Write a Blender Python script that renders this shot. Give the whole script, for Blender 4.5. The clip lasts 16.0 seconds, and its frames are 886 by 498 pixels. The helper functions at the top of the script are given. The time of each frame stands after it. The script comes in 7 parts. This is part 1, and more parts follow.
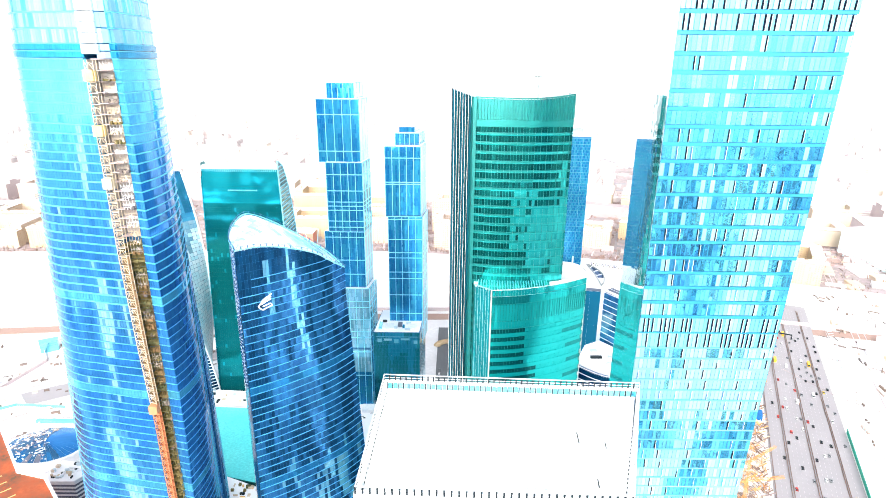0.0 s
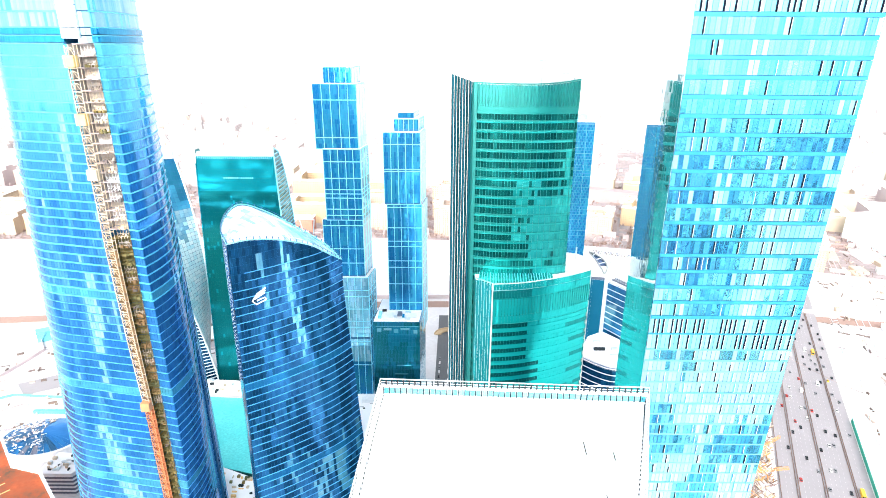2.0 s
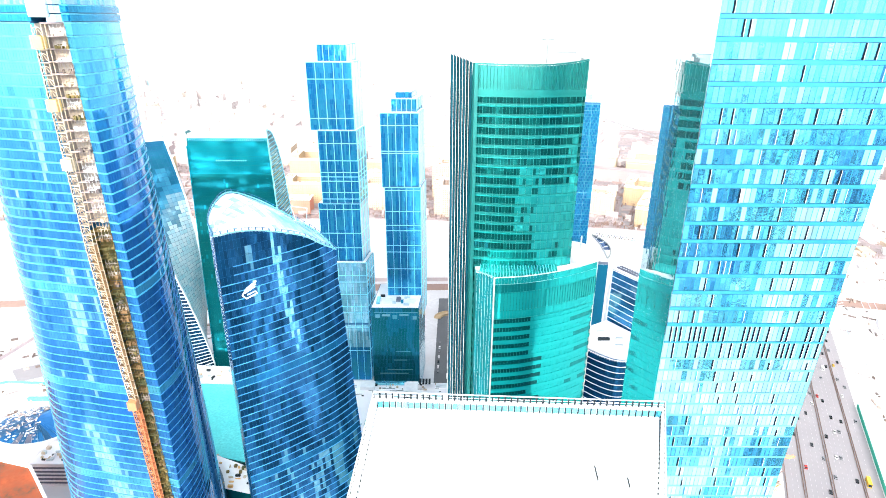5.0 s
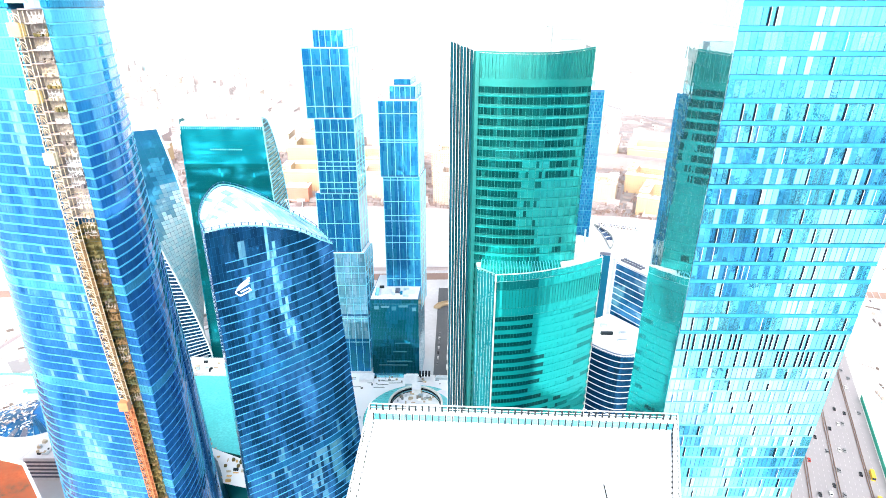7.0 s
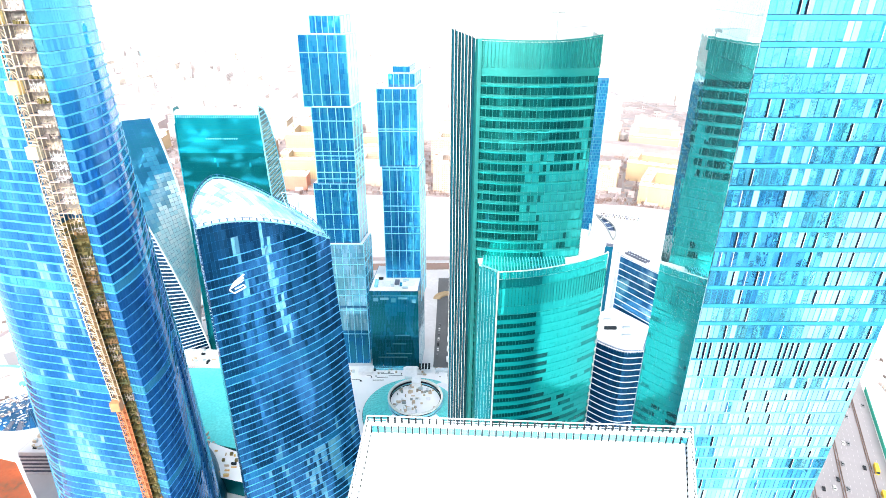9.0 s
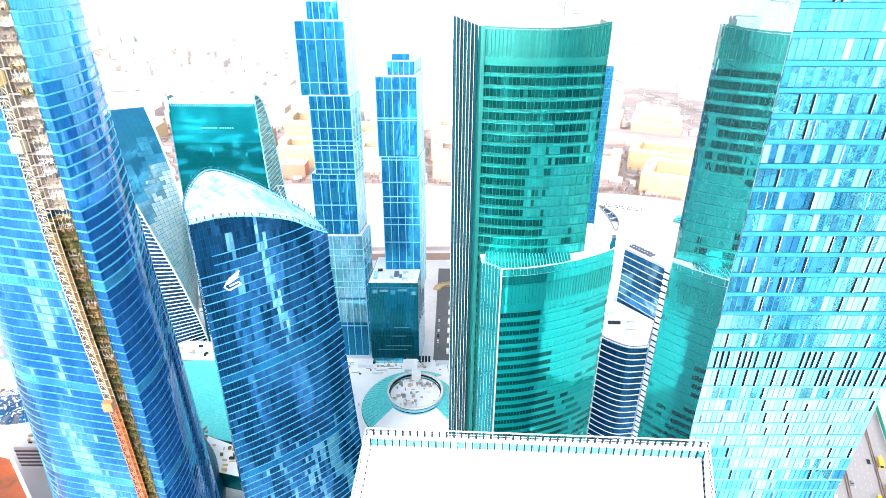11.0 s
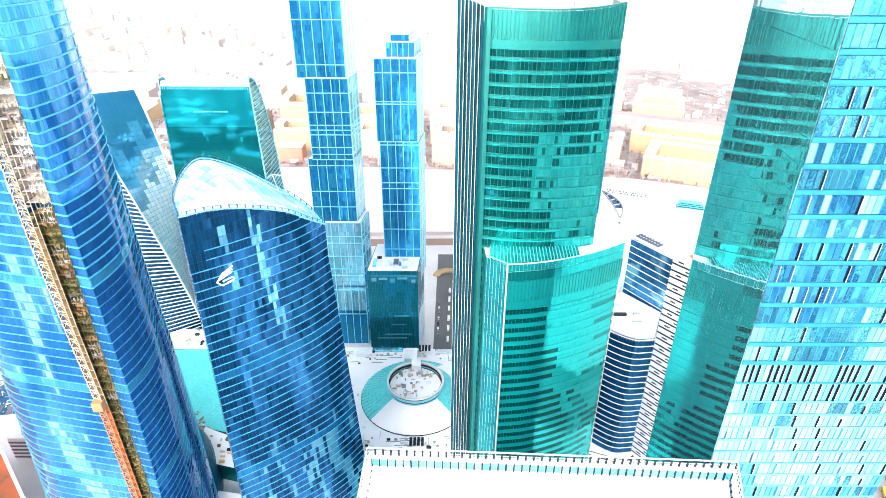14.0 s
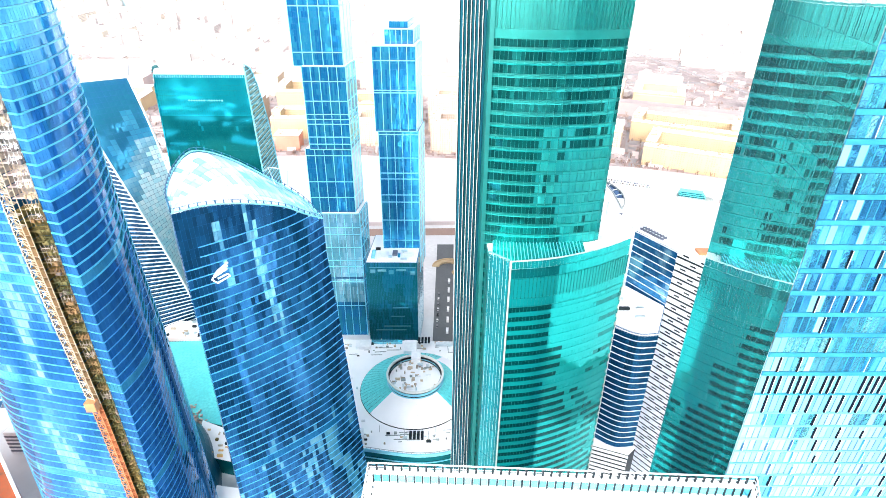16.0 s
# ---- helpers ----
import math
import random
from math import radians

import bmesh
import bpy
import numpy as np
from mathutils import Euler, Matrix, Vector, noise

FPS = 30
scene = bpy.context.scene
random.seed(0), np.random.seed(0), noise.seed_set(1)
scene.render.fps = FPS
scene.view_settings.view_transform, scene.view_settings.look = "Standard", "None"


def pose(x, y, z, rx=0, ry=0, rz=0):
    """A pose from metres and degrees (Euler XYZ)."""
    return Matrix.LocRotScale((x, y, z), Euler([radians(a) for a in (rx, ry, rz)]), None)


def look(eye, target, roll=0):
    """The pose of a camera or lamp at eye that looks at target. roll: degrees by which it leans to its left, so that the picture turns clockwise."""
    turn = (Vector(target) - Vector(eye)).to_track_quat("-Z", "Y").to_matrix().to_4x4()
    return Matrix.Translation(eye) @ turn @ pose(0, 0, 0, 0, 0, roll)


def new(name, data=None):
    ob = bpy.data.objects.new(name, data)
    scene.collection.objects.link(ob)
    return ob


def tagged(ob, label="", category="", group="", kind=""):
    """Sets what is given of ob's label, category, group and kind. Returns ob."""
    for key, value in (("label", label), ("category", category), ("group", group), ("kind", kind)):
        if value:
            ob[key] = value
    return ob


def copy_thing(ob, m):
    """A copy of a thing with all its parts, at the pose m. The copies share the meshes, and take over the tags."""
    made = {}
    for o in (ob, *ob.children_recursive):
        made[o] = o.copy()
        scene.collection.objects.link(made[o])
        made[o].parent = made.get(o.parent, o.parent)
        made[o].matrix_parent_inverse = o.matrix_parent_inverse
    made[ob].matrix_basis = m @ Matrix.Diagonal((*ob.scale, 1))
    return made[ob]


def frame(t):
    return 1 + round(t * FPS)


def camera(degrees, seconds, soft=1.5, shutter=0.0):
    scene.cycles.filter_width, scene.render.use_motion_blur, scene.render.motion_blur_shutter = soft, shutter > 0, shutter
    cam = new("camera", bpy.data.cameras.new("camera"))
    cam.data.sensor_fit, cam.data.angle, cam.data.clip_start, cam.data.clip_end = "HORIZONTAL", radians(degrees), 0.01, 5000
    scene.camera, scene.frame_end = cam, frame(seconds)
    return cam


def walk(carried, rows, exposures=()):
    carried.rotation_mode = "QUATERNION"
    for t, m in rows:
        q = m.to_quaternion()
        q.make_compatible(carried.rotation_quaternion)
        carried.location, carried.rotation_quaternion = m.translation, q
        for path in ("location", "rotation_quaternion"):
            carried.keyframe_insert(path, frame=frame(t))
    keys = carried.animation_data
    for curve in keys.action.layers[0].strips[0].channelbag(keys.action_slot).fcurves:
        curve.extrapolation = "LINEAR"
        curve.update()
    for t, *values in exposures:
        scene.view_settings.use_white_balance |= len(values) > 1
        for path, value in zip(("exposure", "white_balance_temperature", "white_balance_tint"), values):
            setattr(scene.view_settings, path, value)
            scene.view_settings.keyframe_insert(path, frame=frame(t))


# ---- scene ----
cam = camera(75.3, 16.0, soft=0.9)
ROWS = [
    (0.0, 1.16, -0.01, 320.49, 0.16, -18.10, -0.52),
    (1.0, 1.38, 4.81, 320.65, 0.18, -18.88, -0.44),
    (2.0, 1.61, 9.67, 320.98, 0.18, -19.66, -0.37),
    (3.0, 1.81, 14.51, 321.40, 0.18, -20.43, -0.32),
    (4.0, 1.98, 19.32, 321.87, 0.16, -21.19, -0.27),
    (5.0, 2.08, 24.06, 322.32, 0.14, -21.94, -0.23),
    (6.0, 2.10, 28.70, 322.71, 0.12, -22.66, -0.21),
    (7.0, 2.03, 33.22, 323.03, 0.09, -23.36, -0.19),
    (8.0, 1.86, 37.62, 323.24, 0.07, -24.04, -0.19),
    (9.0, 1.59, 41.87, 323.35, 0.04, -24.69, -0.19),
    (10.0, 1.23, 45.97, 323.37, 0.01, -25.33, -0.21),
    (11.0, 0.78, 49.92, 323.30, -0.02, -25.95, -0.23),
    (12.0, 0.26, 53.74, 323.17, -0.06, -26.56, -0.25),
    (13.0, -0.31, 57.41, 323.03, -0.11, -27.16, -0.28),
    (14.0, -0.91, 60.97, 322.92, -0.17, -27.77, -0.31),
    (15.0, -1.51, 64.43, 322.90, -0.25, -28.40, -0.34),
    (16.0, -2.08, 67.82, 323.04, -0.35, -29.05, -0.37),
]
EXPOSURE = 1.95
walk(cam, [(t, pose(x, y, z, 90 + pitch, roll, yaw)) for t, x, y, z, yaw, pitch, roll in ROWS],
     exposures=[(0.0, EXPOSURE), (16.0, EXPOSURE)])

# ---- light: bright winter overcast ----
world = bpy.data.worlds.new("sky")
scene.world = world
world.use_nodes = True
wn, wl = world.node_tree.nodes, world.node_tree.links
sky = wn.new("ShaderNodeTexSky")
sky.sky_type, sky.sun_disc = "NISHITA", False
sky.sun_elevation, sky.sun_rotation = radians(32), radians(200)
sky.air_density, sky.dust_density, sky.ozone_density = 1.0, 4.0, 1.0
grey = wn.new("ShaderNodeHueSaturation")
grey.inputs["Saturation"].default_value = 0.25
way = wn.new("ShaderNodeTexCoord")
cut = wn.new("ShaderNodeSeparateXYZ")
low = wn.new("ShaderNodeMath")
low.operation = "MAXIMUM"
low.inputs[1].default_value = 0.12
join = wn.new("ShaderNodeCombineXYZ")
wl.new(way.outputs["Generated"], cut.inputs[0])
wl.new(cut.outputs[2], low.inputs[0])
for k, socket in enumerate((cut.outputs[0], cut.outputs[1], low.outputs[0])):
    wl.new(socket, join.inputs[k])
wl.new(join.outputs[0], sky.inputs["Vector"])
wl.new(sky.outputs[0], grey.inputs["Color"])
# the cloud cover is uneven
cover = wn.new("ShaderNodeTexNoise")
cover.inputs["Scale"].default_value, cover.inputs["Detail"].default_value = 3.2, 5.0
wl.new(way.outputs["Generated"], cover.inputs["Vector"])
span = wn.new("ShaderNodeMapRange")
span.inputs[1].default_value, span.inputs[2].default_value = 0.36, 0.64
span.inputs[3].default_value, span.inputs[4].default_value = 0.8, 1.28
wl.new(cover.outputs["Fac"], span.inputs[0])
thick = wn.new("ShaderNodeVectorMath")
thick.operation = "SCALE"
wl.new(grey.outputs[0], thick.inputs[0])
wl.new(span.outputs[0], thick.inputs["Scale"])
wl.new(thick.outputs[0], wn["Background"].inputs["Color"])
wn["Background"].inputs["Strength"].default_value = 0.12

sun = new("sun", bpy.data.lights.new("sun", "SUN"))
sun.data.energy, sun.data.angle, sun.data.color = 0.8, radians(14), (1.0, 0.96, 0.9)
sun.matrix_world = look((0, 0, 0), (-0.29, 0.80, -0.53))


# ---- materials ----
def shader(name, rough=0.5, metal=0.0):
    m = bpy.data.materials.new(name)
    m.use_nodes = True
    n, l = m.node_tree.nodes, m.node_tree.links
    b = n["Principled BSDF"]
    b.inputs["Roughness"].default_value = rough
    b.inputs["Metallic"].default_value = metal
    return m, n, l, b


def mix_node(n, l, fac, a, b):
    m = n.new("ShaderNodeMix")
    m.data_type = "RGBA"
    for value, socket in ((a, m.inputs[6]), (b, m.inputs[7])):
        if isinstance(value, tuple):
            socket.default_value = (*value, 1)
        else:
            l.new(value, socket)
    l.new(fac, m.inputs[0])
    return m.outputs[2]


def noise_node(n, l, scale, detail=4.0, low=0.35, high=0.65, stretch=(1, 1, 1)):
    c = n.new("ShaderNodeNewGeometry")
    mp = n.new("ShaderNodeMapping")
    mp.inputs["Scale"].default_value = stretch
    l.new(c.outputs["Position"], mp.inputs["Vector"])
    t = n.new("ShaderNodeTexNoise")
    t.inputs["Scale"].default_value, t.inputs["Detail"].default_value = scale, detail
    l.new(mp.outputs[0], t.inputs["Vector"])
    r = n.new("ShaderNodeMapRange")
    r.inputs[1].default_value, r.inputs[2].default_value = low, high
    l.new(t.outputs["Fac"], r.inputs[0])
    return r.outputs[0]


def plain(name, c1, c2, scale=0.3, rough=0.7, metal=0.0, fine=0.0, bump=0.0, gloss=0.5):
    """Two tones in blotches, a finer grain over them, and a slight relief."""
    m, n, l, b = shader(name, rough, metal)
    b.inputs["Specular IOR Level"].default_value = gloss
    big = noise_node(n, l, scale)
    col = mix_node(n, l, big, c1, c2)
    if fine:
        g = noise_node(n, l, scale * 9, 5, 0.3, 0.7)
        col = mix_node(n, l, g, col, tuple(v * (1 - fine) for v in c1))
    l.new(col, b.inputs["Base Color"])
    if bump:
        bp = n.new("ShaderNodeBump")
        bp.inputs["Strength"].default_value, bp.inputs["Distance"].default_value = bump, 0.3
        l.new(noise_node(n, l, scale * 4, 6, 0, 1), bp.inputs["Height"])
        l.new(bp.outputs[0], b.inputs["Normal"])
    return m


def glass(name, c1, c2, rough=0.05, metal=0.68, wave=0.15, patch=None, patch_scale=0.05, spread=1.0):
    """Coated facade glass: each pane a little different in tint, the sheet a little wavy."""
    m, n, l, b = shader(name, rough, metal)
    b.inputs["Specular IOR Level"].default_value = 0.15
    g = n.new("ShaderNodeNewGeometry")
    r = n.new("ShaderNodeMapRange")
    r.inputs[3].default_value, r.inputs[4].default_value = 0.5 - spread / 2, 0.5 + spread / 2
    o = n.new("ShaderNodeObjectInfo")
    s = n.new("ShaderNodeMath")
    f = n.new("ShaderNodeMath")
    f.operation = "FRACT"
    l.new(g.outputs["Random Per Island"], s.inputs[0])
    l.new(o.outputs["Random"], s.inputs[1])
    l.new(s.outputs[0], f.inputs[0])
    l.new(f.outputs[0], r.inputs[0])
    col = mix_node(n, l, r.outputs[0], c1, c2)
    # patch: a second tint in blotches, which paints reflections into the colour
    if patch:
        col = mix_node(n, l, noise_node(n, l, patch_scale, 3, 0.52, 0.62), col, patch)
    l.new(col, b.inputs["Base Color"])
    bp = n.new("ShaderNodeBump")
    bp.inputs["Strength"].default_value, bp.inputs["Distance"].default_value = wave, 0.05
    l.new(noise_node(n, l, 0.6, 2, 0, 1), bp.inputs["Height"])
    l.new(bp.outputs[0], b.inputs["Normal"])
    return m


M = {
    "snow": plain("snow", (0.74, 0.74, 0.76), (0.58, 0.57, 0.58), 0.03, 0.9, fine=0.16, bump=0.3),
    "snow_roof": plain("snow_roof", (0.9, 0.9, 0.92), (0.84, 0.85, 0.87), 0.08, 0.9, bump=0.2),
    "ice": plain("river_ice", (0.68, 0.67, 0.68), (0.6, 0.59, 0.6), 0.02, 0.7, fine=0.08),
    "asphalt": plain("salted_asphalt", (0.31, 0.295, 0.315), (0.26, 0.25, 0.268), 0.02, 0.85, fine=0.12),
    "line": plain("road_paint", (0.46, 0.45, 0.46), (0.4, 0.39, 0.4), 1.0),
    "rust": plain("rusty_barrier", (0.22, 0.13, 0.09), (0.14, 0.09, 0.07), 0.4),
    "white": plain("white_paint", (0.82, 0.84, 0.86), (0.72, 0.75, 0.78), 0.4, 0.5),
    "steel": plain("pale_steel", (0.6, 0.68, 0.72), (0.5, 0.58, 0.62), 0.5, 0.35, 0.6),
    "dark": plain("dark_metal", (0.008, 0.014, 0.02), (0.014, 0.024, 0.03), 0.4, 0.5, 0.0, gloss=0.2),
    "core_blue": plain("dark_blue_frame", (0.01, 0.09, 0.2), (0.02, 0.12, 0.26), 0.1, 0.3, 0.4),
    "core_mid": plain("mid_green_frame", (0.012, 0.2, 0.19), (0.01, 0.16, 0.155), 0.1, 0.3, 0.4),
    "core_green": plain("dark_green_frame", (0.004, 0.07, 0.075), (0.006, 0.1, 0.1), 0.1, 0.3, 0.4),
    "g_fed": glass("blue_coated_glass", (0.023, 0.19, 0.55), (0.046, 0.27, 0.65), spread=0.6),
    "b_fed": plain("cyan_band", (0.12, 0.58, 0.78), (0.08, 0.48, 0.72), 0.3, 0.35, 0.3),
    "g_imp": glass("navy_coated_glass", (0.018, 0.11, 0.3), (0.04, 0.21, 0.48), spread=1.0),
    "b_imp": plain("blue_band", (0.08, 0.38, 0.68), (0.06, 0.3, 0.6), 0.3, 0.35, 0.3),
    "g_cc": glass("azure_glass", (0.03, 0.36, 0.64), (0.06, 0.48, 0.72), spread=0.8),
    "b_cc": plain("pale_cyan_frame", (0.24, 0.66, 0.78), (0.18, 0.58, 0.74), 0.3, 0.4, 0.1),
    "g_cc_side": glass("pale_side_glass", (0.6, 0.82, 0.9), (0.75, 0.88, 0.94), 0.15, 0.4),
    "g_eur": glass("green_window_glass", (0.003, 0.085, 0.085), (0.007, 0.18, 0.17), spread=1.0),
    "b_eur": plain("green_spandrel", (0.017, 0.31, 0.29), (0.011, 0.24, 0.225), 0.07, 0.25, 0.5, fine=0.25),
    "b_eur_top": plain("green_parapet_sheet", (0.014, 0.3, 0.28), (0.009, 0.22, 0.205), 0.07, 0.25, 0.5, fine=0.3),
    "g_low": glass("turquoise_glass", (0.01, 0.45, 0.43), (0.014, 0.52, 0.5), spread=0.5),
    "fin": plain("pale_fin", (0.75, 0.76, 0.72), (0.62, 0.64, 0.6), 0.4, 0.4, 0.2),
    "g_teal": glass("teal_glass", (0.006, 0.35, 0.44), (0.01, 0.39, 0.48), spread=0.4, wave=0.06),
    "g_rt": glass("cyan_glass", (0.09, 0.54, 0.8), (0.18, 0.68, 0.88), 0.03, 0.8, spread=1.0, wave=0.2),
    "g_rt_white": glass("blind_behind_glass", (0.36, 0.74, 0.88), (0.22, 0.67, 0.87), 0.06, 0.5),
    "b_rt": plain("cyan_spandrel", (0.05, 0.4, 0.6), (0.04, 0.34, 0.56), 0.3, 0.25, 0.5),
    "g_rt_side": glass("green_side_glass", (0.016, 0.42, 0.46), (0.032, 0.5, 0.55), spread=0.8, wave=0.12),
    "g_rt_mirror": glass("mirror_side_glass", (0.56, 0.86, 0.92), (0.62, 0.9, 0.95), 0.015, 0.96, spread=0.8, wave=0.03),
    "g_evo": glass("deep_blue_glass", (0.05, 0.35, 0.62), (0.06, 0.41, 0.66), spread=0.4),
    "g_st": glass("ink_blue_glass", (0.006, 0.06, 0.15), (0.012, 0.1, 0.22), spread=0.7),
    "orange": plain("orange_cladding", (0.62, 0.14, 0.04), (0.5, 0.1, 0.03), 0.1, 0.6, fine=0.3),
    "yellow": plain("yellow_brick", (0.56, 0.42, 0.25), (0.48, 0.36, 0.23), 0.03, 0.85),
    "pink": plain("pale_brick", (0.5, 0.4, 0.34), (0.44, 0.36, 0.32), 0.03, 0.85),
    "red": plain("red_brick", (0.55, 0.2, 0.14), (0.5, 0.24, 0.18), 0.03, 0.85),
    "cream": plain("cream_render", (0.56, 0.46, 0.35), (0.48, 0.4, 0.32), 0.03, 0.85),
    "mauve": plain("mauve_render", (0.48, 0.41, 0.43), (0.54, 0.46, 0.46), 0.03, 0.85),
    "win": plain("far_window", (0.3, 0.2, 0.13), (0.36, 0.26, 0.18), 0.05, 0.4),
    "scaff": plain("hoist_steel", (0.62, 0.52, 0.4), (0.5, 0.4, 0.28), 0.3, 0.5, 0.2),
    "scaff_red": plain("red_hoist_steel", (0.58, 0.24, 0.1), (0.48, 0.2, 0.09), 0.3, 0.5, 0.1),
    "ochre": plain("ochre_board", (0.2, 0.14, 0.04), (0.06, 0.075, 0.03), 0.15, 0.8),
    "thicket": plain("bare_district", (0.5, 0.43, 0.43), (0.27, 0.22, 0.24), 0.018, 0.9, fine=0.5),
    "orange_roof": plain("mottled_orange_roof", (0.44, 0.085, 0.02), (0.05, 0.05, 0.03), 0.06, 0.7, fine=0.35),
    "slate": plain("dark_roof", (0.07, 0.1, 0.16), (0.14, 0.15, 0.2), 0.02, 0.6),
    "earth": plain("dark_brick", (0.2, 0.14, 0.11), (0.12, 0.1, 0.1), 0.02, 0.8),
    "pale_blue": plain("pale_blue_wall", (0.45, 0.62, 0.68), (0.5, 0.66, 0.7), 0.02, 0.6),
    "imp_wide": glass("mid_blue_glass", (0.02, 0.17, 0.42), (0.03, 0.24, 0.5), spread=1.0),
    "turq": plain("turquoise_roof", (0.1, 0.66, 0.68), (0.16, 0.74, 0.74), 0.06, 0.4, fine=0.2),
}

M["amber"] = plain("amber_board", (0.75, 0.5, 0.2), (0.68, 0.42, 0.16), 0.4)
M["b_fed_wide"] = glass("pale_blue_floor", (0.07, 0.42, 0.66), (0.1, 0.5, 0.72), spread=0.6)
M["g_dark"] = glass("deep_cyan_louvre", (0.015, 0.22, 0.42), (0.02, 0.28, 0.48), 0.2, 0.5)
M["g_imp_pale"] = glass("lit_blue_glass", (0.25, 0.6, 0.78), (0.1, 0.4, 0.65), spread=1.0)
M["g_roof"] = glass("pale_roof_glass", (0.3, 0.72, 0.82), (0.7, 0.88, 0.92), 0.15, 0.4, spread=1.0)
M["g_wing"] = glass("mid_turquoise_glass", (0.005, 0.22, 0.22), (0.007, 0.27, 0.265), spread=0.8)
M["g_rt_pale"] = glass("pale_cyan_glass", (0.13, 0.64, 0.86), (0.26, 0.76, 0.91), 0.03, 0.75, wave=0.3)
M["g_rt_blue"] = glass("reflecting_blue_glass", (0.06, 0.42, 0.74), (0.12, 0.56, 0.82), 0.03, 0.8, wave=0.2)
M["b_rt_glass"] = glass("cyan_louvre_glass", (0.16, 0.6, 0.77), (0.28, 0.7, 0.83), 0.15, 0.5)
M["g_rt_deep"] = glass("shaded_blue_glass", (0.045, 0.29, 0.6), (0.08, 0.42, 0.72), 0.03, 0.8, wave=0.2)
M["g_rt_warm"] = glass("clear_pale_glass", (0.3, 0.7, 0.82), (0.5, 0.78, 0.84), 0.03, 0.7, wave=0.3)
M["b_slot"] = plain("blue_opening_light", (0.02, 0.2, 0.45), (0.03, 0.28, 0.55), 0.4, 0.3, 0.4)
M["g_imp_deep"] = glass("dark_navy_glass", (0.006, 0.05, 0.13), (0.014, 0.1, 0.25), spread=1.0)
M["street"] = plain("wet_asphalt", (0.13, 0.14, 0.15), (0.1, 0.11, 0.12), 0.05, 0.7, fine=0.2)
M["g_office"] = glass("green_black_glass", (0.01, 0.17, 0.21), (0.014, 0.2, 0.26), 0.08, 0.6, spread=1.0)
M["g_office_blue"] = glass("blue_black_glass", (0.018, 0.22, 0.34), (0.024, 0.27, 0.42), 0.08, 0.6, spread=1.0)
M["river_road"] = plain("reddish_asphalt", (0.36, 0.24, 0.2), (0.3, 0.21, 0.18), 0.03, 0.85, fine=0.15)
M["b_eur_pale"] = plain("reflection_pale_spandrel", (0.034, 0.46, 0.44), (0.024, 0.36, 0.34), 0.07, 0.25, 0.5, fine=0.2)
M["g_wing_end"] = glass("pale_turquoise_glass", (0.006, 0.2, 0.225), (0.016, 0.34, 0.38), 0.1, 0.6, spread=1.0)
# pale patch tint stands in for reflected streaks
M["g_step"] = glass("reflection_streak_glass", (0.02, 0.14, 0.34), (0.05, 0.26, 0.5), spread=1.0, patch=(0.3, 0.62, 0.8), patch_scale=0.09)
M["g_end"] = glass("dark_end_glass", (0.001, 0.03, 0.036), (0.004, 0.08, 0.12), 0.3, 0.15, spread=1.0)
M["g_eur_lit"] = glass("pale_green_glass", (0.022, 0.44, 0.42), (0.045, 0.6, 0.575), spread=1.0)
M["g_lobby"] = glass("lobby_glass", (0.008, 0.1, 0.17), (0.01, 0.12, 0.2), 0.3, 0.5, spread=0.5)
M["vent"] = plain("black_vent", (0.001, 0.003, 0.008), (0.002, 0.008, 0.022), 0.5, 0.7, 0.0, gloss=0.08)
M["g_cc_deep"] = glass("deep_azure_glass", (0.015, 0.22, 0.52), (0.025, 0.3, 0.6), spread=1.0)
M["g_cc_mid"] = glass("mid_azure_glass", (0.16, 0.58, 0.77), (0.32, 0.72, 0.85), spread=1.0)
M["g_teal_deep"] = glass("deep_teal_glass", (0.003, 0.17, 0.2), (0.005, 0.21, 0.24), spread=0.6, wave=0.06)
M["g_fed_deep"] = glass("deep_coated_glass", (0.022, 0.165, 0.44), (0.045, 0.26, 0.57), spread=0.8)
M["g_fed_pale"] = glass("glare_pale_glass", (0.28, 0.5, 0.76), (0.12, 0.38, 0.7), 0.12, 0.5)
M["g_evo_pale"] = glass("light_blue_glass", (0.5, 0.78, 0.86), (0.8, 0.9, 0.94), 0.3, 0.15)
M["glass_navy"] = glass("navy_block_glass", (0.01, 0.05, 0.16), (0.02, 0.1, 0.25))
# far house colours with the distance haze painted in
M["haze_pale"] = plain("hazed_far_render", (0.64, 0.58, 0.57), (0.55, 0.5, 0.5), 0.01, 0.85)
M["haze_cream"] = plain("hazed_cream_render", (0.72, 0.65, 0.56), (0.66, 0.59, 0.52), 0.01, 0.85)
M["far_trim"] = plain("greyish_eaves", (0.36, 0.31, 0.31), (0.3, 0.26, 0.27), 0.02, 0.85)
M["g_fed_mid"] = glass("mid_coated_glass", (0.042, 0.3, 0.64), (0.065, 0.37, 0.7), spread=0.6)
M["g_evo_mid"] = glass("clear_blue_glass", (0.06, 0.4, 0.66), (0.1, 0.48, 0.74), 0.1, 0.5)
M["g_hall"] = glass("plain_steel_blue_glass", (0.016, 0.21, 0.34), (0.022, 0.25, 0.4), 0.12, 0.5, spread=0.6)
M["g_low_white"] = glass("whitish_pane_glass", (0.44, 0.74, 0.87), (0.24, 0.62, 0.83), 0.05, 0.55)
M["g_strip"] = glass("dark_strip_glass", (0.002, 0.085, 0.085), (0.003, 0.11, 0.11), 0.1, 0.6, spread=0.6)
M["net"] = plain("brown_netting", (0.26, 0.15, 0.06), (0.16, 0.1, 0.05), 0.5, 0.9, fine=0.4)
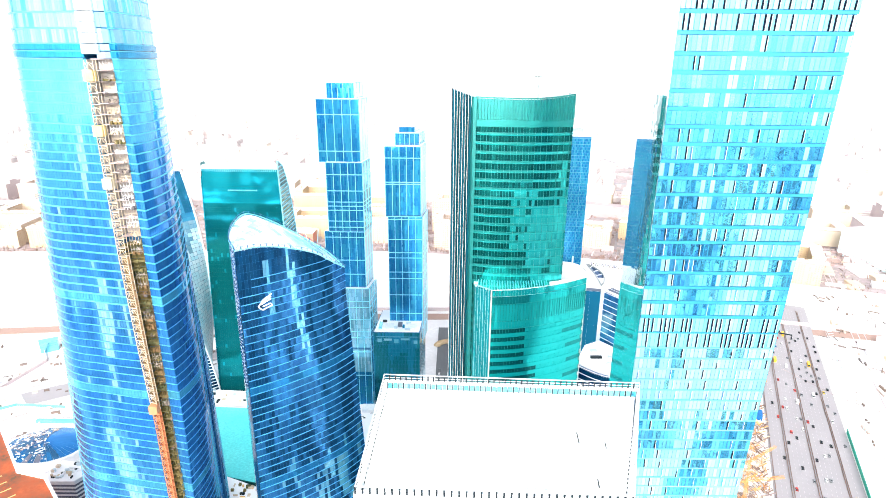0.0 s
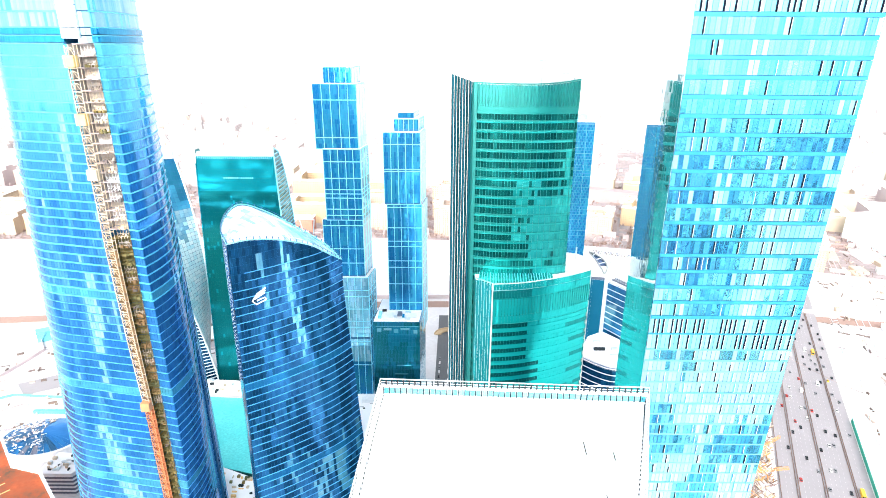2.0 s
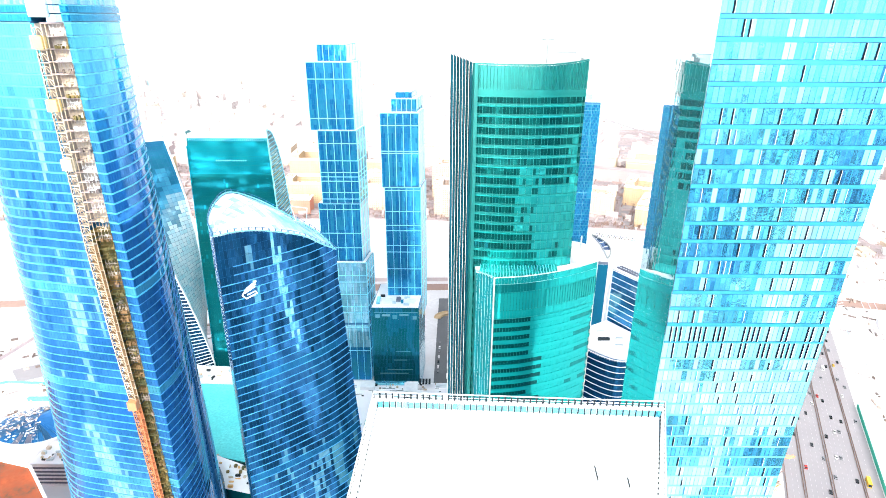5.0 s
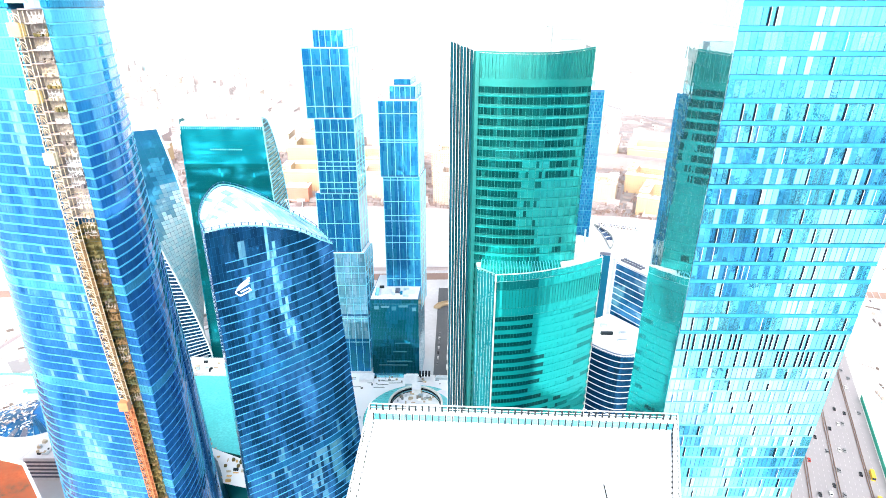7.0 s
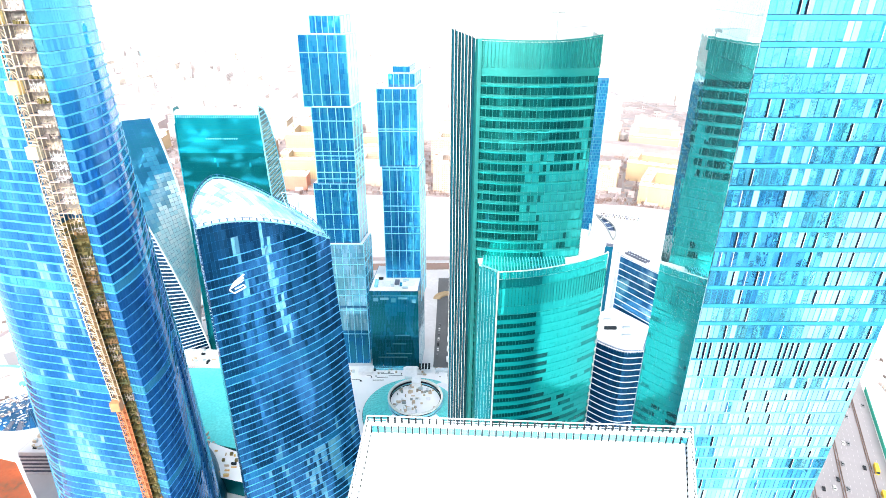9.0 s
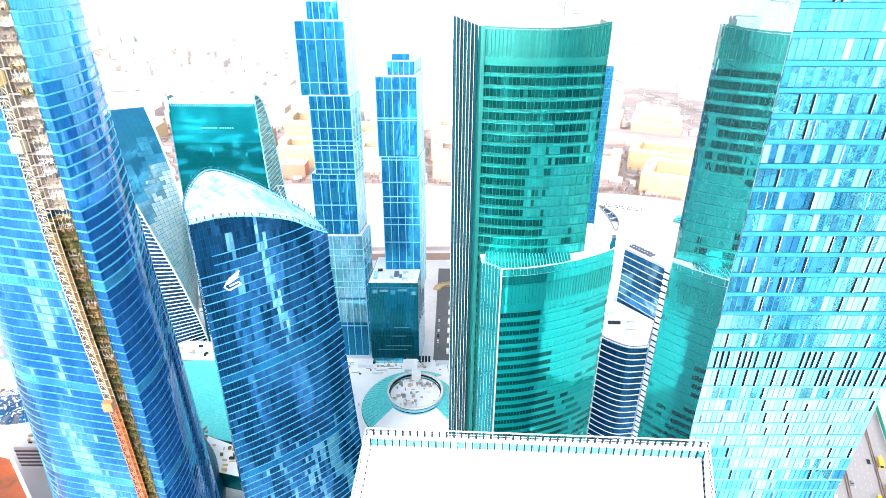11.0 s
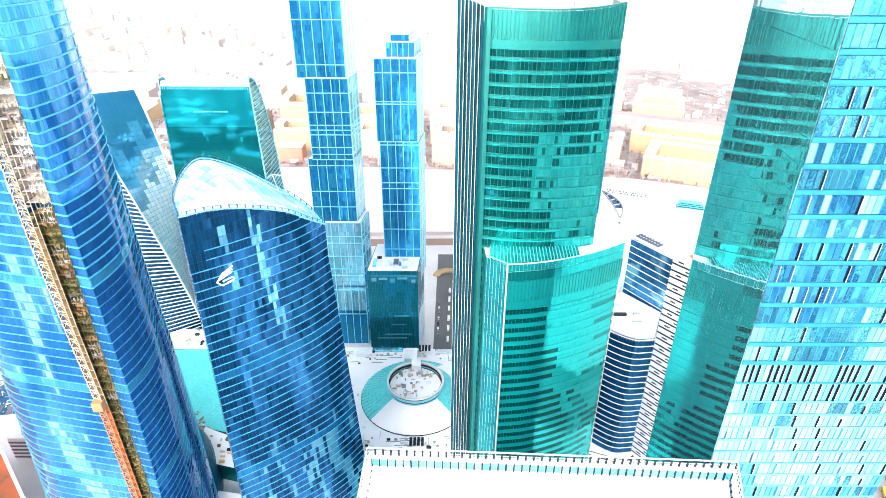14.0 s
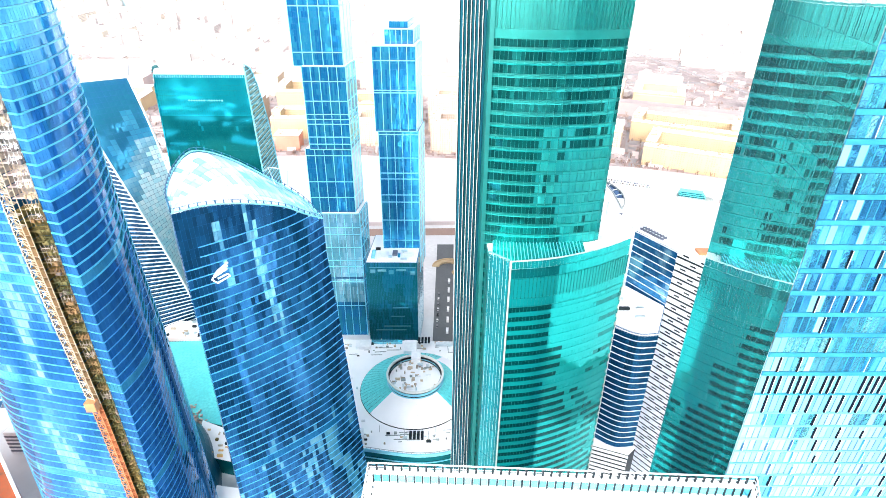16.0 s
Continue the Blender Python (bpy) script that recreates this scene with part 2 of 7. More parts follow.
M["net_red"] = plain("rust_netting", (0.42, 0.12, 0.04), (0.3, 0.08, 0.03), 0.5, 0.9, fine=0.4)
M["landing"] = plain("worn_boards", (0.42, 0.36, 0.3), (0.3, 0.26, 0.2), 0.5, 0.8, fine=0.3)
M["groove"] = plain("grey_sheeting", (0.6, 0.52, 0.46), (0.3, 0.32, 0.34), 0.3, 0.7, fine=0.4)
M["trim"] = plain("brown_trim", (0.3, 0.22, 0.2), (0.24, 0.18, 0.18), 0.05, 0.85)
M["roof_grey"] = plain("grey_roof_cladding", (0.3, 0.34, 0.35), (0.36, 0.4, 0.41), 0.3, 0.7)
M["ring"] = plain("grey_rim_steel", (0.34, 0.38, 0.38), (0.24, 0.28, 0.28), 0.4, 0.5, 0.3)
M["g_fed_soft"] = glass("glare_edge_glass", (0.04, 0.26, 0.6), (0.09, 0.36, 0.7))
M["b_fed_low"] = plain("pale_blue_band", (0.12, 0.46, 0.74), (0.09, 0.4, 0.7), 0.3, 0.35, 0.3)
M["crane"] = plain("amber_paint", (0.75, 0.36, 0.1), (0.66, 0.28, 0.08), 0.5, 0.5)


# ---- building helpers ----
def mesh_of(name, verts, faces, material):
    me = bpy.data.meshes.new(name)
    me.from_pydata(verts, [], faces)
    me.materials.append(material)
    return me


def part(name, verts, faces, material, parent, label="", kind=""):
    ob = new(name, mesh_of(name, verts, faces, material))
    ob.parent = parent
    return tagged(ob, label=label, kind=kind)


def thing(name, label, category, group="", kind="", at=(0, 0, 0)):
    ob = new(name)
    ob.empty_display_size = 1
    ob.location = at
    return tagged(ob, label=label, category=category, group=group, kind=kind)


BOX = [(0, 3, 2, 1), (4, 5, 6, 7), (0, 1, 5, 4), (1, 2, 6, 5), (2, 3, 7, 6), (3, 0, 4, 7)]


class Soup:
    """Collects pieces into one mesh."""

    def __init__(self):
        self.v, self.f = [], []

    def add(self, verts, faces):
        n = len(self.v)
        self.v += verts
        self.f += [tuple(n + i for i in f) for f in faces]

    def box(self, x0, y0, z0, x1, y1, z1):
        self.add([(x0, y0, z0), (x1, y0, z0), (x1, y1, z0), (x0, y1, z0), (x0, y0, z1), (x1, y0, z1), (x1, y1, z1), (x0, y1, z1)], BOX)

    def bar(self, a, b, w, h=None, up=(0, 0, 1)):
        """A square bar from a to b."""
        a, b = Vector(a), Vector(b)
        d = (b - a).normalized()
        s = d.cross(Vector(up))
        s = (s if s.length > 1e-4 else d.cross(Vector((1, 0, 0)))).normalized() * (w / 2)
        u = s.cross(d).normalized() * ((h or w) / 2)
        self.add([tuple(p) for p in (a - s - u, a + s - u, a + s + u, a - s + u, b - s - u, b + s - u, b + s + u, b - s + u)], BOX)

    def prism(self, ring, z0, z1):
        n = len(ring)
        self.add([(x, y, z0) for x, y in ring] + [(x, y, z1) for x, y in ring],
                 [tuple(range(n - 1, -1, -1)), tuple(range(n, 2 * n))] + [(i, (i + 1) % n, n + (i + 1) % n, n + i) for i in range(n)])

    def part(self, name, material, parent, label="", kind=""):
        return part(name, self.v, self.f, material, parent, label, kind)


def smooth_line(pts, step=1.0, count=0):
    """A rounded line through the points, cut into even steps."""
    p = [np.array(q, float) for q in pts]
    if len(p) > 2:
        ext = [2 * p[0] - p[1]] + p + [2 * p[-1] - p[-2]]
        fine = []
        for i in range(len(p) - 1):
            a, b, c, d = ext[i:i + 4]
            for t in np.linspace(0, 1, 24, endpoint=False):
                fine.append(0.5 * (2 * b + (c - a) * t + (2 * a - 5 * b + 4 * c - d) * t * t + (3 * b - a - 3 * c + d) * t ** 3))
        p = fine + [p[-1]]
    p = np.array(p)
    s = np.r_[0, np.cumsum(np.hypot(*np.diff(p[:, :2], axis=0).T))]
    n = count or max(1, round(s[-1] / step))
    at = np.linspace(0, s[-1], n + 1)
    return np.stack([np.interp(at, s, column) for column in p.T], 1)


def normals(line):
    line = np.asarray(line)[:, :2]
    d = np.gradient(line, axis=0)
    d /= np.hypot(d[:, 0], d[:, 1])[:, None]
    return np.stack([d[:, 1], -d[:, 0]], 1)


def straight(x, y, z):
    return x, y


def glazing(line, levels, material, parent, warp=straight, out=0.12, gap=(0.1, 0.12), tilt=0.02, sill=0.0, head=0.0, pick=None, rng=None, name="glazing", kind="stuff", single=None, top=None, wall=None):
    """Separate panes, each a shallow box with its own slight tilt: one object each between the heights of single, the rest joined.
    top: the heights at which a sloping roof cuts them off, one for each point of the line."""
    rng = rng or random.Random(len(line) * 31 + len(levels))
    nr, s = normals(line), Soup()
    for j in range(len(levels) - 1):
        z0, z1 = levels[j] + sill + gap[1] / 2, levels[j + 1] - head - gap[1] / 2
        for i in range(len(line) - 1):
            if pick and not pick(i, j):
                continue
            a, b = line[i][:2], line[i + 1][:2]
            za, zb = (min(z1, top[i]), min(z1, top[i + 1])) if top is not None else (z1, z1)
            if min(za, zb) < z0 + 0.15:
                continue
            w = np.hypot(*(b - a))
            a, b = a + (b - a) * gap[0] / 2 / w, b - (b - a) * gap[0] / 2 / w
            verts = []
            da, db, dc = (rng.uniform(-tilt, tilt) for _ in range(3))
            for o, ds in ((0.0, (0.0, 0.0, 0.0, 0.0)), (out, (da, db, dc, da + dc - db))):
                for q, n, z, e in ((a, nr[i], z0, ds[0]), (b, nr[i + 1], z0, ds[1]), (b, nr[i + 1], zb, ds[2]), (a, nr[i], za, ds[3])):
                    d = o + e
                    x, y = warp(q[0] + n[0] * d, q[1] + n[1] * d, z)
                    verts.append((x, y, z))
            if single and single[0] <= z0 < single[1]:
                part("pane", verts, BOX[1:], material, wall or parent)
            else:
                s.add(verts, BOX[1:])
    return s.part(name, material, parent, kind=kind) if s.v else None


def band(line, z0, z1, out, material, parent, warp=straight, name="floor_band", back=-0.1, label=""):
    """A ledge that runs along a wall line."""
    nr, n = normals(line), len(line)
    v = []
    for o, z in ((back, z0), (out, z0), (out, z1), (back, z1)):
        for q, m in zip(line, nr):
            v.append((*warp(q[0] + m[0] * o, q[1] + m[1] * o, z), z))
    f = [(k * n + i, k * n + i + 1, (k + 1) % 4 * n + i + 1, (k + 1) % 4 * n + i) for k in range(4) for i in range(n - 1)]
    f += [(0, n, 2 * n, 3 * n), (n - 1, 4 * n - 1, 3 * n - 1, 2 * n - 1)]
    return part(name, v, f, material, parent, label)


def shell(ring, levels, material, parent, warp=straight, inset=0.25, name="wall", cap=True, label=""):
    """The closed body behind the glass."""
    line = np.array(ring)
    nr = normals(np.vstack([line[-1:], line, line[:1]]))[1:-1]
    n, v, f = len(line), [], []
    for z in levels:
        for q, m in zip(line, nr):
            v.append((*warp(q[0] - m[0] * inset, q[1] - m[1] * inset, z), z))
    for k in range(len(levels) - 1):
        f += [(k * n + i, k * n + (i + 1) % n, (k + 1) * n + (i + 1) % n, (k + 1) * n + i) for i in range(n)]
    if cap:
        f.append(tuple(range((len(levels) - 1) * n, len(levels) * n)))
    return part(name, v, f, material, parent, label)


def roof_slab(ring, z, material, parent, warp=straight, thick=0.6, inset=0.6, name="roof", label=""):
    line = np.array(ring)
    nr = normals(np.vstack([line[-1:], line, line[:1]]))[1:-1]
    s = Soup()
    s.prism([warp(q[0] - m[0] * inset, q[1] - m[1] * inset, z) for q, m in zip(line, nr)], z, z + thick)
    return s.part(name, material, parent, label)


def floors(z0, z1, h):
    return list(np.arange(z1, z0 - 0.01, -h)[::-1])


def fins(line, z0, z1, w, out, material, parent, warp=straight, every=1, name="fin", step=0):
    """Upright fins, each an object of its own."""
    nr = normals(line)
    for i in range(0, len(line), every):
        q, m = line[i], nr[i]
        t = np.array([-m[1], m[0]]) * w / 2
        v = []
        for z in (z0, z1[i] if isinstance(z1, list) else z1):
            for p in (q - t, q - t + m * out, q + t + m * out, q + t):
                v.append((*warp(p[0], p[1], z), z))
        part(name, v, [(3, 2, 1, 0), (4, 5, 6, 7)] + [(k, (k + 1) % 4, 4 + (k + 1) % 4, 4 + k) for k in range(4)], material, parent)


def close_ring(*lines):
    ring = []
    for ln in lines:
        for q in ln:
            if not ring or np.hypot(q[0] - ring[-1][0], q[1] - ring[-1][1]) > 0.05:
                ring.append((float(q[0]), float(q[1])))
    if np.hypot(ring[0][0] - ring[-1][0], ring[0][1] - ring[-1][1]) < 0.05:
        ring.pop()
    return ring


# ---- ground ----
def sheet(name, ring, z, material, label, thick=0.5):
    s = Soup()
    s.prism(ring, z - thick, z)
    ob = new(name, mesh_of(name, s.v, s.f, material))
    return tagged(ob, label=label, category=name, kind="structure")


s = Soup()
G = 4800
s.add([(-G, -G, 0), (G, -G, 0), (G, G, 0), (-G, G, 0)], [(0, 1, 2, 3)])
tagged(new("ground", mesh_of("ground", s.v, s.f, M["snow"])), label="snow-covered city ground with trodden grey patches", category="ground", kind="structure")

# ---- roads, river and the open ground ----
NEAR_BANK = [(-1600, 560), (-900, 615), (-520, 662), (-100, 712), (250, 722), (560, 660), (1000, 540), (1700, 420)]
FAR_BANK = [(-1600, 880), (-900, 915), (-520, 940), (-80, 947), (296, 900), (560, 800), (1000, 650), (1700, 520)]
sheet("river", NEAR_BANK + FAR_BANK[::-1], 0.25, M["ice"], "frozen river under pale snow")


def strip(line, w):
    """A ring w wide on both sides of a line."""
    ln = np.array(line, float)
    nr = normals(ln)
    return [tuple(q + n * w) for q, n in zip(ln, nr)] + [tuple(q - n * w) for q, n in zip(ln[::-1], nr[::-1])]


sheet("far_bank_ground", [(x, y + 4) for x, y in FAR_BANK] + [(1900, 1100), (1500, 1700), (0, 1900), (-1500, 1800), (-1900, 1200)], 0.12, M["thicket"], "streets and bare yards of the far bank")
for bank, side, label in ((NEAR_BANK, -1, "stone embankment of the near river bank"), (FAR_BANK, 1, "stone embankment of the far river bank")):
    s = Soup()
    ln = np.array(bank, float)
    s.prism([(x, y + side * 3) for x, y in strip(ln, 1.0)], 0, 4.5)
    tagged(new("embankment", mesh_of("embankment", s.v, s.f, M["mauve"])), label=label, category="embankment", kind="structure")
    sheet("road", strip([(x, y + side * 22) for x, y in bank], 9), 0.3, M["far_trim" if side > 0 else "river_road"], "reddish road along the river bank" if side < 0 else "grey road along the river bank")

ROAD_A, ROAD_B = np.array((270.1, 377.8)), np.array((534.1, 949.8))
ROAD_D = (ROAD_B - ROAD_A) / np.hypot(*(ROAD_B - ROAD_A))
ROAD_N = np.array((ROAD_D[1], -ROAD_D[0]))


def on_road(along, across):
    q = ROAD_A + ROAD_D * along + ROAD_N * across
    return float(q[0]), float(q[1])


sheet("highway", [on_road(-800, -3), on_road(-800, 62.5), on_road(420, 62.5), on_road(420, -3)], 0.35, M["asphalt"], "wide salted highway with several lanes")
s = Soup()
for across in (3, 6.5, 15.5, 19, 22.5, 26, 34.8, 38.3, 41.8, 45.3, 56.5):
    for k in range(-70, 68):
        a, b = on_road(k * 6.0, across), on_road(k * 6.0 + 2.6, across)
        s.bar((*a, 0.38), (*b, 0.38), 0.16, 0.05)
tagged(new("lane_marks", mesh_of("lane_marks", s.v, s.f, M["line"])), label="white dashed lane marks on the highway", category="road marks", kind="stuff")
for across in (-1.5, 10, 11.6, 29.2, 30.8, 50.3, 51.6):
    s = Soup()
    for k in range(-60, 40):
        s.bar((*on_road(k * 10, across), 0.75), (*on_road(k * 10 + 9.8, across), 0.75), 0.3, 0.8)
    tagged(new("crash_barrier", mesh_of("crash_barrier", s.v, s.f, M["rust"])), label="rust-brown crash barrier along the highway", category="barrier", group="highway barriers")
s = Soup()
for k in range(-60, 18):
    s.bar((*on_road(k * 6, 63.5), 2.2), (*on_road(k * 6 + 5.9, 63.5), 2.2), 0.3, 4.4)
tagged(new("noise_barrier", mesh_of("noise_barrier", s.v, s.f, plain("green_panel", (0.02, 0.35, 0.25), (0.03, 0.42, 0.3), 0.2))), label="green noise barrier beside the highway", category="barrier")
s = Soup()
s.bar((*on_road(300, 14), 6.5), (*on_road(300, 36), 6.5), 1.2)
for across in (14, 36):
    s.bar((*on_road(300, across), 0.3), (*on_road(300, across), 6.2), 0.6)
tagged(new("road_gantry", mesh_of("road_gantry", s.v, s.f, M["dark"])), label="dark steel sign gantry over the highway", category="gantry")
# side street by the twin towers
sheet("street", [(-7, 470), (11, 470), (16, 660), (-3, 660)], 0.35, M["street"], "grey side street with parked vans")
s = Soup()
for k in range(30):
    a0, a1 = radians(-70 + 8 * k), radians(-62 + 8 * k)
    for r0, r1, z1 in ((11, 17, 1.4), (17, 17.8, 2.6), (10.2, 11, 2.6)):
        c = [(9 + r * math.cos(a), 606 + r * math.sin(a)) for r, a in ((r0, a0), (r1, a0), (r1, a1), (r0, a1))]
        s.prism(c, 0.36, z1)
tagged(new("ramp", mesh_of("ramp", s.v, s.f, M["yellow"])), label="curved pale ramp at the end of the side street", category="ramp", kind="structure")
sheet("street", [(290, 925), (318, 915), (420, 1230), (392, 1240)], 0.35, M["asphalt"], "grey street on the far bank")
sheet("street", [(-420, 500), (-400, 480), (-140, 640), (-150, 665)], 0.32, M["asphalt"], "grey access street on the near bank")


# ---- tower with curved sides and the builders' hoist ----
def fed_warp(x, y, z):
    # the groove runs down at a slant: its far edge moves over by up to seven metres
    slant = float(np.interp(z, (100, 120, 160, 200, 240, 300), (7.0, 6.8, 6.0, 3.8, 2.2, 1.5)))
    if x < -138:
        slant *= max(0.0, 1 + (x + 138) / 48)
        x = -138 + (x + 138) * (0.955 - (z - 120) * 0.0005) + slant
    elif x <= -126:
        x += slant * ((-126 - x) / 12) ** 0.5
    elif x > -126:
        x = -126 + (x + 126) * (1.0 - max(0.0, z - 170) * 0.003 - max(0.0, 150 - z) * 0.004)
    k = 1 - (z - 167) * 0.00065
    return -150 + (x + 150) * k, 268 + (y - 268) * k


FED_LV = [0.0] + [float(z) for z in np.arange(4.0, 297, 3.88)] + [299.0, 303.2, 307.4, 311.6, 315.8, 320.1, 322.9, 325.7] + [331.3 + 5.9 * k for k in range(10)]


def fed_tower():
    t = thing("curved_tower", "tall blue glass tower with curved sides and pale floor bands", "tower")
    front = smooth_line([(-207, 305), (-198, 268), (-180, 242), (-157, 234.3), (-138, 230.2)], 1.6)
    gut = np.array([(-138, 230.2), (-136.6, 236.5), (-127.6, 237.5), (-126, 231.8)])
    lip = smooth_line([(-126, 231.8), (-119.5, 230)], 1.6)
    right = smooth_line([(-119.5, 230), (-118, 240), (-118.7, 252), (-123.6, 266), (-133, 282), (-150, 300)], 1.6)
    back = smooth_line([(-150, 300), (-178, 316), (-207, 305)], 8)
    ring = close_ring(front, gut, lip, right, back)
    wall = shell(ring, FED_LV[::4] + [385], M["core_blue"], t, fed_warp)
    wide = {min(range(len(FED_LV)), key=lambda j: abs(FED_LV[j] - z)) for z in (169, 218.6, 120)}
    dark = {min(range(len(FED_LV)), key=lambda j: abs(FED_LV[j] - z)) for z in (320.1, 322.9)}
    rng = random.Random(12)
    def glare_streak(i, j, ln):
        """Panes tinted pale for reflections, in long streaks down the front."""
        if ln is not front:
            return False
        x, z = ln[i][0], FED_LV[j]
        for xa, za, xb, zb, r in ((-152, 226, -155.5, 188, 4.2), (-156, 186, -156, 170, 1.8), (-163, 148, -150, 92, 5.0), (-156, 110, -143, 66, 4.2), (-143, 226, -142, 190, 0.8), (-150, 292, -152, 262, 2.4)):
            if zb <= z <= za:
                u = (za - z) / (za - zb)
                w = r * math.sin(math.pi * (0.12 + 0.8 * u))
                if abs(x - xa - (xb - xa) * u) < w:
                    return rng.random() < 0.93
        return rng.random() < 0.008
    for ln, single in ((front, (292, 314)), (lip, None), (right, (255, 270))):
        glare_panes = {(i, j) for i in range(len(ln)) for j in range(len(FED_LV)) if glare_streak(i, j, ln)}
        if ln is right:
            # noisy pale panes low on the right face, painted in place of reflections
            glare_panes |= {(i, j) for i in range(len(ln)) for j in range(len(FED_LV)) if FED_LV[j] < 90 and noise.fractal((i * 0.25, FED_LV[j] * 0.05, 14.0), 1.0, 2.0, 3) > 0.16}
        # top floors tinted pale to stand in for haze
        glare_panes |= {(i, j) for i in range(len(ln)) for j in range(len(FED_LV)) if FED_LV[j] > 325 and (i, j) not in glare_panes and rng.random() < 0.85}
        # paler upward, deeper low down: sky reflection and haze put into the tint
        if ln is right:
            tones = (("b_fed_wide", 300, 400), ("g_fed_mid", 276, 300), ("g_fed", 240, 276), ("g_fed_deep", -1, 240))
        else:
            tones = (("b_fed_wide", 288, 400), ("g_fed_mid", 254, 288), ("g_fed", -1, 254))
        soft = {(i, j) for i in range(len(ln)) for j in range(len(FED_LV)) if (i, j) not in glare_panes and FED_LV[j] < 254 and (
            ((i + 1, j) in glare_panes or (i - 1, j) in glare_panes) or noise.fractal((i * 0.13, FED_LV[j] * 0.02, 6.0), 1.0, 2.0, 4) + rng.uniform(-0.1, 0.1) > (0.28 if ln is front else 0.5))}
        plain_pane = lambda i, j: (i, j) not in soft and j not in wide and j not in dark and (i, j) not in glare_panes
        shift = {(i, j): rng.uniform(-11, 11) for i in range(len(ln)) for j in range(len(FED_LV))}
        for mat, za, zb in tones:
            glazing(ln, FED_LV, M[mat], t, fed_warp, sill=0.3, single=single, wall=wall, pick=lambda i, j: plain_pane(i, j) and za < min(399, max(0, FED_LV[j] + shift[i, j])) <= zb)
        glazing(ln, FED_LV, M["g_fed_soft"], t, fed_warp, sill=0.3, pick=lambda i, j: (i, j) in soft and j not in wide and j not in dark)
        glazing(ln, FED_LV, M["g_fed_pale"], t, fed_warp, sill=0.3, pick=lambda i, j: (i, j) in glare_panes and j not in wide and j not in dark)
        glazing(ln, FED_LV, M["b_fed_wide"], t, fed_warp, sill=0.3, out=0.2, pick=lambda i, j: j in wide)
        glazing(ln, FED_LV, M["g_dark"], t, fed_warp, sill=0.5, out=0.9, pick=lambda i, j: j in dark)
        for z in FED_LV[1:]:
            band(ln[::2] if len(ln) > 8 else ln, z - (0.24 if z > 215 else 0.13), z + (0.26 if z > 215 else 0.13), 0.42 if z > 215 else 0.3, M["b_fed" if z > 215 else "b_fed_low" if ln is not right else "b_imp"], t, fed_warp)
    glazing(gut, [z for z in FED_LV if 245 < z < 322], M["groove"], t, fed_warp, sill=0.3)
    glazing(gut, [z for z in FED_LV if z < 245], M["ochre"], t, fed_warp, sill=0.3)
    # open floors in the groove
    for z in [z for z in FED_LV[1:] if z < 322]:
        s = Soup()
        ring4 = [fed_warp(x, y, z) for x, y in ((-137, 232), (-126.6, 233.2), (-127.6, 237.2), (-136.4, 236.4))]
        s.prism(ring4, z - 0.25, z + 0.25)
        s.part("open_floor", M["ochre" if z < 245 else "mauve"], t, "boarded floor in the open groove")
    return t


fed_tower()


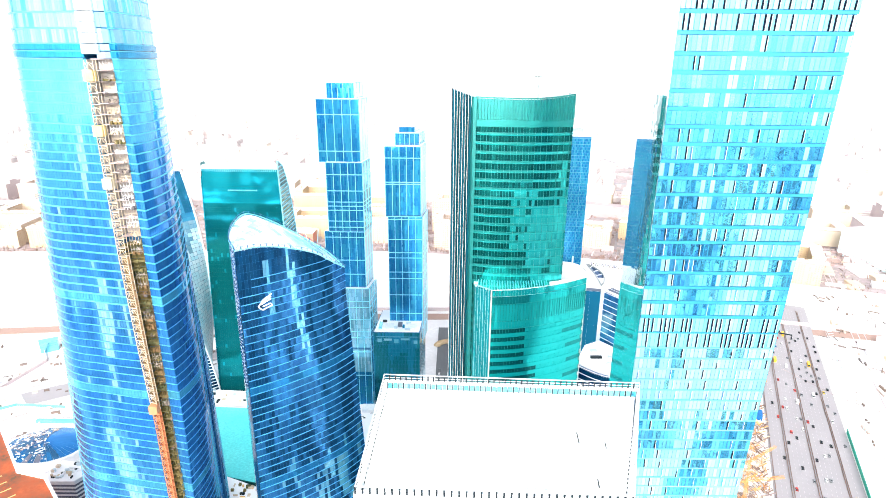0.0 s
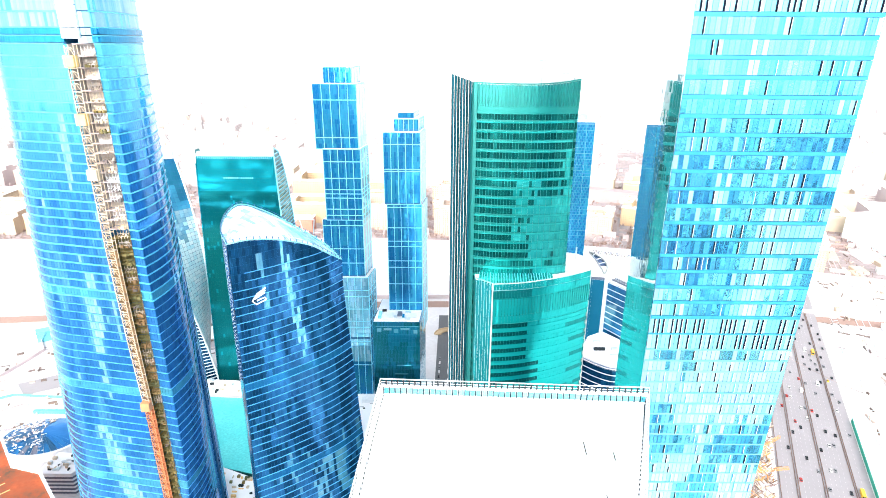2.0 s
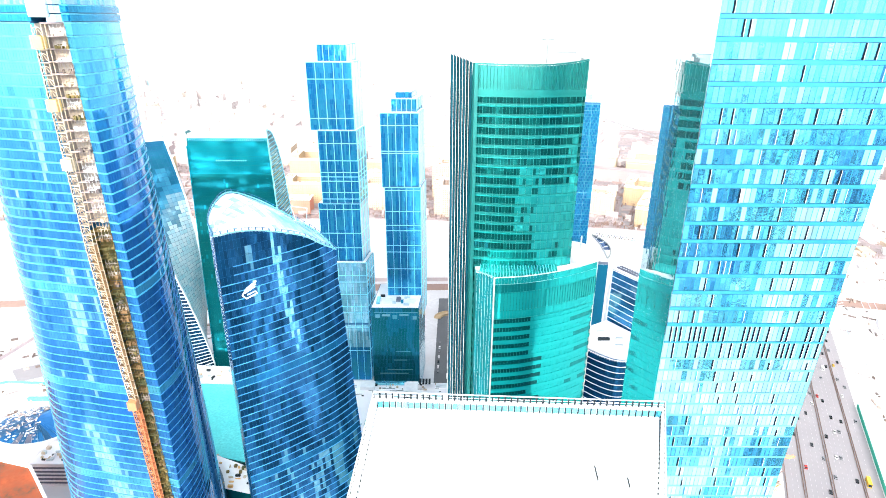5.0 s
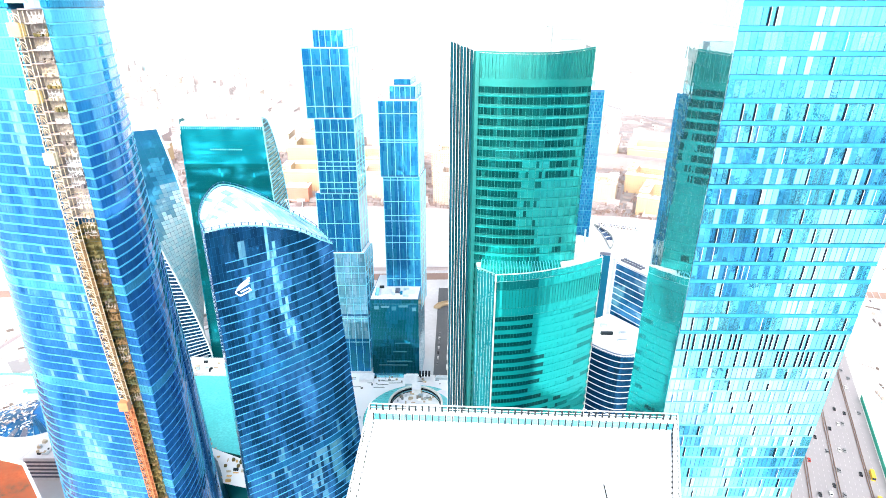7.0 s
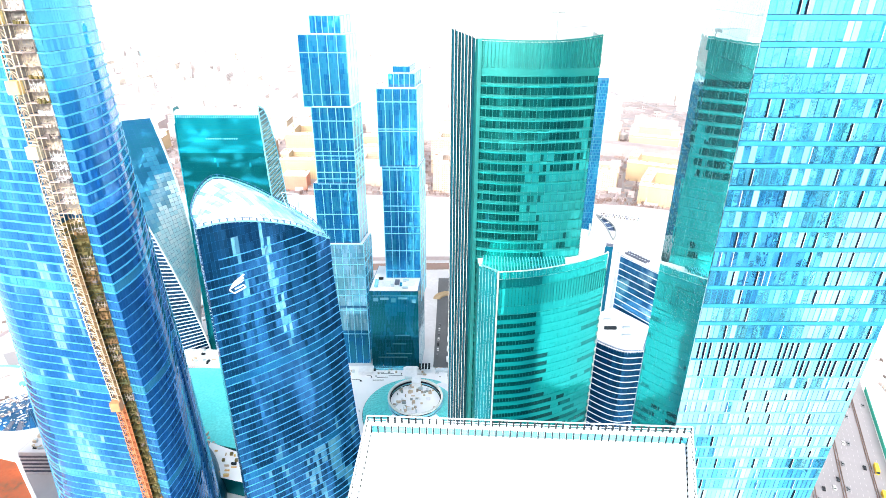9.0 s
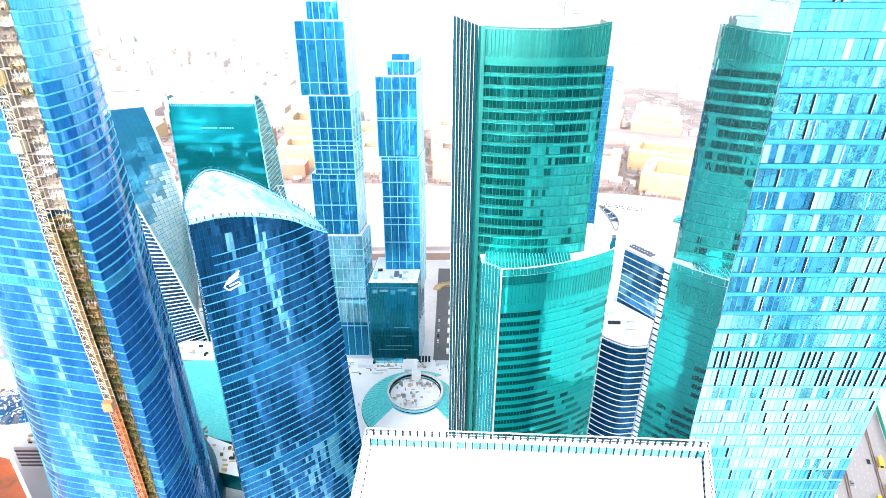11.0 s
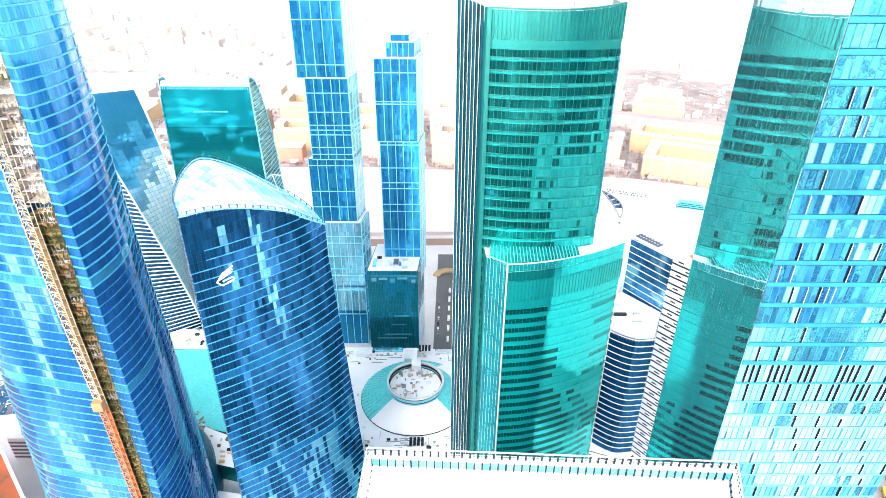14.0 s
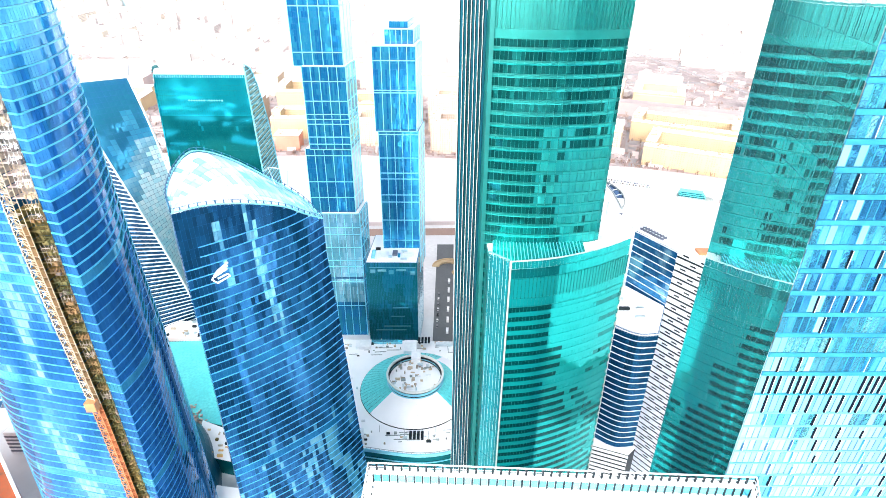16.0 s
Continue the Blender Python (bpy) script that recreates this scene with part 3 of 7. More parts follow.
def hoist():
    t = thing("builders_hoist", "lattice builders' hoist with landings fixed to the tower", "hoist")
    rng = random.Random(4)
    rail = []
    for j, z in enumerate([z for z in FED_LV[1:] if z < 317]):
        x0, y0 = fed_warp(-137.6, 230.0, z)
        x1, y1 = fed_warp(-132.8, 228.8, z)
        x0b, y0b = fed_warp(-137.6, 230.0, z + 3.88)
        x1b, y1b = fed_warp(-132.8, 228.8, z + 3.88)
        yb = 2.6
        s = Soup()
        for (xa, ya, xb, yb2) in ((x0, y0, x0b, y0b), (x1, y1, x1b, y1b)):
            for d in (0, -2.2):
                s.bar((xa, ya + d, z), (xb, yb2 + d, z + 3.88), 0.24)
        for d in (0, -2.2):
            s.bar((x0, y0 + d, z), (x1, y1 + d, z), 0.3)
        xm, ym = (x0 + x1) / 2, (y0 + y1) / 2 - 2.2
        s.bar((x0, y0 - 2.2, z + 0.2), (xm, ym, z + 3.0), 0.16)
        s.bar((x1, y1 - 2.2, z + 0.2), (xm, ym, z + 3.0), 0.16)
        s.bar((x0, y0, z), (x0b, y0b - 2.2, z + 3.88), 0.14)
        for k in range(5):
            u, w = math.pi * k / 5, math.pi * (k + 1) / 5
            s.bar((xm - (x1 - x0) * 0.45 * math.cos(u), ym - 0.1, z + 1.6 + 1.5 * math.sin(u)), (xm - (x1 - x0) * 0.45 * math.cos(w), ym - 0.1, z + 1.6 + 1.5 * math.sin(w)), 0.2)
        frame_part = s.part("lattice_frame", M["scaff_red"] if z < 165 else M["scaff"], t)
        s = Soup()
        s.add([(x0, y0, z), (x1, y1, z), (x1, y1 - 1.5, z), (x0, y0 - 1.5, z), (x0, y0, z + .14), (x1, y1, z + .14), (x1, y1 - 1.5, z + .14), (x0, y0 - 1.5, z + .14)], BOX)
        s.part("landing", M["net_red"] if z < 165 else M["net"] if z < 238 else M["landing"], frame_part)
        # brown netting behind the mast, and the dark guide rail on its outer edge
        if z < 240:
            s = Soup()
            s.add([(x0 + .3, y0 + .1, z + .3), (x1 - .3, y1 + .1, z + .3), (x1b - .3, y1b + .1, z + 3.3), (x0b + .3, y0b + .1, z + 3.3), (x0 + .3, y0 + .2, z + .3), (x1 - .3, y1 + .2, z + .3), (x1b - .3, y1b + .2, z + 3.3), (x0b + .3, y0b + .2, z + 3.3)], BOX)
            s.part("netting", M["net_red" if z < 165 else "net"], frame_part, "brown netting")
        rail.append((x0 - 0.35, y0 - 1.2, z))
        s = Soup()
        for k in range(5):
            u = -132.4 + k * 1.5
            s.bar((*fed_warp(u, 230.6 + 0.2 * k, z), z + 0.1), (*fed_warp(u, 230.6 + 0.2 * k, z + 3.8), z + 3.8), 0.11)
            if k < 4:
                e = rng.choice((0.3, 3.4))
                s.bar((*fed_warp(u, 230.5 + 0.2 * k, z), z + e), (*fed_warp(u + 1.5, 230.7 + 0.2 * k, z), z + 3.7 - e), 0.09)
        for e in (1.2, 2.5):
            s.bar((*fed_warp(-132.4, 230.5, z), z + e), (*fed_warp(-126.4, 231.3, z), z + e), 0.1)
        for _ in range(3):
            u, e = rng.uniform(-132, -127.4), rng.uniform(0.1, 2.4)
            s.box(*fed_warp(u, 230.9, z), z + e, *fed_warp(u + rng.uniform(0.4, 1.3), 231.3, z), z + e + rng.uniform(0.2, 1.1))
        s.part("scaffold", M[rng.choice(("scaff", "landing", "white", "groove")) if z > 238 else rng.choice(("ochre", "landing", "net")) if z > 165 else "ochre"], frame_part)
        # clutter on the landings beside the mast
        s = Soup()
        for _ in range(4 if z < 245 else 9):
            cx, cy = fed_warp(rng.uniform(-132, -127), rng.uniform(230.5, 233.5), z)
            w, h = rng.uniform(0.4, 1.2), rng.uniform(0.4, 1.6)
            s.box(cx - w / 2, cy - 0.6, z + 0.2, cx + w / 2, cy + 0.5, z + 0.2 + h)
        s.bar((*fed_warp(-132.2, 230.5, z), z + 1.1), (*fed_warp(-126.4, 231.4, z), z + 1.1), 0.12)
        s.bar((*fed_warp(-126.4, 231.2, z), z + 0.2), (*fed_warp(-126.4, 231.2, z), z + 3.4), 0.2)
        s.part("landing_clutter", M[rng.choice(("scaff", "pink", "earth", "white", "mauve", "ochre") if z > 245 else ("ochre", "net", "ochre", "ochre", "earth"))], t, kind="stuff")
    for z, mat in ((291, "amber"), (312, "amber"), (166, "scaff_red"), (270, "scaff")):
        x, y = fed_warp(-135.2, 226.6, z)
        s = Soup()
        s.box(x - 1.9, y - 1.4, z, x + 1.9, y + 1.4, z + 4.2)
        s.part("cabin", M[mat], t, "box-shaped hoist cabin")
    v = [(x + dx, y + dy, z) for x, y, z in rail for dx, dy in ((-0.15, -0.15), (0.15, -0.15), (0.15, 0.15), (-0.15, 0.15))]
    part("guide_rail", v, [(4 * k + i, 4 * k + (i + 1) % 4, 4 * k + 4 + (i + 1) % 4, 4 * k + 4 + i) for k in range(len(rail) - 1) for i in range(4)], M["dark"], t, "dark guide rail")
    # white clad shaft above the mast
    for z in np.arange(322, 376, 3.88):
        s = Soup()
        x0, y0 = fed_warp(-138.5, 229.4, z)
        s.box(x0, y0 - 0.8, z, x0 + 6.4, y0 + 0.4, z + 3.6)
        s.part("shaft_panel", M["white"], t, "white panel over the hoist shaft")
    ln = np.array([(-132.4, 229.9), (-129, 230.9), (-126, 231.8)])
    glazing(ln, [z for z in FED_LV if z > 319], M["g_fed_pale"], t, fed_warp, sill=0.3)
    return t


hoist()


# ---- boat-shaped navy tower ----
def imp_warp(x, y, z):
    k = max(0.0, (200 - z)) * 0.085 * max(0.0, min(1.0, (x + 91) / 41))
    return x + k * 0.9, y - 0.1 * k


def imp_tower():
    t = thing("boat_tower", "rounded navy glass tower with blue bands and a sloping roof", "tower")
    front = smooth_line([(-91.7, 242.5, 239.5), (-83.2, 249, 239.3), (-74.3, 257, 236.6), (-62.5, 269, 230), (-56, 278, 222.5), (-51, 287, 216)], 1.5)
    back = smooth_line([(-51, 287, 216), (-62, 298, 221), (-78, 304.5, 228), (-94, 306, 236), (-104, 297.5, 242), (-106.5, 284, 240.5), (-100.5, 260, 240), (-91.7, 242.5, 239.5)], 1.7)
    lv = [0.0] + [float(z) for z in np.arange(3.2, 243, 3.95)]
    ring = close_ring(front[:-1, :2], back[:-1, :2])
    tops = [float(z) for z in np.r_[front[:-1, 2], back[:-1, 2]]]
    n = len(ring)
    wall = shell(ring, [0] + lv[1:55:4] + [212], M["core_blue"], t, imp_warp, cap=False)
    nr = normals(np.vstack([ring[-1:], ring, ring[:1]]))[1:-1]
    inner = [(x - m[0] * 0.25, y - m[1] * 0.25) for (x, y), m in zip(ring, nr)]
    part("upper_wall", [(*q, 212) for q in inner] + [(*q, z - 0.4) for q, z in zip(inner, tops)],
         [(i, (i + 1) % n, n + (i + 1) % n, n + i) for i in range(n)], M["core_blue"], t)
    wide = {min(range(len(lv)), key=lambda j: abs(lv[j] - z)) for z in (164, 110)}
    rng = random.Random(8)
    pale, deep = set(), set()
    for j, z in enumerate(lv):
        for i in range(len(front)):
            # two broken upright pale streaks under the rim; painted reflections, soft-edged, further down
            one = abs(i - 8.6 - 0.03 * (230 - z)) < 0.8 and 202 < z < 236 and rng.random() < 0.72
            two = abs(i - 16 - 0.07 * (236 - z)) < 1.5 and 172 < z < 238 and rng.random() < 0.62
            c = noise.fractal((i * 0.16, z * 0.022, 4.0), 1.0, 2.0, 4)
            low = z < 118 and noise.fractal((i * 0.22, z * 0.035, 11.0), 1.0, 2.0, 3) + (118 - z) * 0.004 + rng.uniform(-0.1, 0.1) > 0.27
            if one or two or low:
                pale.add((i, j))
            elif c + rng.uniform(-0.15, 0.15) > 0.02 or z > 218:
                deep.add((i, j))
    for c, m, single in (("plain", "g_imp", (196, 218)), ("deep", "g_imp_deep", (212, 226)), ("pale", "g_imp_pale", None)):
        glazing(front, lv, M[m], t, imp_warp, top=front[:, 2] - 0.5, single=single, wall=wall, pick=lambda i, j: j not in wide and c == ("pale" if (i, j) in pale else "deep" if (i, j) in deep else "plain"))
    glazing(front, lv, M["imp_wide"], t, imp_warp, top=front[:, 2] - 0.5, pick=lambda i, j: j in wide)
    glazing(back[::2], lv, M["g_imp"], t, imp_warp, top=back[::2, 2] - 0.5)
    for z in lv[1:]:
        keep = [i for i in range(len(front)) if front[i, 2] > z + 0.8]
        if len(keep) > 3 and z < 228:
            a = 0 if z < 219 else 4
            ln = front[keep[a]:keep[-1] + 1:1]
            if len(ln) > 3:
                band(ln, z - 0.16, z + 0.18, 0.36, M["b_imp"], t, imp_warp)
    # roof of glass panels between the two rims
    N, K = 30, 7
    f = smooth_line(front, count=N)
    g = smooth_line(back[::-1], count=N)
    def on_roof(i, k):
        q = f[i] + (g[i] - f[i]) * k / K
        bulge = 2.6 * math.sin(math.pi * k / K) * math.sin(math.pi * min(1, (i + 2) / N))
        return np.array((q[0], q[1], q[2] - 0.6 + bulge))
    for i in range(N):
        for k in range(K):
            c = [on_roof(i, k), on_roof(i + 1, k), on_roof(i + 1, k + 1), on_roof(i, k + 1)]
            mid = sum(c) / 4
            c = [tuple(mid + (p - mid) * 0.91) for p in c]
            v = [(x, y, z - 0.25) for x, y, z in c] + c
            part("roof_panel", v, BOX[1:], M["g_roof" if (i > 15 or rng.random() < 0.12 + 0.5 * (k in (3, 4, 5))) else "snow_roof"], t)
    part("roof_deck", [tuple(on_roof(i, k) - (0, 0, 0.3)) for i in range(N + 1) for k in range(K + 1)],
         [(i * (K + 1) + k, (i + 1) * (K + 1) + k, (i + 1) * (K + 1) + k + 1, i * (K + 1) + k + 1) for i in range(N) for k in range(K)], M["b_fed"], t)
    for rim, nm in ((front, "front_rim"), (back, "back_rim")):
        s, r = Soup(), Soup()
        for i in range(len(rim) - 1):
            s.bar(rim[i], rim[i + 1], 0.55, 0.45)
            if i % 2 == 0:
                r.bar(rim[i], rim[i] + (0, 0, 1.5), 0.4)
                r.bar(rim[i] + (0, 0, 1.4), rim[min(i + 2, len(rim) - 1)] + (0, 0, 1.4), 0.16)
        r.part("rail", M["core_blue"], s.part(nm, M["b_cc"], t), "dark railing along the rim")
    # mark of three bent bars on the front
    s = Soup()
    i0 = 8
    nr = normals(front)
    def on(u, z):
        k = int(u)
        q = front[k, :2] + (front[k + 1, :2] - front[k, :2]) * (u - k) + nr[k] * 0.6
        return (float(q[0]), float(q[1]), z)
    sign = None
    strokes = [((i0 - 1.0, 214.4), (i0 + 2.0, 217.4)), ((i0 - 1.5, 212.9), (i0 + 1.7, 215.7)), ((i0 - 1.9, 211.5), (i0 + 1.5, 214.0)),
               ((i0 - 1.0, 214.4), (i0 - 2.6, 210.4)), ((i0 - 2.6, 210.4), (i0 - 1.4, 207.6)), ((i0 - 1.4, 207.6), (i0 + 1.9, 209.3)),
               ((i0 + 1.9, 209.3), (i0 + 1.4, 211.0)), ((i0 + 1.4, 211.0), (i0 - 1.2, 210.0))]
    for p, q in strokes:
        s = Soup()
        s.bar(on(p[0], 211.5 + (p[1] - 212) * 0.72), on(q[0], 211.5 + (q[1] - 212) * 0.72), 0.4, 0.5)
        if sign is None:
            sign = s.part("sign", M["white"], t, "white sign of bent bars")
        else:
            s.part("sign_bar", M["white"], sign)
    s = Soup()
    s.bar((-78, 302, 231), (-74, 297, 235), 0.4)
    s.bar((-74, 297, 235), (-66, 297, 234), 0.4)
    s.bar((-66, 297, 234), (-68, 301, 225), 0.4)
    s.bar((-74, 297, 235), (-72, 297, 227), 0.3)
    s.part("roof_crane", M["steel"], t, "small steel cleaning crane")
    return t


imp_tower()


# ---- green slab with striped end, and its lower wing ----
def striped_end(line, z1, parent, w=0.15, out=0.3):
    zt = z1 if isinstance(z1, list) else [z1] * len(line)
    glazing(line, [0, 60, 120, 180, max(zt)], M["g_end"], parent, gap=(0.3, 0.2), top=zt)
    fins(line[:-1], 0, [z + 0.6 for z in zt], w, out, M["fin"], parent)
    fins(line[:-1] + (0.24, -0.12), 0, [z + 0.3 for z in zt], 0.12, out, M["vent"], parent)


def green_tower():
    t = thing("green_tower", "tall green glass tower with a curved front and a striped end", "tower")
    end = smooth_line([(4.6, 265), (13.2, 260.8)], 1.36)
    front = smooth_line([(15, 260), (25, 257.6), (36.5, 257), (48, 258.2), (58.8, 261.1)], 1.35)
    ring = close_ring(end, front, [(61, 285), (30, 300), (6, 290)])
    lv = [0.0] + floors(3, 293.7, 4.15)
    wall = shell(ring, lv[::5] + [301.2], M["core_mid"], t)
    rng = random.Random(3)
    # paler panes to the right: a reflection put into the glass tint
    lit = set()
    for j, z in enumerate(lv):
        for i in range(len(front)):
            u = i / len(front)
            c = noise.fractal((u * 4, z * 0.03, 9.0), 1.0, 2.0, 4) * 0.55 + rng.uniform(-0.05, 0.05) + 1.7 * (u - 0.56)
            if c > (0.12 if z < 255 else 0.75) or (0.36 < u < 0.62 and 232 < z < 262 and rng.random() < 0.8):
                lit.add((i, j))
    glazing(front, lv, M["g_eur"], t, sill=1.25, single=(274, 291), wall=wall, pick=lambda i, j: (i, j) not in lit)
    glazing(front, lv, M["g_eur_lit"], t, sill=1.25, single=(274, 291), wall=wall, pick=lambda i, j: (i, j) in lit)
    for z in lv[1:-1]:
        # spandrels change to a paler copy where the painted reflection begins
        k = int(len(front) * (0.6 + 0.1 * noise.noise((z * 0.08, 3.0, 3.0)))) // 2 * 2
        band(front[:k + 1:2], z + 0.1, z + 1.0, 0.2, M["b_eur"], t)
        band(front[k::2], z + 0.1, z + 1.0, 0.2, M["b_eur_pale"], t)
        bright = noise.noise((z * 0.06, 4.0, 1.0)) > 0.0
        cut = len(front) // 2 if rng.random() < 0.5 else len(front)
        band(front[:cut:2], z - 0.12, z + (0.3 if bright else 0.1), 0.32, M["g_low" if bright else "g_eur_lit"], t, name="sill_line")
        if cut < len(front) - 2:
            band(front[cut - 1::2], z - 0.12, z + 0.1, 0.32, M["g_eur_lit"], t, name="sill_line")
    band(front, 293.2, 296.2, 0.4, M["b_eur"], t, name="cornice")
    dip = [305.0 + (0.3 if 2 * k < len(front) else 1.8) * (2 * k / (len(front) - 1) - 1) ** 2 for k in range(len(front))]
    glazing(front, [296.3, 307], M["b_eur_top"], t, gap=(0.06, 0.1), tilt=0.03, top=dip)
    fins(front, 3, 293.1, 0.12, 0.3, M["core_mid"], t, every=2, name="mullion")
    fins(front, 296.2, [z + 0.6 for z in dip], 0.22, 0.55, M["core_mid"], t, name="parapet_fin")
    nr, v = normals(front), []
    for q, m, z in zip(front, nr, dip):
        v += [(*(q + m * 0.5), z + 0.2), (*(q + m * 0.5), z + 0.8), (*(q - m * 0.4), z + 0.8), (*(q - m * 0.4), z + 0.2)]
    part("parapet_cap", v, [(4 * k + i, 4 * k + 4 + i, 4 * k + 4 + (i + 1) % 4, 4 * k + (i + 1) % 4) for k in range(len(front) - 1) for i in range(4)], M["core_mid"], t)
    striped_end(end, [309.0 - 2.9 * k / (len(end) - 1) for k in range(len(end))], t)
    s = Soup()
    s.prism([(13.2, 260.8), (14.0, 259.0), (15.4, 258.7), (15.2, 260.4)], 0, 306.0)
    s.part("corner_post", M["core_mid"], t)
    east = smooth_line([(58.8, 261.1), (61, 285)], 1.6)
    glazing(east, lv, M["g_eur"], t, sill=1.25)
    for z in lv[1:-1]:
        band(east[[0, -1]], z + 0.1, z + 1.0, 0.2, M["b_eur"], t)
    band(smooth_line([(58.8, 261.1), (61, 285)], 4), 298, 306.8, 0.3, M["core_green"], t, name="side_parapet")
    roof_slab(ring, 301.2, M["snow_roof"], t, inset=1.0)
    m = thing("roof_machine", "grey roof housing with a small crane mast on the green tower", "roof machine")
    s = Soup()
    s.prism([(47, 268), (55, 266.4), (56.5, 274), (48.5, 276)], 301.8, 309.4)
    s.part("housing", M["roof_grey"], m)
    s = Soup()
    s.bar((43, 265, 301.8), (43, 265, 315), 0.6)
    s.bar((40.5, 265, 314.5), (45.5, 265, 314.5), 0.5)
    s.bar((41, 265, 314.5), (41, 265, 312.6), 0.3)
    s.part("mast", M["ring"], m)

    w = thing("green_wing", "lower turquoise glass wing with dark window strips", "tower")
    end = smooth_line([(16, 246), (22.7, 239.8)], 1.55)
    front = smooth_line([(23.5, 239), (35, 240.6), (47, 244.4), (59, 250), (70, 257)], 1.35)
    ring = close_ring(end, front, [(70, 264), (58.5, 262), (16, 259)])
    lv = [0.0] + floors(3, 203.5, 4.15)
    wall = shell(ring, lv[::5] + [219.3], M["core_mid"], w)
    # tone of each pane: a fixed cloud reflection painted over the window strips
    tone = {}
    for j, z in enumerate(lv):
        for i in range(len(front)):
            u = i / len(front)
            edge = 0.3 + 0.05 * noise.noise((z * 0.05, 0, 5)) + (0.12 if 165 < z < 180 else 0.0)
            reflection_blob = u > edge and z > 168 - 26 * u + 8 * noise.noise((u * 4, 1, 2))
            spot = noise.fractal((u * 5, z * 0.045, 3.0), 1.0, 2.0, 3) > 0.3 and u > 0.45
            tone[i, j] = "bright" if reflection_blob and not (u > 0.7 and j % 2 and z > 160) or spot else "mid" if reflection_blob or u > 0.62 - 0.1 * noise.noise((z * 0.1, 2, 2)) else "dark"
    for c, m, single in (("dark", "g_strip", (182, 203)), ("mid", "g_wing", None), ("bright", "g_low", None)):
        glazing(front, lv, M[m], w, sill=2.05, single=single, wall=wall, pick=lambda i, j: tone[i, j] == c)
    for z in lv[:-1]:
        band(front[::2], z, z + 2.0, 0.16, M["g_low"], w)
    glazing(front, [203.7, 207.5], M["g_low"], w)
    glazing(front, [207.6, 215.8], M["g_low"], w)
    fins(front, 207.4, 215.9, 0.2, 0.4, M["b_eur"], w, name="parapet_fin")
    # the same painted boundary, dark left and bright right
    glazing(front, [216, 219.8], M["g_wing"], w, pick=lambda i, j: i < 13)
    glazing(front, [216, 219.8], M["g_low"], w, pick=lambda i, j: i >= 13)
    glazing(front, [219.9, 222.8], M["g_low"], w)
    band(front, 222.9, 223.2, 0.2, M["fin"], w, name="parapet_cap", back=-0.25)
    band(end, 222.9, 223.3, 0.2, M["b_cc"], w, name="parapet_cap", back=-0.3)
    glazing(end, [0] + floors(40, 222.4, 16.6), M["g_wing_end"], w, gap=(0.12, 0.2), tilt=0.01)
    fins(end[:-1], 0, 222.8, 0.07, 0.16, M["core_green"], w)
    fins(end[:-1] + (0.5, -0.46), 0, 222.8, 0.05, 0.16, M["fin"], w)
    s = Soup()
    s.prism([(22.9, 239.5), (23.1, 239.0), (23.4, 239.0), (23.4, 239.4)], 0, 223.2)
    s.part("corner_post", M["fin"], w)
    roof_slab(ring, 219.3, M["snow_roof"], w, inset=0.8, thick=0.4)
    s = Soup()
    s.prism([(69.6, 257.6), (70.3, 256.9), (70.6, 257.6), (70.0, 258.2)], 0, 223.2)
    s.part("corner_post", M["fin"], w)
    # slatted glass roof between wing and tower
    s, g = Soup(), Soup()
    for k in range(-1, 26):
        x = 18.5 + k * 1.25
        y0 = 243.6 - (x - 18.5) * 0.75 if x < 23.5 else 241 + (x - 23.5) * 0.19 + max(0, x - 45) * 0.25
        s.bar((x, y0 + 0.2, 222.2), (x + 1.5, 259.6 - (x - 18) * 0.04, 220.6), 0.25)
        g.add([(x, y0 + 0.6, 221.7), (x + 1.2, y0 + 0.7, 221.7), (x + 2.7, 259.3, 220.3), (x + 1.5, 259.3, 220.3), (x, y0 + 0.6, 221.9), (x + 1.2, y0 + 0.7, 221.9), (x + 2.7, 259.3, 220.5), (x + 1.5, 259.3, 220.5)], BOX)
    s.part("roof_slats", M["b_cc"], w, "pale slats of the sloping glass roof", "stuff")
    g.part("roof_glass", M["g_low"], w, kind="stuff")


green_tower()


def round_annex():
    """Half-round core behind the wing, under a snowy roof."""
    t = thing("round_annex", "half-round pale core with a snowy roof behind the wing", "building")
    cx, cy = 65.5, 289.0
    arc = np.array([(cx + 12.5 * math.cos(radians(a)), cy + 13 * math.sin(radians(a))) for a in range(-78, 97, 6)])
    ring = close_ring(arc, [(61.4, 301), (61.4, 275)])
    shell(ring, [0, 214], M["white"], t)
    lv = floors(4, 206, 4.15)
    glazing(arc[3:12], lv, M["g_evo"], t, out=0.2)
    glazing(arc[16:], lv, M["g_evo"], t, out=0.2)
    roof_slab(ring, 214, M["snow_roof"], t, thick=0.4)
    band(arc, 214, 215.2, 0.2, M["white"], t, name="parapet", back=-0.3)
    s = Soup()
    s.bar((71.5, 294, 214), (71.5, 294, 221), 0.7)
    s.part("roof_post", M["steel"], t)


round_annex()


# ---- square tower with the cyan grid ----
def rt_warp(x, y, z):
    if y > 149 and x < 70:
        return x, y
    return x + 0.0395 * (z - 193) * (x - 57) / 37.4, y


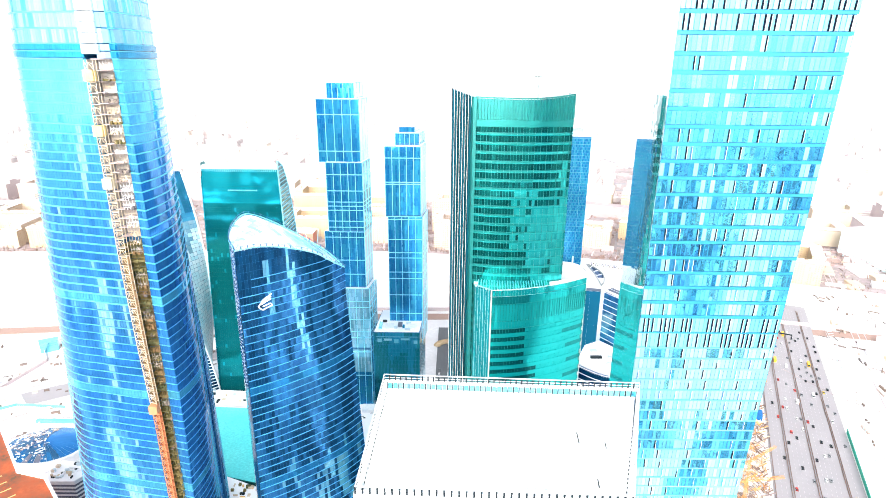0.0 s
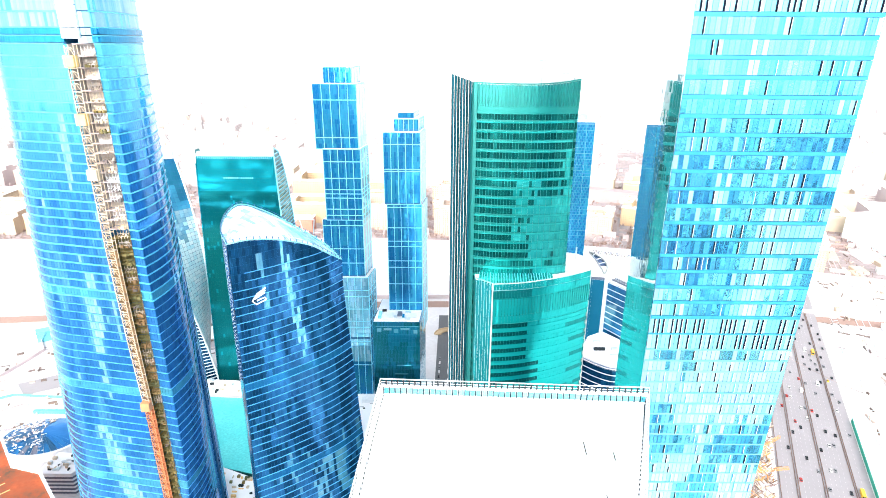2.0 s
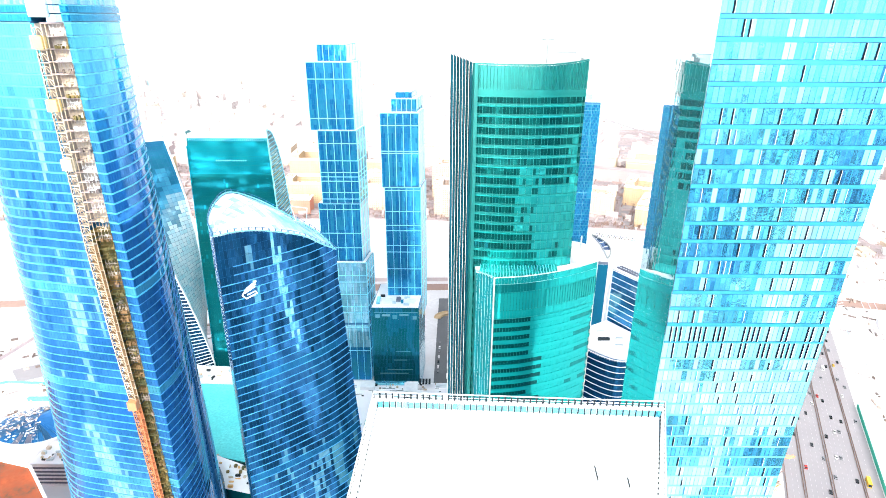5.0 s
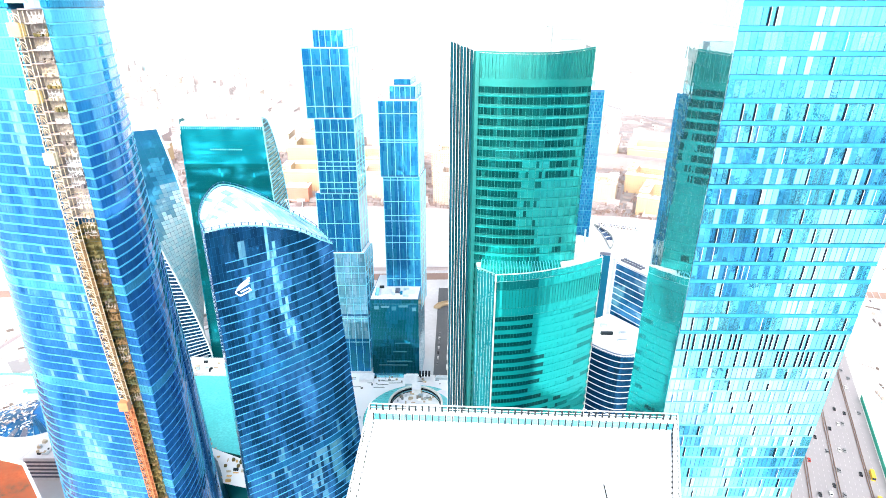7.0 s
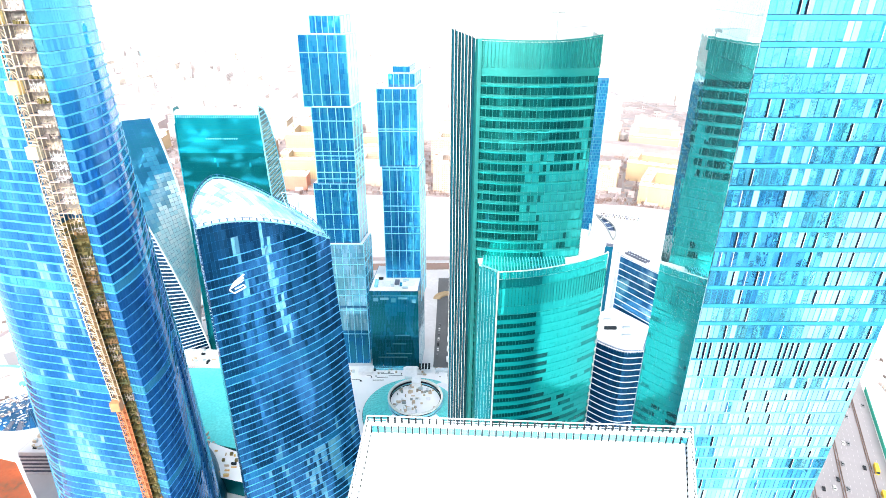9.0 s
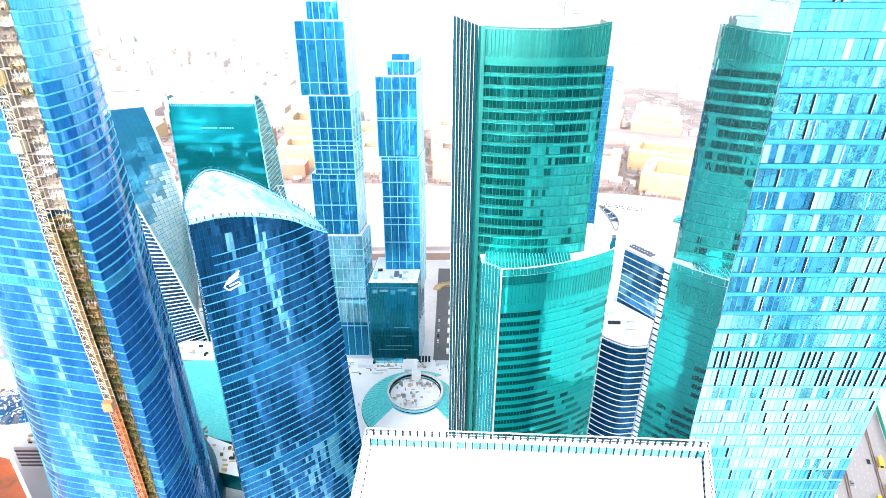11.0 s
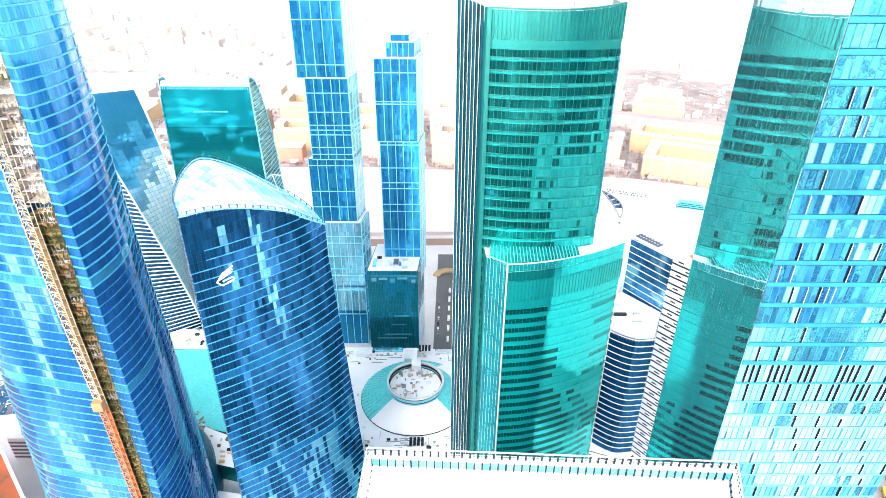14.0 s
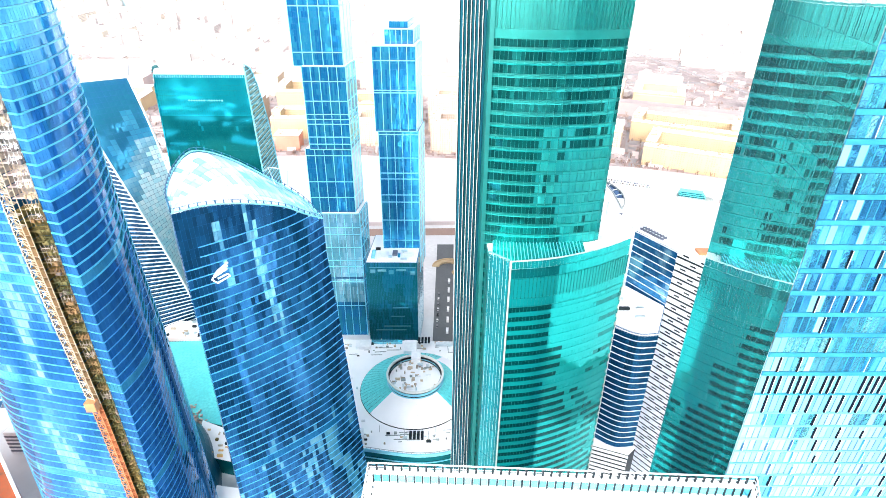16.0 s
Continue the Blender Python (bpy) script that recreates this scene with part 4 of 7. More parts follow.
def right_tower():
    t = thing("cyan_tower", "tall cyan glass tower with spandrel bands and dark vents", "tower")
    front = smooth_line([(57, 148), (94.4, 148)], 1.12)
    side = smooth_line([(64.9, 191.7), (57, 148)], 1.45)
    right = smooth_line([(94.4, 148), (98, 191.7)], 1.5)
    ring = close_ring(side, front, right)
    low = [0.0] + floors(2, 242.8, 3.45)
    mech = [247.6, 252.3]
    high = [252.3 + 4.38 * k for k in range(1, 17)]
    top = [high[-1] + 4.8 * k for k in range(1, 4)]
    more = [top[-1] + 4.38 * k for k in range(1, 9)]
    lv = low + mech + high + top + more
    nl, nm, nh = len(low), len(low) + 2, len(low) + 2 + 16
    wall = shell(ring, lv[::6] + [lv[-1]], M["core_blue"], t, rt_warp)
    rng = random.Random(5)

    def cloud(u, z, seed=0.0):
        """Soft patches over the facade: reflections painted in by the choice of pane tint."""
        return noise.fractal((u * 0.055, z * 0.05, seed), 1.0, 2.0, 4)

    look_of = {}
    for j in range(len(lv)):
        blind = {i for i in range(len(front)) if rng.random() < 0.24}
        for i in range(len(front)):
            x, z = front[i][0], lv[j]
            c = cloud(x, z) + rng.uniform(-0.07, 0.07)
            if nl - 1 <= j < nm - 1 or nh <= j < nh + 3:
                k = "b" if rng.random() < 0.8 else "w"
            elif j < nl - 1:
                # bluer in patches and towards the low left, again a painted reflection
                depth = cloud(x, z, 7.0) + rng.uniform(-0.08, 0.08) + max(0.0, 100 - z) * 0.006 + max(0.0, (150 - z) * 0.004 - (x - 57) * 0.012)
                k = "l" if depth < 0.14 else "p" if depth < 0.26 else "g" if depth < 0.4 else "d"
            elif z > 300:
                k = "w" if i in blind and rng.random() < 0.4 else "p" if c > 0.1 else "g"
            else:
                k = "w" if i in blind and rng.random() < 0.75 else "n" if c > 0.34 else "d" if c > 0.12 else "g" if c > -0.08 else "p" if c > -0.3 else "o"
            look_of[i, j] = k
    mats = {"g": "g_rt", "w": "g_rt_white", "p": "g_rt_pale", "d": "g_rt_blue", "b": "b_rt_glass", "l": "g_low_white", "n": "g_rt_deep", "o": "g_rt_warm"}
    sill = 1.0
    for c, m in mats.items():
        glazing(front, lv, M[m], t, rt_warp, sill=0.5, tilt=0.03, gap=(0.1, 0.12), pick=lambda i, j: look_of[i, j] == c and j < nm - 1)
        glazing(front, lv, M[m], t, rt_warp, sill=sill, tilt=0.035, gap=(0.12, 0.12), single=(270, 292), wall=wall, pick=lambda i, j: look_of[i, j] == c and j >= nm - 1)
    for j, z in enumerate(lv[1:-1], 1):
        if j >= nm - 1:
            band(front, z + 0.06, z + 0.9, 0.2, M["b_rt"], t, rt_warp)
        else:
            band(front, z - 0.02, z + 0.44, 0.15, M["b_rt_glass" if j < nl else "b_rt"], t, rt_warp)
    # narrow opening lights: a dark slot beside a pale upright, staggered from floor to floor
    box_faces = [(3, 2, 1, 0), (4, 5, 6, 7)] + [(k, (k + 1) % 4, 4 + (k + 1) % 4, 4 + k) for k in range(4)]
    edge, mull, thin = Soup(), Soup(), Soup()
    for j in range(14, len(lv) - 5):
        mech_row, lower = nl - 1 <= j < nm - 1 or nh <= j < nh + 3, j < nl - 1
        z0, z1 = lv[j] + (0.5 if j < nm - 1 else sill), lv[j + 1] - 0.1
        start = (j * 5) % 4
        for i in range(1, len(front) - 1):
            x = front[i][0]
            slot = rng.random() < 0.46 if mech_row else (i + start) % 4 == 0 and rng.random() < 0.8 if lower else rng.random() < 0.13
            if not slot:
                u0, u1 = rt_warp(x, 147.86, z0)[0], rt_warp(x, 147.86, z1)[0]
                if mech_row or rng.random() < 0.85:
                    (thin if lower or mech_row else mull).bar((u0, 147.86, z0), (u1, 147.86, z1), 0.075, 0.12)
                continue
            w = 0.34 if mech_row else 0.28 if lower else 0.24
            v = []
            for z in (z0, z1 if not lower else z1 - rng.choice((0.0, 0.0, 0.9))):
                for dx, dy in ((-w / 2, 0), (-w / 2, -0.22), (w / 2, -0.22), (w / 2, 0)):
                    v.append((*rt_warp(x + dx, 147.9 + dy, z), z))
            tone = "vent" if mech_row or rng.random() < (0.35 if lower else 0.7) else "core_blue" if rng.random() < 0.4 else "b_slot"
            part("vent", v, box_faces, M[tone], t)
            u0, u1 = rt_warp(x + w / 2 + 0.1, 147.8, z0)[0], rt_warp(x + w / 2 + 0.1, 147.8, z1)[0]
            edge.bar((u0, 147.8, z0), (u1, 147.8, z1), 0.16 if not lower else 0.1, 0.1)
    edge.part("vent_frames", M["fin"], t, "pale uprights beside the vents", "stuff")
    thin.part("mullions", M["core_blue"], t, "thin dark glazing bars", "stuff")
    mull.part("mullions", M["b_rt"], t, "thin blue glazing bars", "stuff")
    # side: tall staggered mirror panes with a few pale upright slats
    side_lv = [0.0] + floors(2, 372, 4.45)
    glazing(side, side_lv, M["g_rt_mirror"], t, rt_warp, tilt=0.006, gap=(0.04, 0.04))
    nr = normals(side)
    for j in range(38, len(side_lv) - 2):
        for i in range(1, len(side) - 1):
            if rng.random() < 0.17:
                q, m = side[i], nr[i]
                d = np.array([-m[1], m[0]]) * 0.036
                z0, z1 = side_lv[j] + 0.1, side_lv[j] + rng.uniform(3.0, 4.3)
                for e, mat in ((0.0, "b_cc"), (0.1, "vent")):
                    v = []
                    for z in (z0, z1):
                        for p in (q - d, q - d + m * 0.1, q + d + m * 0.1, q + d):
                            v.append((*rt_warp(p[0], p[1] + e, z), z))
                    part("slat", v, box_faces, M[mat], t)
    glazing(right, lv, M["g_rt"], t, rt_warp, sill=0.1)


right_tower()


# ---- snow-covered roof under the camera ----
def roof_tower():
    t = thing("roof_tower", "flat-roofed tower under snow with a railed parapet", "tower")
    A, B, C, D = (np.array(q) for q in ((-16.8, 96.2), (40.4, 94.2), (55.6, 138), (-15.2, 141.3)))
    c = (A + B + C + D) / 4
    ring = [tuple(q) for q in (A, B, C, D)]
    shell(ring, [0, 60, 120, 180, 232.8], M["core_blue"], t, inset=0)
    lv = [0.0] + floors(3, 232.6, 4.2)

    def inner(q, d):
        """A corner moved inwards by d along both edges."""
        return q + np.sign(c - q) * d

    v = [(*inner(q, d), z) for z, d in ((232.8, 0), (235.9, 0), (235.9, 1.2), (232.8, 1.2)) for q in (A, B, C, D)]
    f = [(k * 4 + i, k * 4 + (i + 1) % 4, (k + 1) % 4 * 4 + (i + 1) % 4, (k + 1) % 4 * 4 + i) for k in range(4) for i in range(4)]
    part("parapet", v, f, M["white"], t, "white parapet")
    for a, b in ((A, B), (B, C), (C, D), (D, A)):
        glazing(smooth_line([a, b], 1.53), lv, M["g_rt_side"], t)
        ln = smooth_line([inner(a, 1.26), inner(b, 1.26)], 1.53)
        nr, n = normals(ln), len(ln)
        for i in range(n):
            s = Soup()
            top, e = (235.7, 0.26) if a is A or a is C else (234.2, 0.18)
            s.bar((*(ln[i] - nr[i] * 0.12), 233.6), (*(ln[i] - nr[i] * 0.12), top), e)
            s.part("panel_post", M["dark"], t)
        for i in range(n - 1 if a is A or a is C else 0):
            m, e = nr[i], (ln[i + 1] - ln[i]) * 0.14
            q0, q1 = ln[i] + e, ln[i + 1] - e
            w = [(*q0, 233.9), (*q1, 233.9), (*q1, 235.5), (*q0, 235.5)]
            part("parapet_panel", w + [(x - m[0] * 0.1, y - m[1] * 0.1, z) for x, y, z in w], BOX, M["g_rt_pale"], t)
        ln = smooth_line([inner(a, 0.4), inner(b, 0.4)], 1.53)
        for i in range(len(ln)):
            s = Soup()
            s.bar((*ln[i], 235.9), (*ln[i], 237.5), 0.34 if a is A or a is C else 0.15)
            s.part("rail_post", M["dark"], t)
        for z in (237.6,):
            band(ln[[0, -1]], z - 0.1, z + 0.1, 0.1, M["white"], t, name="hand_rail", back=-0.1)
        band(ln[[0, -1]], 236.6, 236.75, 0.05, M["white"], t, name="mid_rail", back=-0.05)
    # uneven snow
    nx, ny, v = 60, 40, []
    for j in range(ny + 1):
        for i in range(nx + 1):
            u, w = i / nx, j / ny
            q = A * (1 - u) * (1 - w) + B * u * (1 - w) + C * u * w + D * (1 - u) * w
            q = c + (q - c) * 0.962
            v.append((*q, 233.75 + 0.12 * noise.noise((q[0] * 0.15, q[1] * 0.15, 0)) + 0.05 * noise.noise((q[0] * 0.9, q[1] * 0.9, 3))))
    part("snow_cover", v, [(j * (nx + 1) + i, j * (nx + 1) + i + 1, (j + 1) * (nx + 1) + i + 1, (j + 1) * (nx + 1) + i) for j in range(ny) for i in range(nx)], M["snow_roof"], t, "smooth white snow")
    return t


roof_tower()
Z = 233.75
for x, y, w, d, h, lab in ((8.2, 124, 3.6, 13.5, 0.35, "snowed-over roof hatch"), (23.8, 121, 3.2, 10, 0.3, "snowed-over roof skylight")):
    h0 = thing("roof_hatch", lab + " with a low kerb", "hatch")
    s = Soup()
    s.box(x - w / 2, y - d / 2, Z - 0.1, x + w / 2, y + d / 2, Z + h)
    s.part("kerb", M["steel"], h0)
    s = Soup()
    s.box(x - w / 2 + 0.2, y - d / 2 + 0.2, Z + h, x + w / 2 - 0.2, y + d / 2 - 0.2, Z + h + 0.12)
    s.part("cover", M["snow_roof"], h0)
for x, y, l in ((34.2, 118.3, 4.2), (40.2, 115.6, 2.6), (-10, 115.5, 17), (35.2, 102.5, 2.6)):
    s = Soup()
    s.bar((x, y - l / 2, Z + 0.15), (x + 0.3, y + l / 2, Z + 0.15), 0.16 if l < 10 else 0.1, 0.5 if l < 5 else 0.2)
    tagged(new("roof_pipe", mesh_of("roof_pipe", s.v, s.f, M["dark" if l < 10 else "steel"])), label="thin dark pipe lying on the snowy roof", category="pipe", group="roof pipes")
s = Soup()
s.bar((1, 101.7, Z + 0.1), (24, 100.6, Z + 0.1), 0.15, 0.25)
tagged(new("roof_cable", mesh_of("roof_cable", s.v, s.f, M["steel"])), label="straight steel cable across the snowy roof", category="cable")


# ---- twin stacked-block towers ----
def stacked(name, label, blocks, front_y, depth, cols=5, front_mats=("g_cc", "g_cc_deep")):
    t = thing(name, label, "tower")
    rng = random.Random(len(blocks))
    for x0, x1, z0, z1, dy, rows, side_mat in blocks:
        y0 = front_y + dy
        ring = [(x0, y0), (x1, y0), (x1 + 3.5, y0 + depth), (x0 + 3.5, y0 + depth)]
        shell(ring, [z0, z1], M["core_blue"], t, name="block", inset=0)
        s = Soup()
        s.prism([(x0 + 0.6, y0 + 0.6), (x1 - 0.6, y0 + 0.6), (x1 + 2.8, y0 + depth - 0.6), (x0 + 4, y0 + depth - 0.6)], z1, z1 + 0.4)
        s.part("snow_cover", M["snow_roof"], t)
        front, side, west = smooth_line(ring[:2], 1.3), smooth_line(ring[1:3], 1.6), smooth_line([ring[3], ring[0]], 1.6)
        lv = floors(z0, z1, 4.0)
        col = [rng.random() for _ in front]
        # dark panes run in columns; the smooth noise stands in for reflections
        dark = {(i, j) for i in range(len(front)) for j in range(len(lv)) if (0.7 if rows else 0.15) * col[i] + 0.2 * rng.random() + 0.8 * noise.fractal((i * 0.2, lv[j] * 0.04, x0), 1.0, 2.0, 3) > (0.4 if rows else 0.1)}
        # lower blocks take pale panes in place of whitish reflections
        low_mats = ("g_low_white", "g_cc_mid") if 36 < z1 <= 122 and rows else ("g_office_blue", "g_cc_deep") if z1 <= 36 else front_mats
        glazing(front, lv, M[low_mats[0]], t, pick=lambda i, j: (i, j) not in dark)
        glazing(front, lv, M[low_mats[1]], t, pick=lambda i, j: (i, j) in dark, out=0.06)
        glazing(side, lv, M[side_mat], t)
        glazing(west, lv, M["g_cc"], t)
        if rows:
            for z in [z1 - (z1 - z0) * r for r in rows]:
                band(front, z - 0.28, z + 0.28, 0.4, M["b_cc"], t)
                band(side, z - 0.28, z + 0.28, 0.4, M["b_cc"], t)
            wide = smooth_line(ring[:2], count=cols)
            fins(wide, z0, z1, 0.4, 0.4, M["b_cc"], t)
            fins(smooth_line(ring[1:3], count=3), z0, z1, 0.5, 0.5, M["b_cc"], t)
    return t


stacked("stacked_tower", "taller blue glass tower of shifted blocks with pale grid lines",
        [(-97, -74.2, 290, 302.8, 5, (0,), "g_cc_side"), (-105.5, -70, 237.6, 290, 0, (0, 0.24, 0.82, 1), "g_cc_side"),
         (-100, -68.6, 176, 237.6, -1.5, (0, 0.17, 0.4, 0.56, 0.62, 0.68, 0.84, 0.93, 1), "g_cc_mid"),
         (-104, -69, 122, 176, 0, (0.1, 0.5, 0.75, 1), "g_cc_side"), (-97, -66, 60, 122, -2, (0, 0.2, 0.3, 0.5, 0.7, 0.8), "g_cc_mid"),
         (-97, -66, 36, 60, -2, (0.1,), "g_cc_mid"),
         (-97, -66, 0, 36, -2, (0.1,), "g_cc_mid")], 490, 24)
stacked("stacked_tower", "lower blue glass tower of shifted blocks with pale grid lines",
        [(-40.5, -20, 251.5, 262, 5, (0, 1), "g_cc_mid"), (-37, -24, 262, 267, 7, (), "g_cc_mid"), (-49.4, -18.5, 190, 251.5, 0, (0, 0.16, 0.5, 0.53, 1), "g_cc_side"),
         (-47.6, -17.4, 66, 190, 0, (0.02, 0.17, 0.27, 0.31, 0.42, 0.47, 0.6, 0.75, 0.88), "g_cc_side")], 490, 26)
stacked("office_block", "dark blue glass block at the foot of the twin towers", [(-60.5, -19, 0, 89, 0, (), "g_cc_mid")], 466, 48, front_mats=("g_office_blue", "g_office"))
s = Soup()
for z, x0, x1, e in ((22, -55, -29, 0.9), (26, -48, -25, 0.9), (36, -42, -30, 1.0), (45, -40, -27, 0.9), (79.5, -57, -53, 3.4), (81, -51, -44, 2.0), (78.5, -42, -38, 3.8), (81.5, -36, -28, 1.8), (78, -24.5, -21, 3.2), (84.5, -58, -20, 0.5)):
    s.box(x0, 465.6, z, x1, 465.85, z + e)
tagged(new("light_strips", mesh_of("light_strips", s.v, s.f, M["g_cc_mid"])), label="pale glazed strips across the dark glass block", category="glazing", kind="stuff")
for x, y, w, d, mat in ((-55, 478, 3, 12, "g_cc_mid"), (-47, 477, 8, 10, "white"), (-37.5, 480, 4, 7, "slate"), (-34, 476, 2, 4, "g_office_blue"), (-30, 483, 5, 2, "steel"), (-26, 477, 8, 9, "white"), (-41, 474, 3, 2, "steel"), (-52, 487, 4, 2, "dark"), (-30, 470, 5, 1.5, "steel")):
    s = Soup()
    s.box(x - w / 2, y - d / 2, 89.4, x + w / 2, y + d / 2, 90.6 if mat == "white" else 91.2)
    tagged(new("roof_unit", mesh_of("roof_unit", s.v, s.f, M[mat])), label={"white": "snow-covered roof bed on the dark glass block", "steel": "pale ventilation unit on the block's snowy roof", "slate": "grey roof shed on the dark glass block"}.get(mat, "blue glazed rooflight on the dark glass block"), category="roof unit", group="roof units")


# ---- teal tower with the rolled top and leaf-shaped end ----
def teal_tower():
    t = thing("teal_tower", "teal glass tower with a leaf-shaped striped end", "tower")
    def depth(z):
        return 44 * math.sqrt(max(0.0, 1 - (z / 236) ** 3.4)) + 1.2
    lv = [0.0] + floors(3, 229, 3.9)
    front = smooth_line([(-212, 501), (-145, 501)], 1.7)
    def lean(x, y, z):
        return x + 0.03 * (229 - z) * ((x + 178) / 33), y
    prof = [0] + [float(z) for z in np.linspace(20, 229, 24)]
    v, f = [], []
    for z in prof:
        for x, y in ((-212, 501.3), (-145, 501.3), (-145, 501.3 + depth(z)), (-212, 501.3 + depth(z))):
            v.append((*lean(x, y, z), z))
    for k in range(len(prof) - 1):
        f += [(k * 4 + i, k * 4 + (i + 1) % 4, k * 4 + 4 + (i + 1) % 4, k * 4 + 4 + i) for i in range(4)]
    f.append(tuple(range(len(v) - 4, len(v))))
    part("wall", v, f, M["core_green"], t)
    rng = random.Random(2)
    spot = {(i, j) for i in range(50) for j in range(70) if rng.random() < 0.03}
    glazing(front, lv, M["g_teal_deep"], t, lean, tilt=0.003, pick=lambda i, j: lv[j] < 196 and (i, j) not in spot)
    glazing(front, lv, M["g_teal"], t, lean, tilt=0.003, pick=lambda i, j: lv[j] >= 196 or (i, j) in spot)
    band(front, 195, 198, 0.3, M["g_teal_deep"], t, lean, name="dark_band")
    fins(smooth_line([(-212, 501), (-145, 501)], 1.7), 226.6, 229.2, 0.34, 0.5, M["b_cc"], t, lean, name="parapet_fin")
    # rounded top
    s = Soup()
    for k in range(6):
        a0, a1 = math.pi / 2 * k / 6, math.pi / 2 * (k + 1) / 6
        p0, p1 = (501 + 4 * (1 - math.cos(a0)), 229 + 3.2 * math.sin(a0)), (501 + 4 * (1 - math.cos(a1)), 229 + 3.2 * math.sin(a1))
        s.add([(-212, *p0), (-145, *p0), (-145, *p1), (-212, *p1)], [(0, 1, 2, 3)])
    s.add([(-212, 505, 232.2), (-145, 505, 232.2), (-145, 516, 231), (-212, 516, 231)], [(0, 1, 2, 3)])
    s.part("rolled_top", M["snow_roof"], t)
    # end leaves with slats
    for x, out in ((-144.6, 1), (-212.4, -1)):
        zz = [float(z) for z in np.linspace(0, 236 if out > 0 else 222, 50)]
        rim = [(x, 500.4, z) for z in zz] + [(x, 501.0 + depth(z), z) for z in zz[::-1]]
        rim = [(*lean(px, py, pz), pz) for px, py, pz in rim]
        s = Soup()
        for a, b in zip(rim, rim[1:]):
            s.bar(a, b, 0.9, 0.9)
        s.part("end_rim", M["b_cc"] if out > 0 else M["g_teal"], t)
        sl = Soup()
        for k, z in enumerate(np.arange(4, 232, 3.6)):
            y1 = 501 + depth(z)
            sl.bar((*lean(x + out * 0.35, 501, z), z), (*lean(x + out * 0.35, y1 - 0.4, z), z), 0.3, 0.7)
            part("end_pane", [(*lean(x, y, zz2), zz2) for y, zz2 in ((501, z), (y1, z), (501 + depth(z + 3.5), z + 3.5), (501, z + 3.5))], [(0, 1, 2, 3)], M["g_teal_deep"], t)
        sl.part("end_slats", M["b_cc"], t, "pale slanting slats", "stuff")
    # unreadable lettering on the front
    s = Soup()
    for k in range(14):
        x = -190 + k * 1.9
        if k not in (7,):
            s.box(x, 500.3, 209.4, x + 0.8, 500.6, 210.4)
    s.part("lettering", M["b_cc"], t, "row of small white characters")
    return t


teal_tower()


# ---- twisting tower ----
def twisted_tower():
    t = thing("twisted_tower", "twisting blue glass tower with white edge bands", "tower")
    cx, cy, h, n = -255.0, 500.0, 230.0, 60
    def corner(z, k, r=35.0):
        a = radians(-25 + (0, 100, 190, 292)[k % 4] + 0.42 * (h - z))
        return (cx + r * math.cos(a), cy + r * math.sin(a))
    lv = [h * j / n for j in range(n + 1)]
    for k in range(4):
        s, b, c, d = Soup(), Soup(), Soup(), Soup()
        rng = random.Random(k)
        for j in range(n):
            a0, b0, a1, b1 = (np.array(corner(z, c)) for z, c in ((lv[j], k), (lv[j], k + 1), (lv[j + 1], k), (lv[j + 1], k + 1)))
            m = 10
            for i in range(m):
                u, w = i / m + 0.002, (i + 1) / m - 0.002
                # paler low on the right: a pale reflection painted by pane tint
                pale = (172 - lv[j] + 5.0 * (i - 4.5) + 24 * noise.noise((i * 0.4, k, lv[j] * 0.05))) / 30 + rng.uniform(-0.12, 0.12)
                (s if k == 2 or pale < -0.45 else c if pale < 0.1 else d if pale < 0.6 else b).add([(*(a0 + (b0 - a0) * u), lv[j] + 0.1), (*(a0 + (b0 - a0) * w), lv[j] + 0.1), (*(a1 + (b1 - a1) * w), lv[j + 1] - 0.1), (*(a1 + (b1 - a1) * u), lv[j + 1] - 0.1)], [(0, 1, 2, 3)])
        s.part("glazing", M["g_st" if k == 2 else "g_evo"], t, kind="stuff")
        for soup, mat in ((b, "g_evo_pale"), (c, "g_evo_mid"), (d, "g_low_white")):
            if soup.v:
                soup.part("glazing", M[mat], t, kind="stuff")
        s = Soup()
        edge = [(*corner(z, k, 35.3), z) for z in lv]
        for a, b2 in zip(edge, edge[1:]):
            s.bar(a, b2, 1.2, 1.2)
        s.part("edge_band", M["white"], t, "white band along the twisting edge")
        for j in range(1, n):
            if k == 2:
                s = Soup()
                a0, b0 = corner(lv[j], k, 35.3), corner(lv[j], k + 1, 35.3)
                s.bar((*a0, lv[j]), (*b0, lv[j]), 0.6, 0.75)
                s.part("floor_band", M["white"], t)
    v, f = [], []
    for z in lv:
        v += [(*corner(z, k, 34.6), z) for k in range(4)]
    for j in range(n):
        f += [(j * 4 + i, j * 4 + (i + 1) % 4, j * 4 + 4 + (i + 1) % 4, j * 4 + 4 + i) for i in range(4)]
    f.append((n * 4, n * 4 + 1, n * 4 + 2, n * 4 + 3))
    part("wall", v, f, M["core_blue"], t)
    s = Soup()
    for k in range(4):
        s.bar((*corner(h, k), h + 0.8), (*corner(h, k + 1), h + 0.8), 1.2, 2.0)
    s.part("parapet", M["white"], t)
    s = Soup()
    s.prism([corner(h, k, 33) for k in range(4)], h, h + 0.5)
    s.part("snow_cover", M["snow_roof"], t)


twisted_tower()


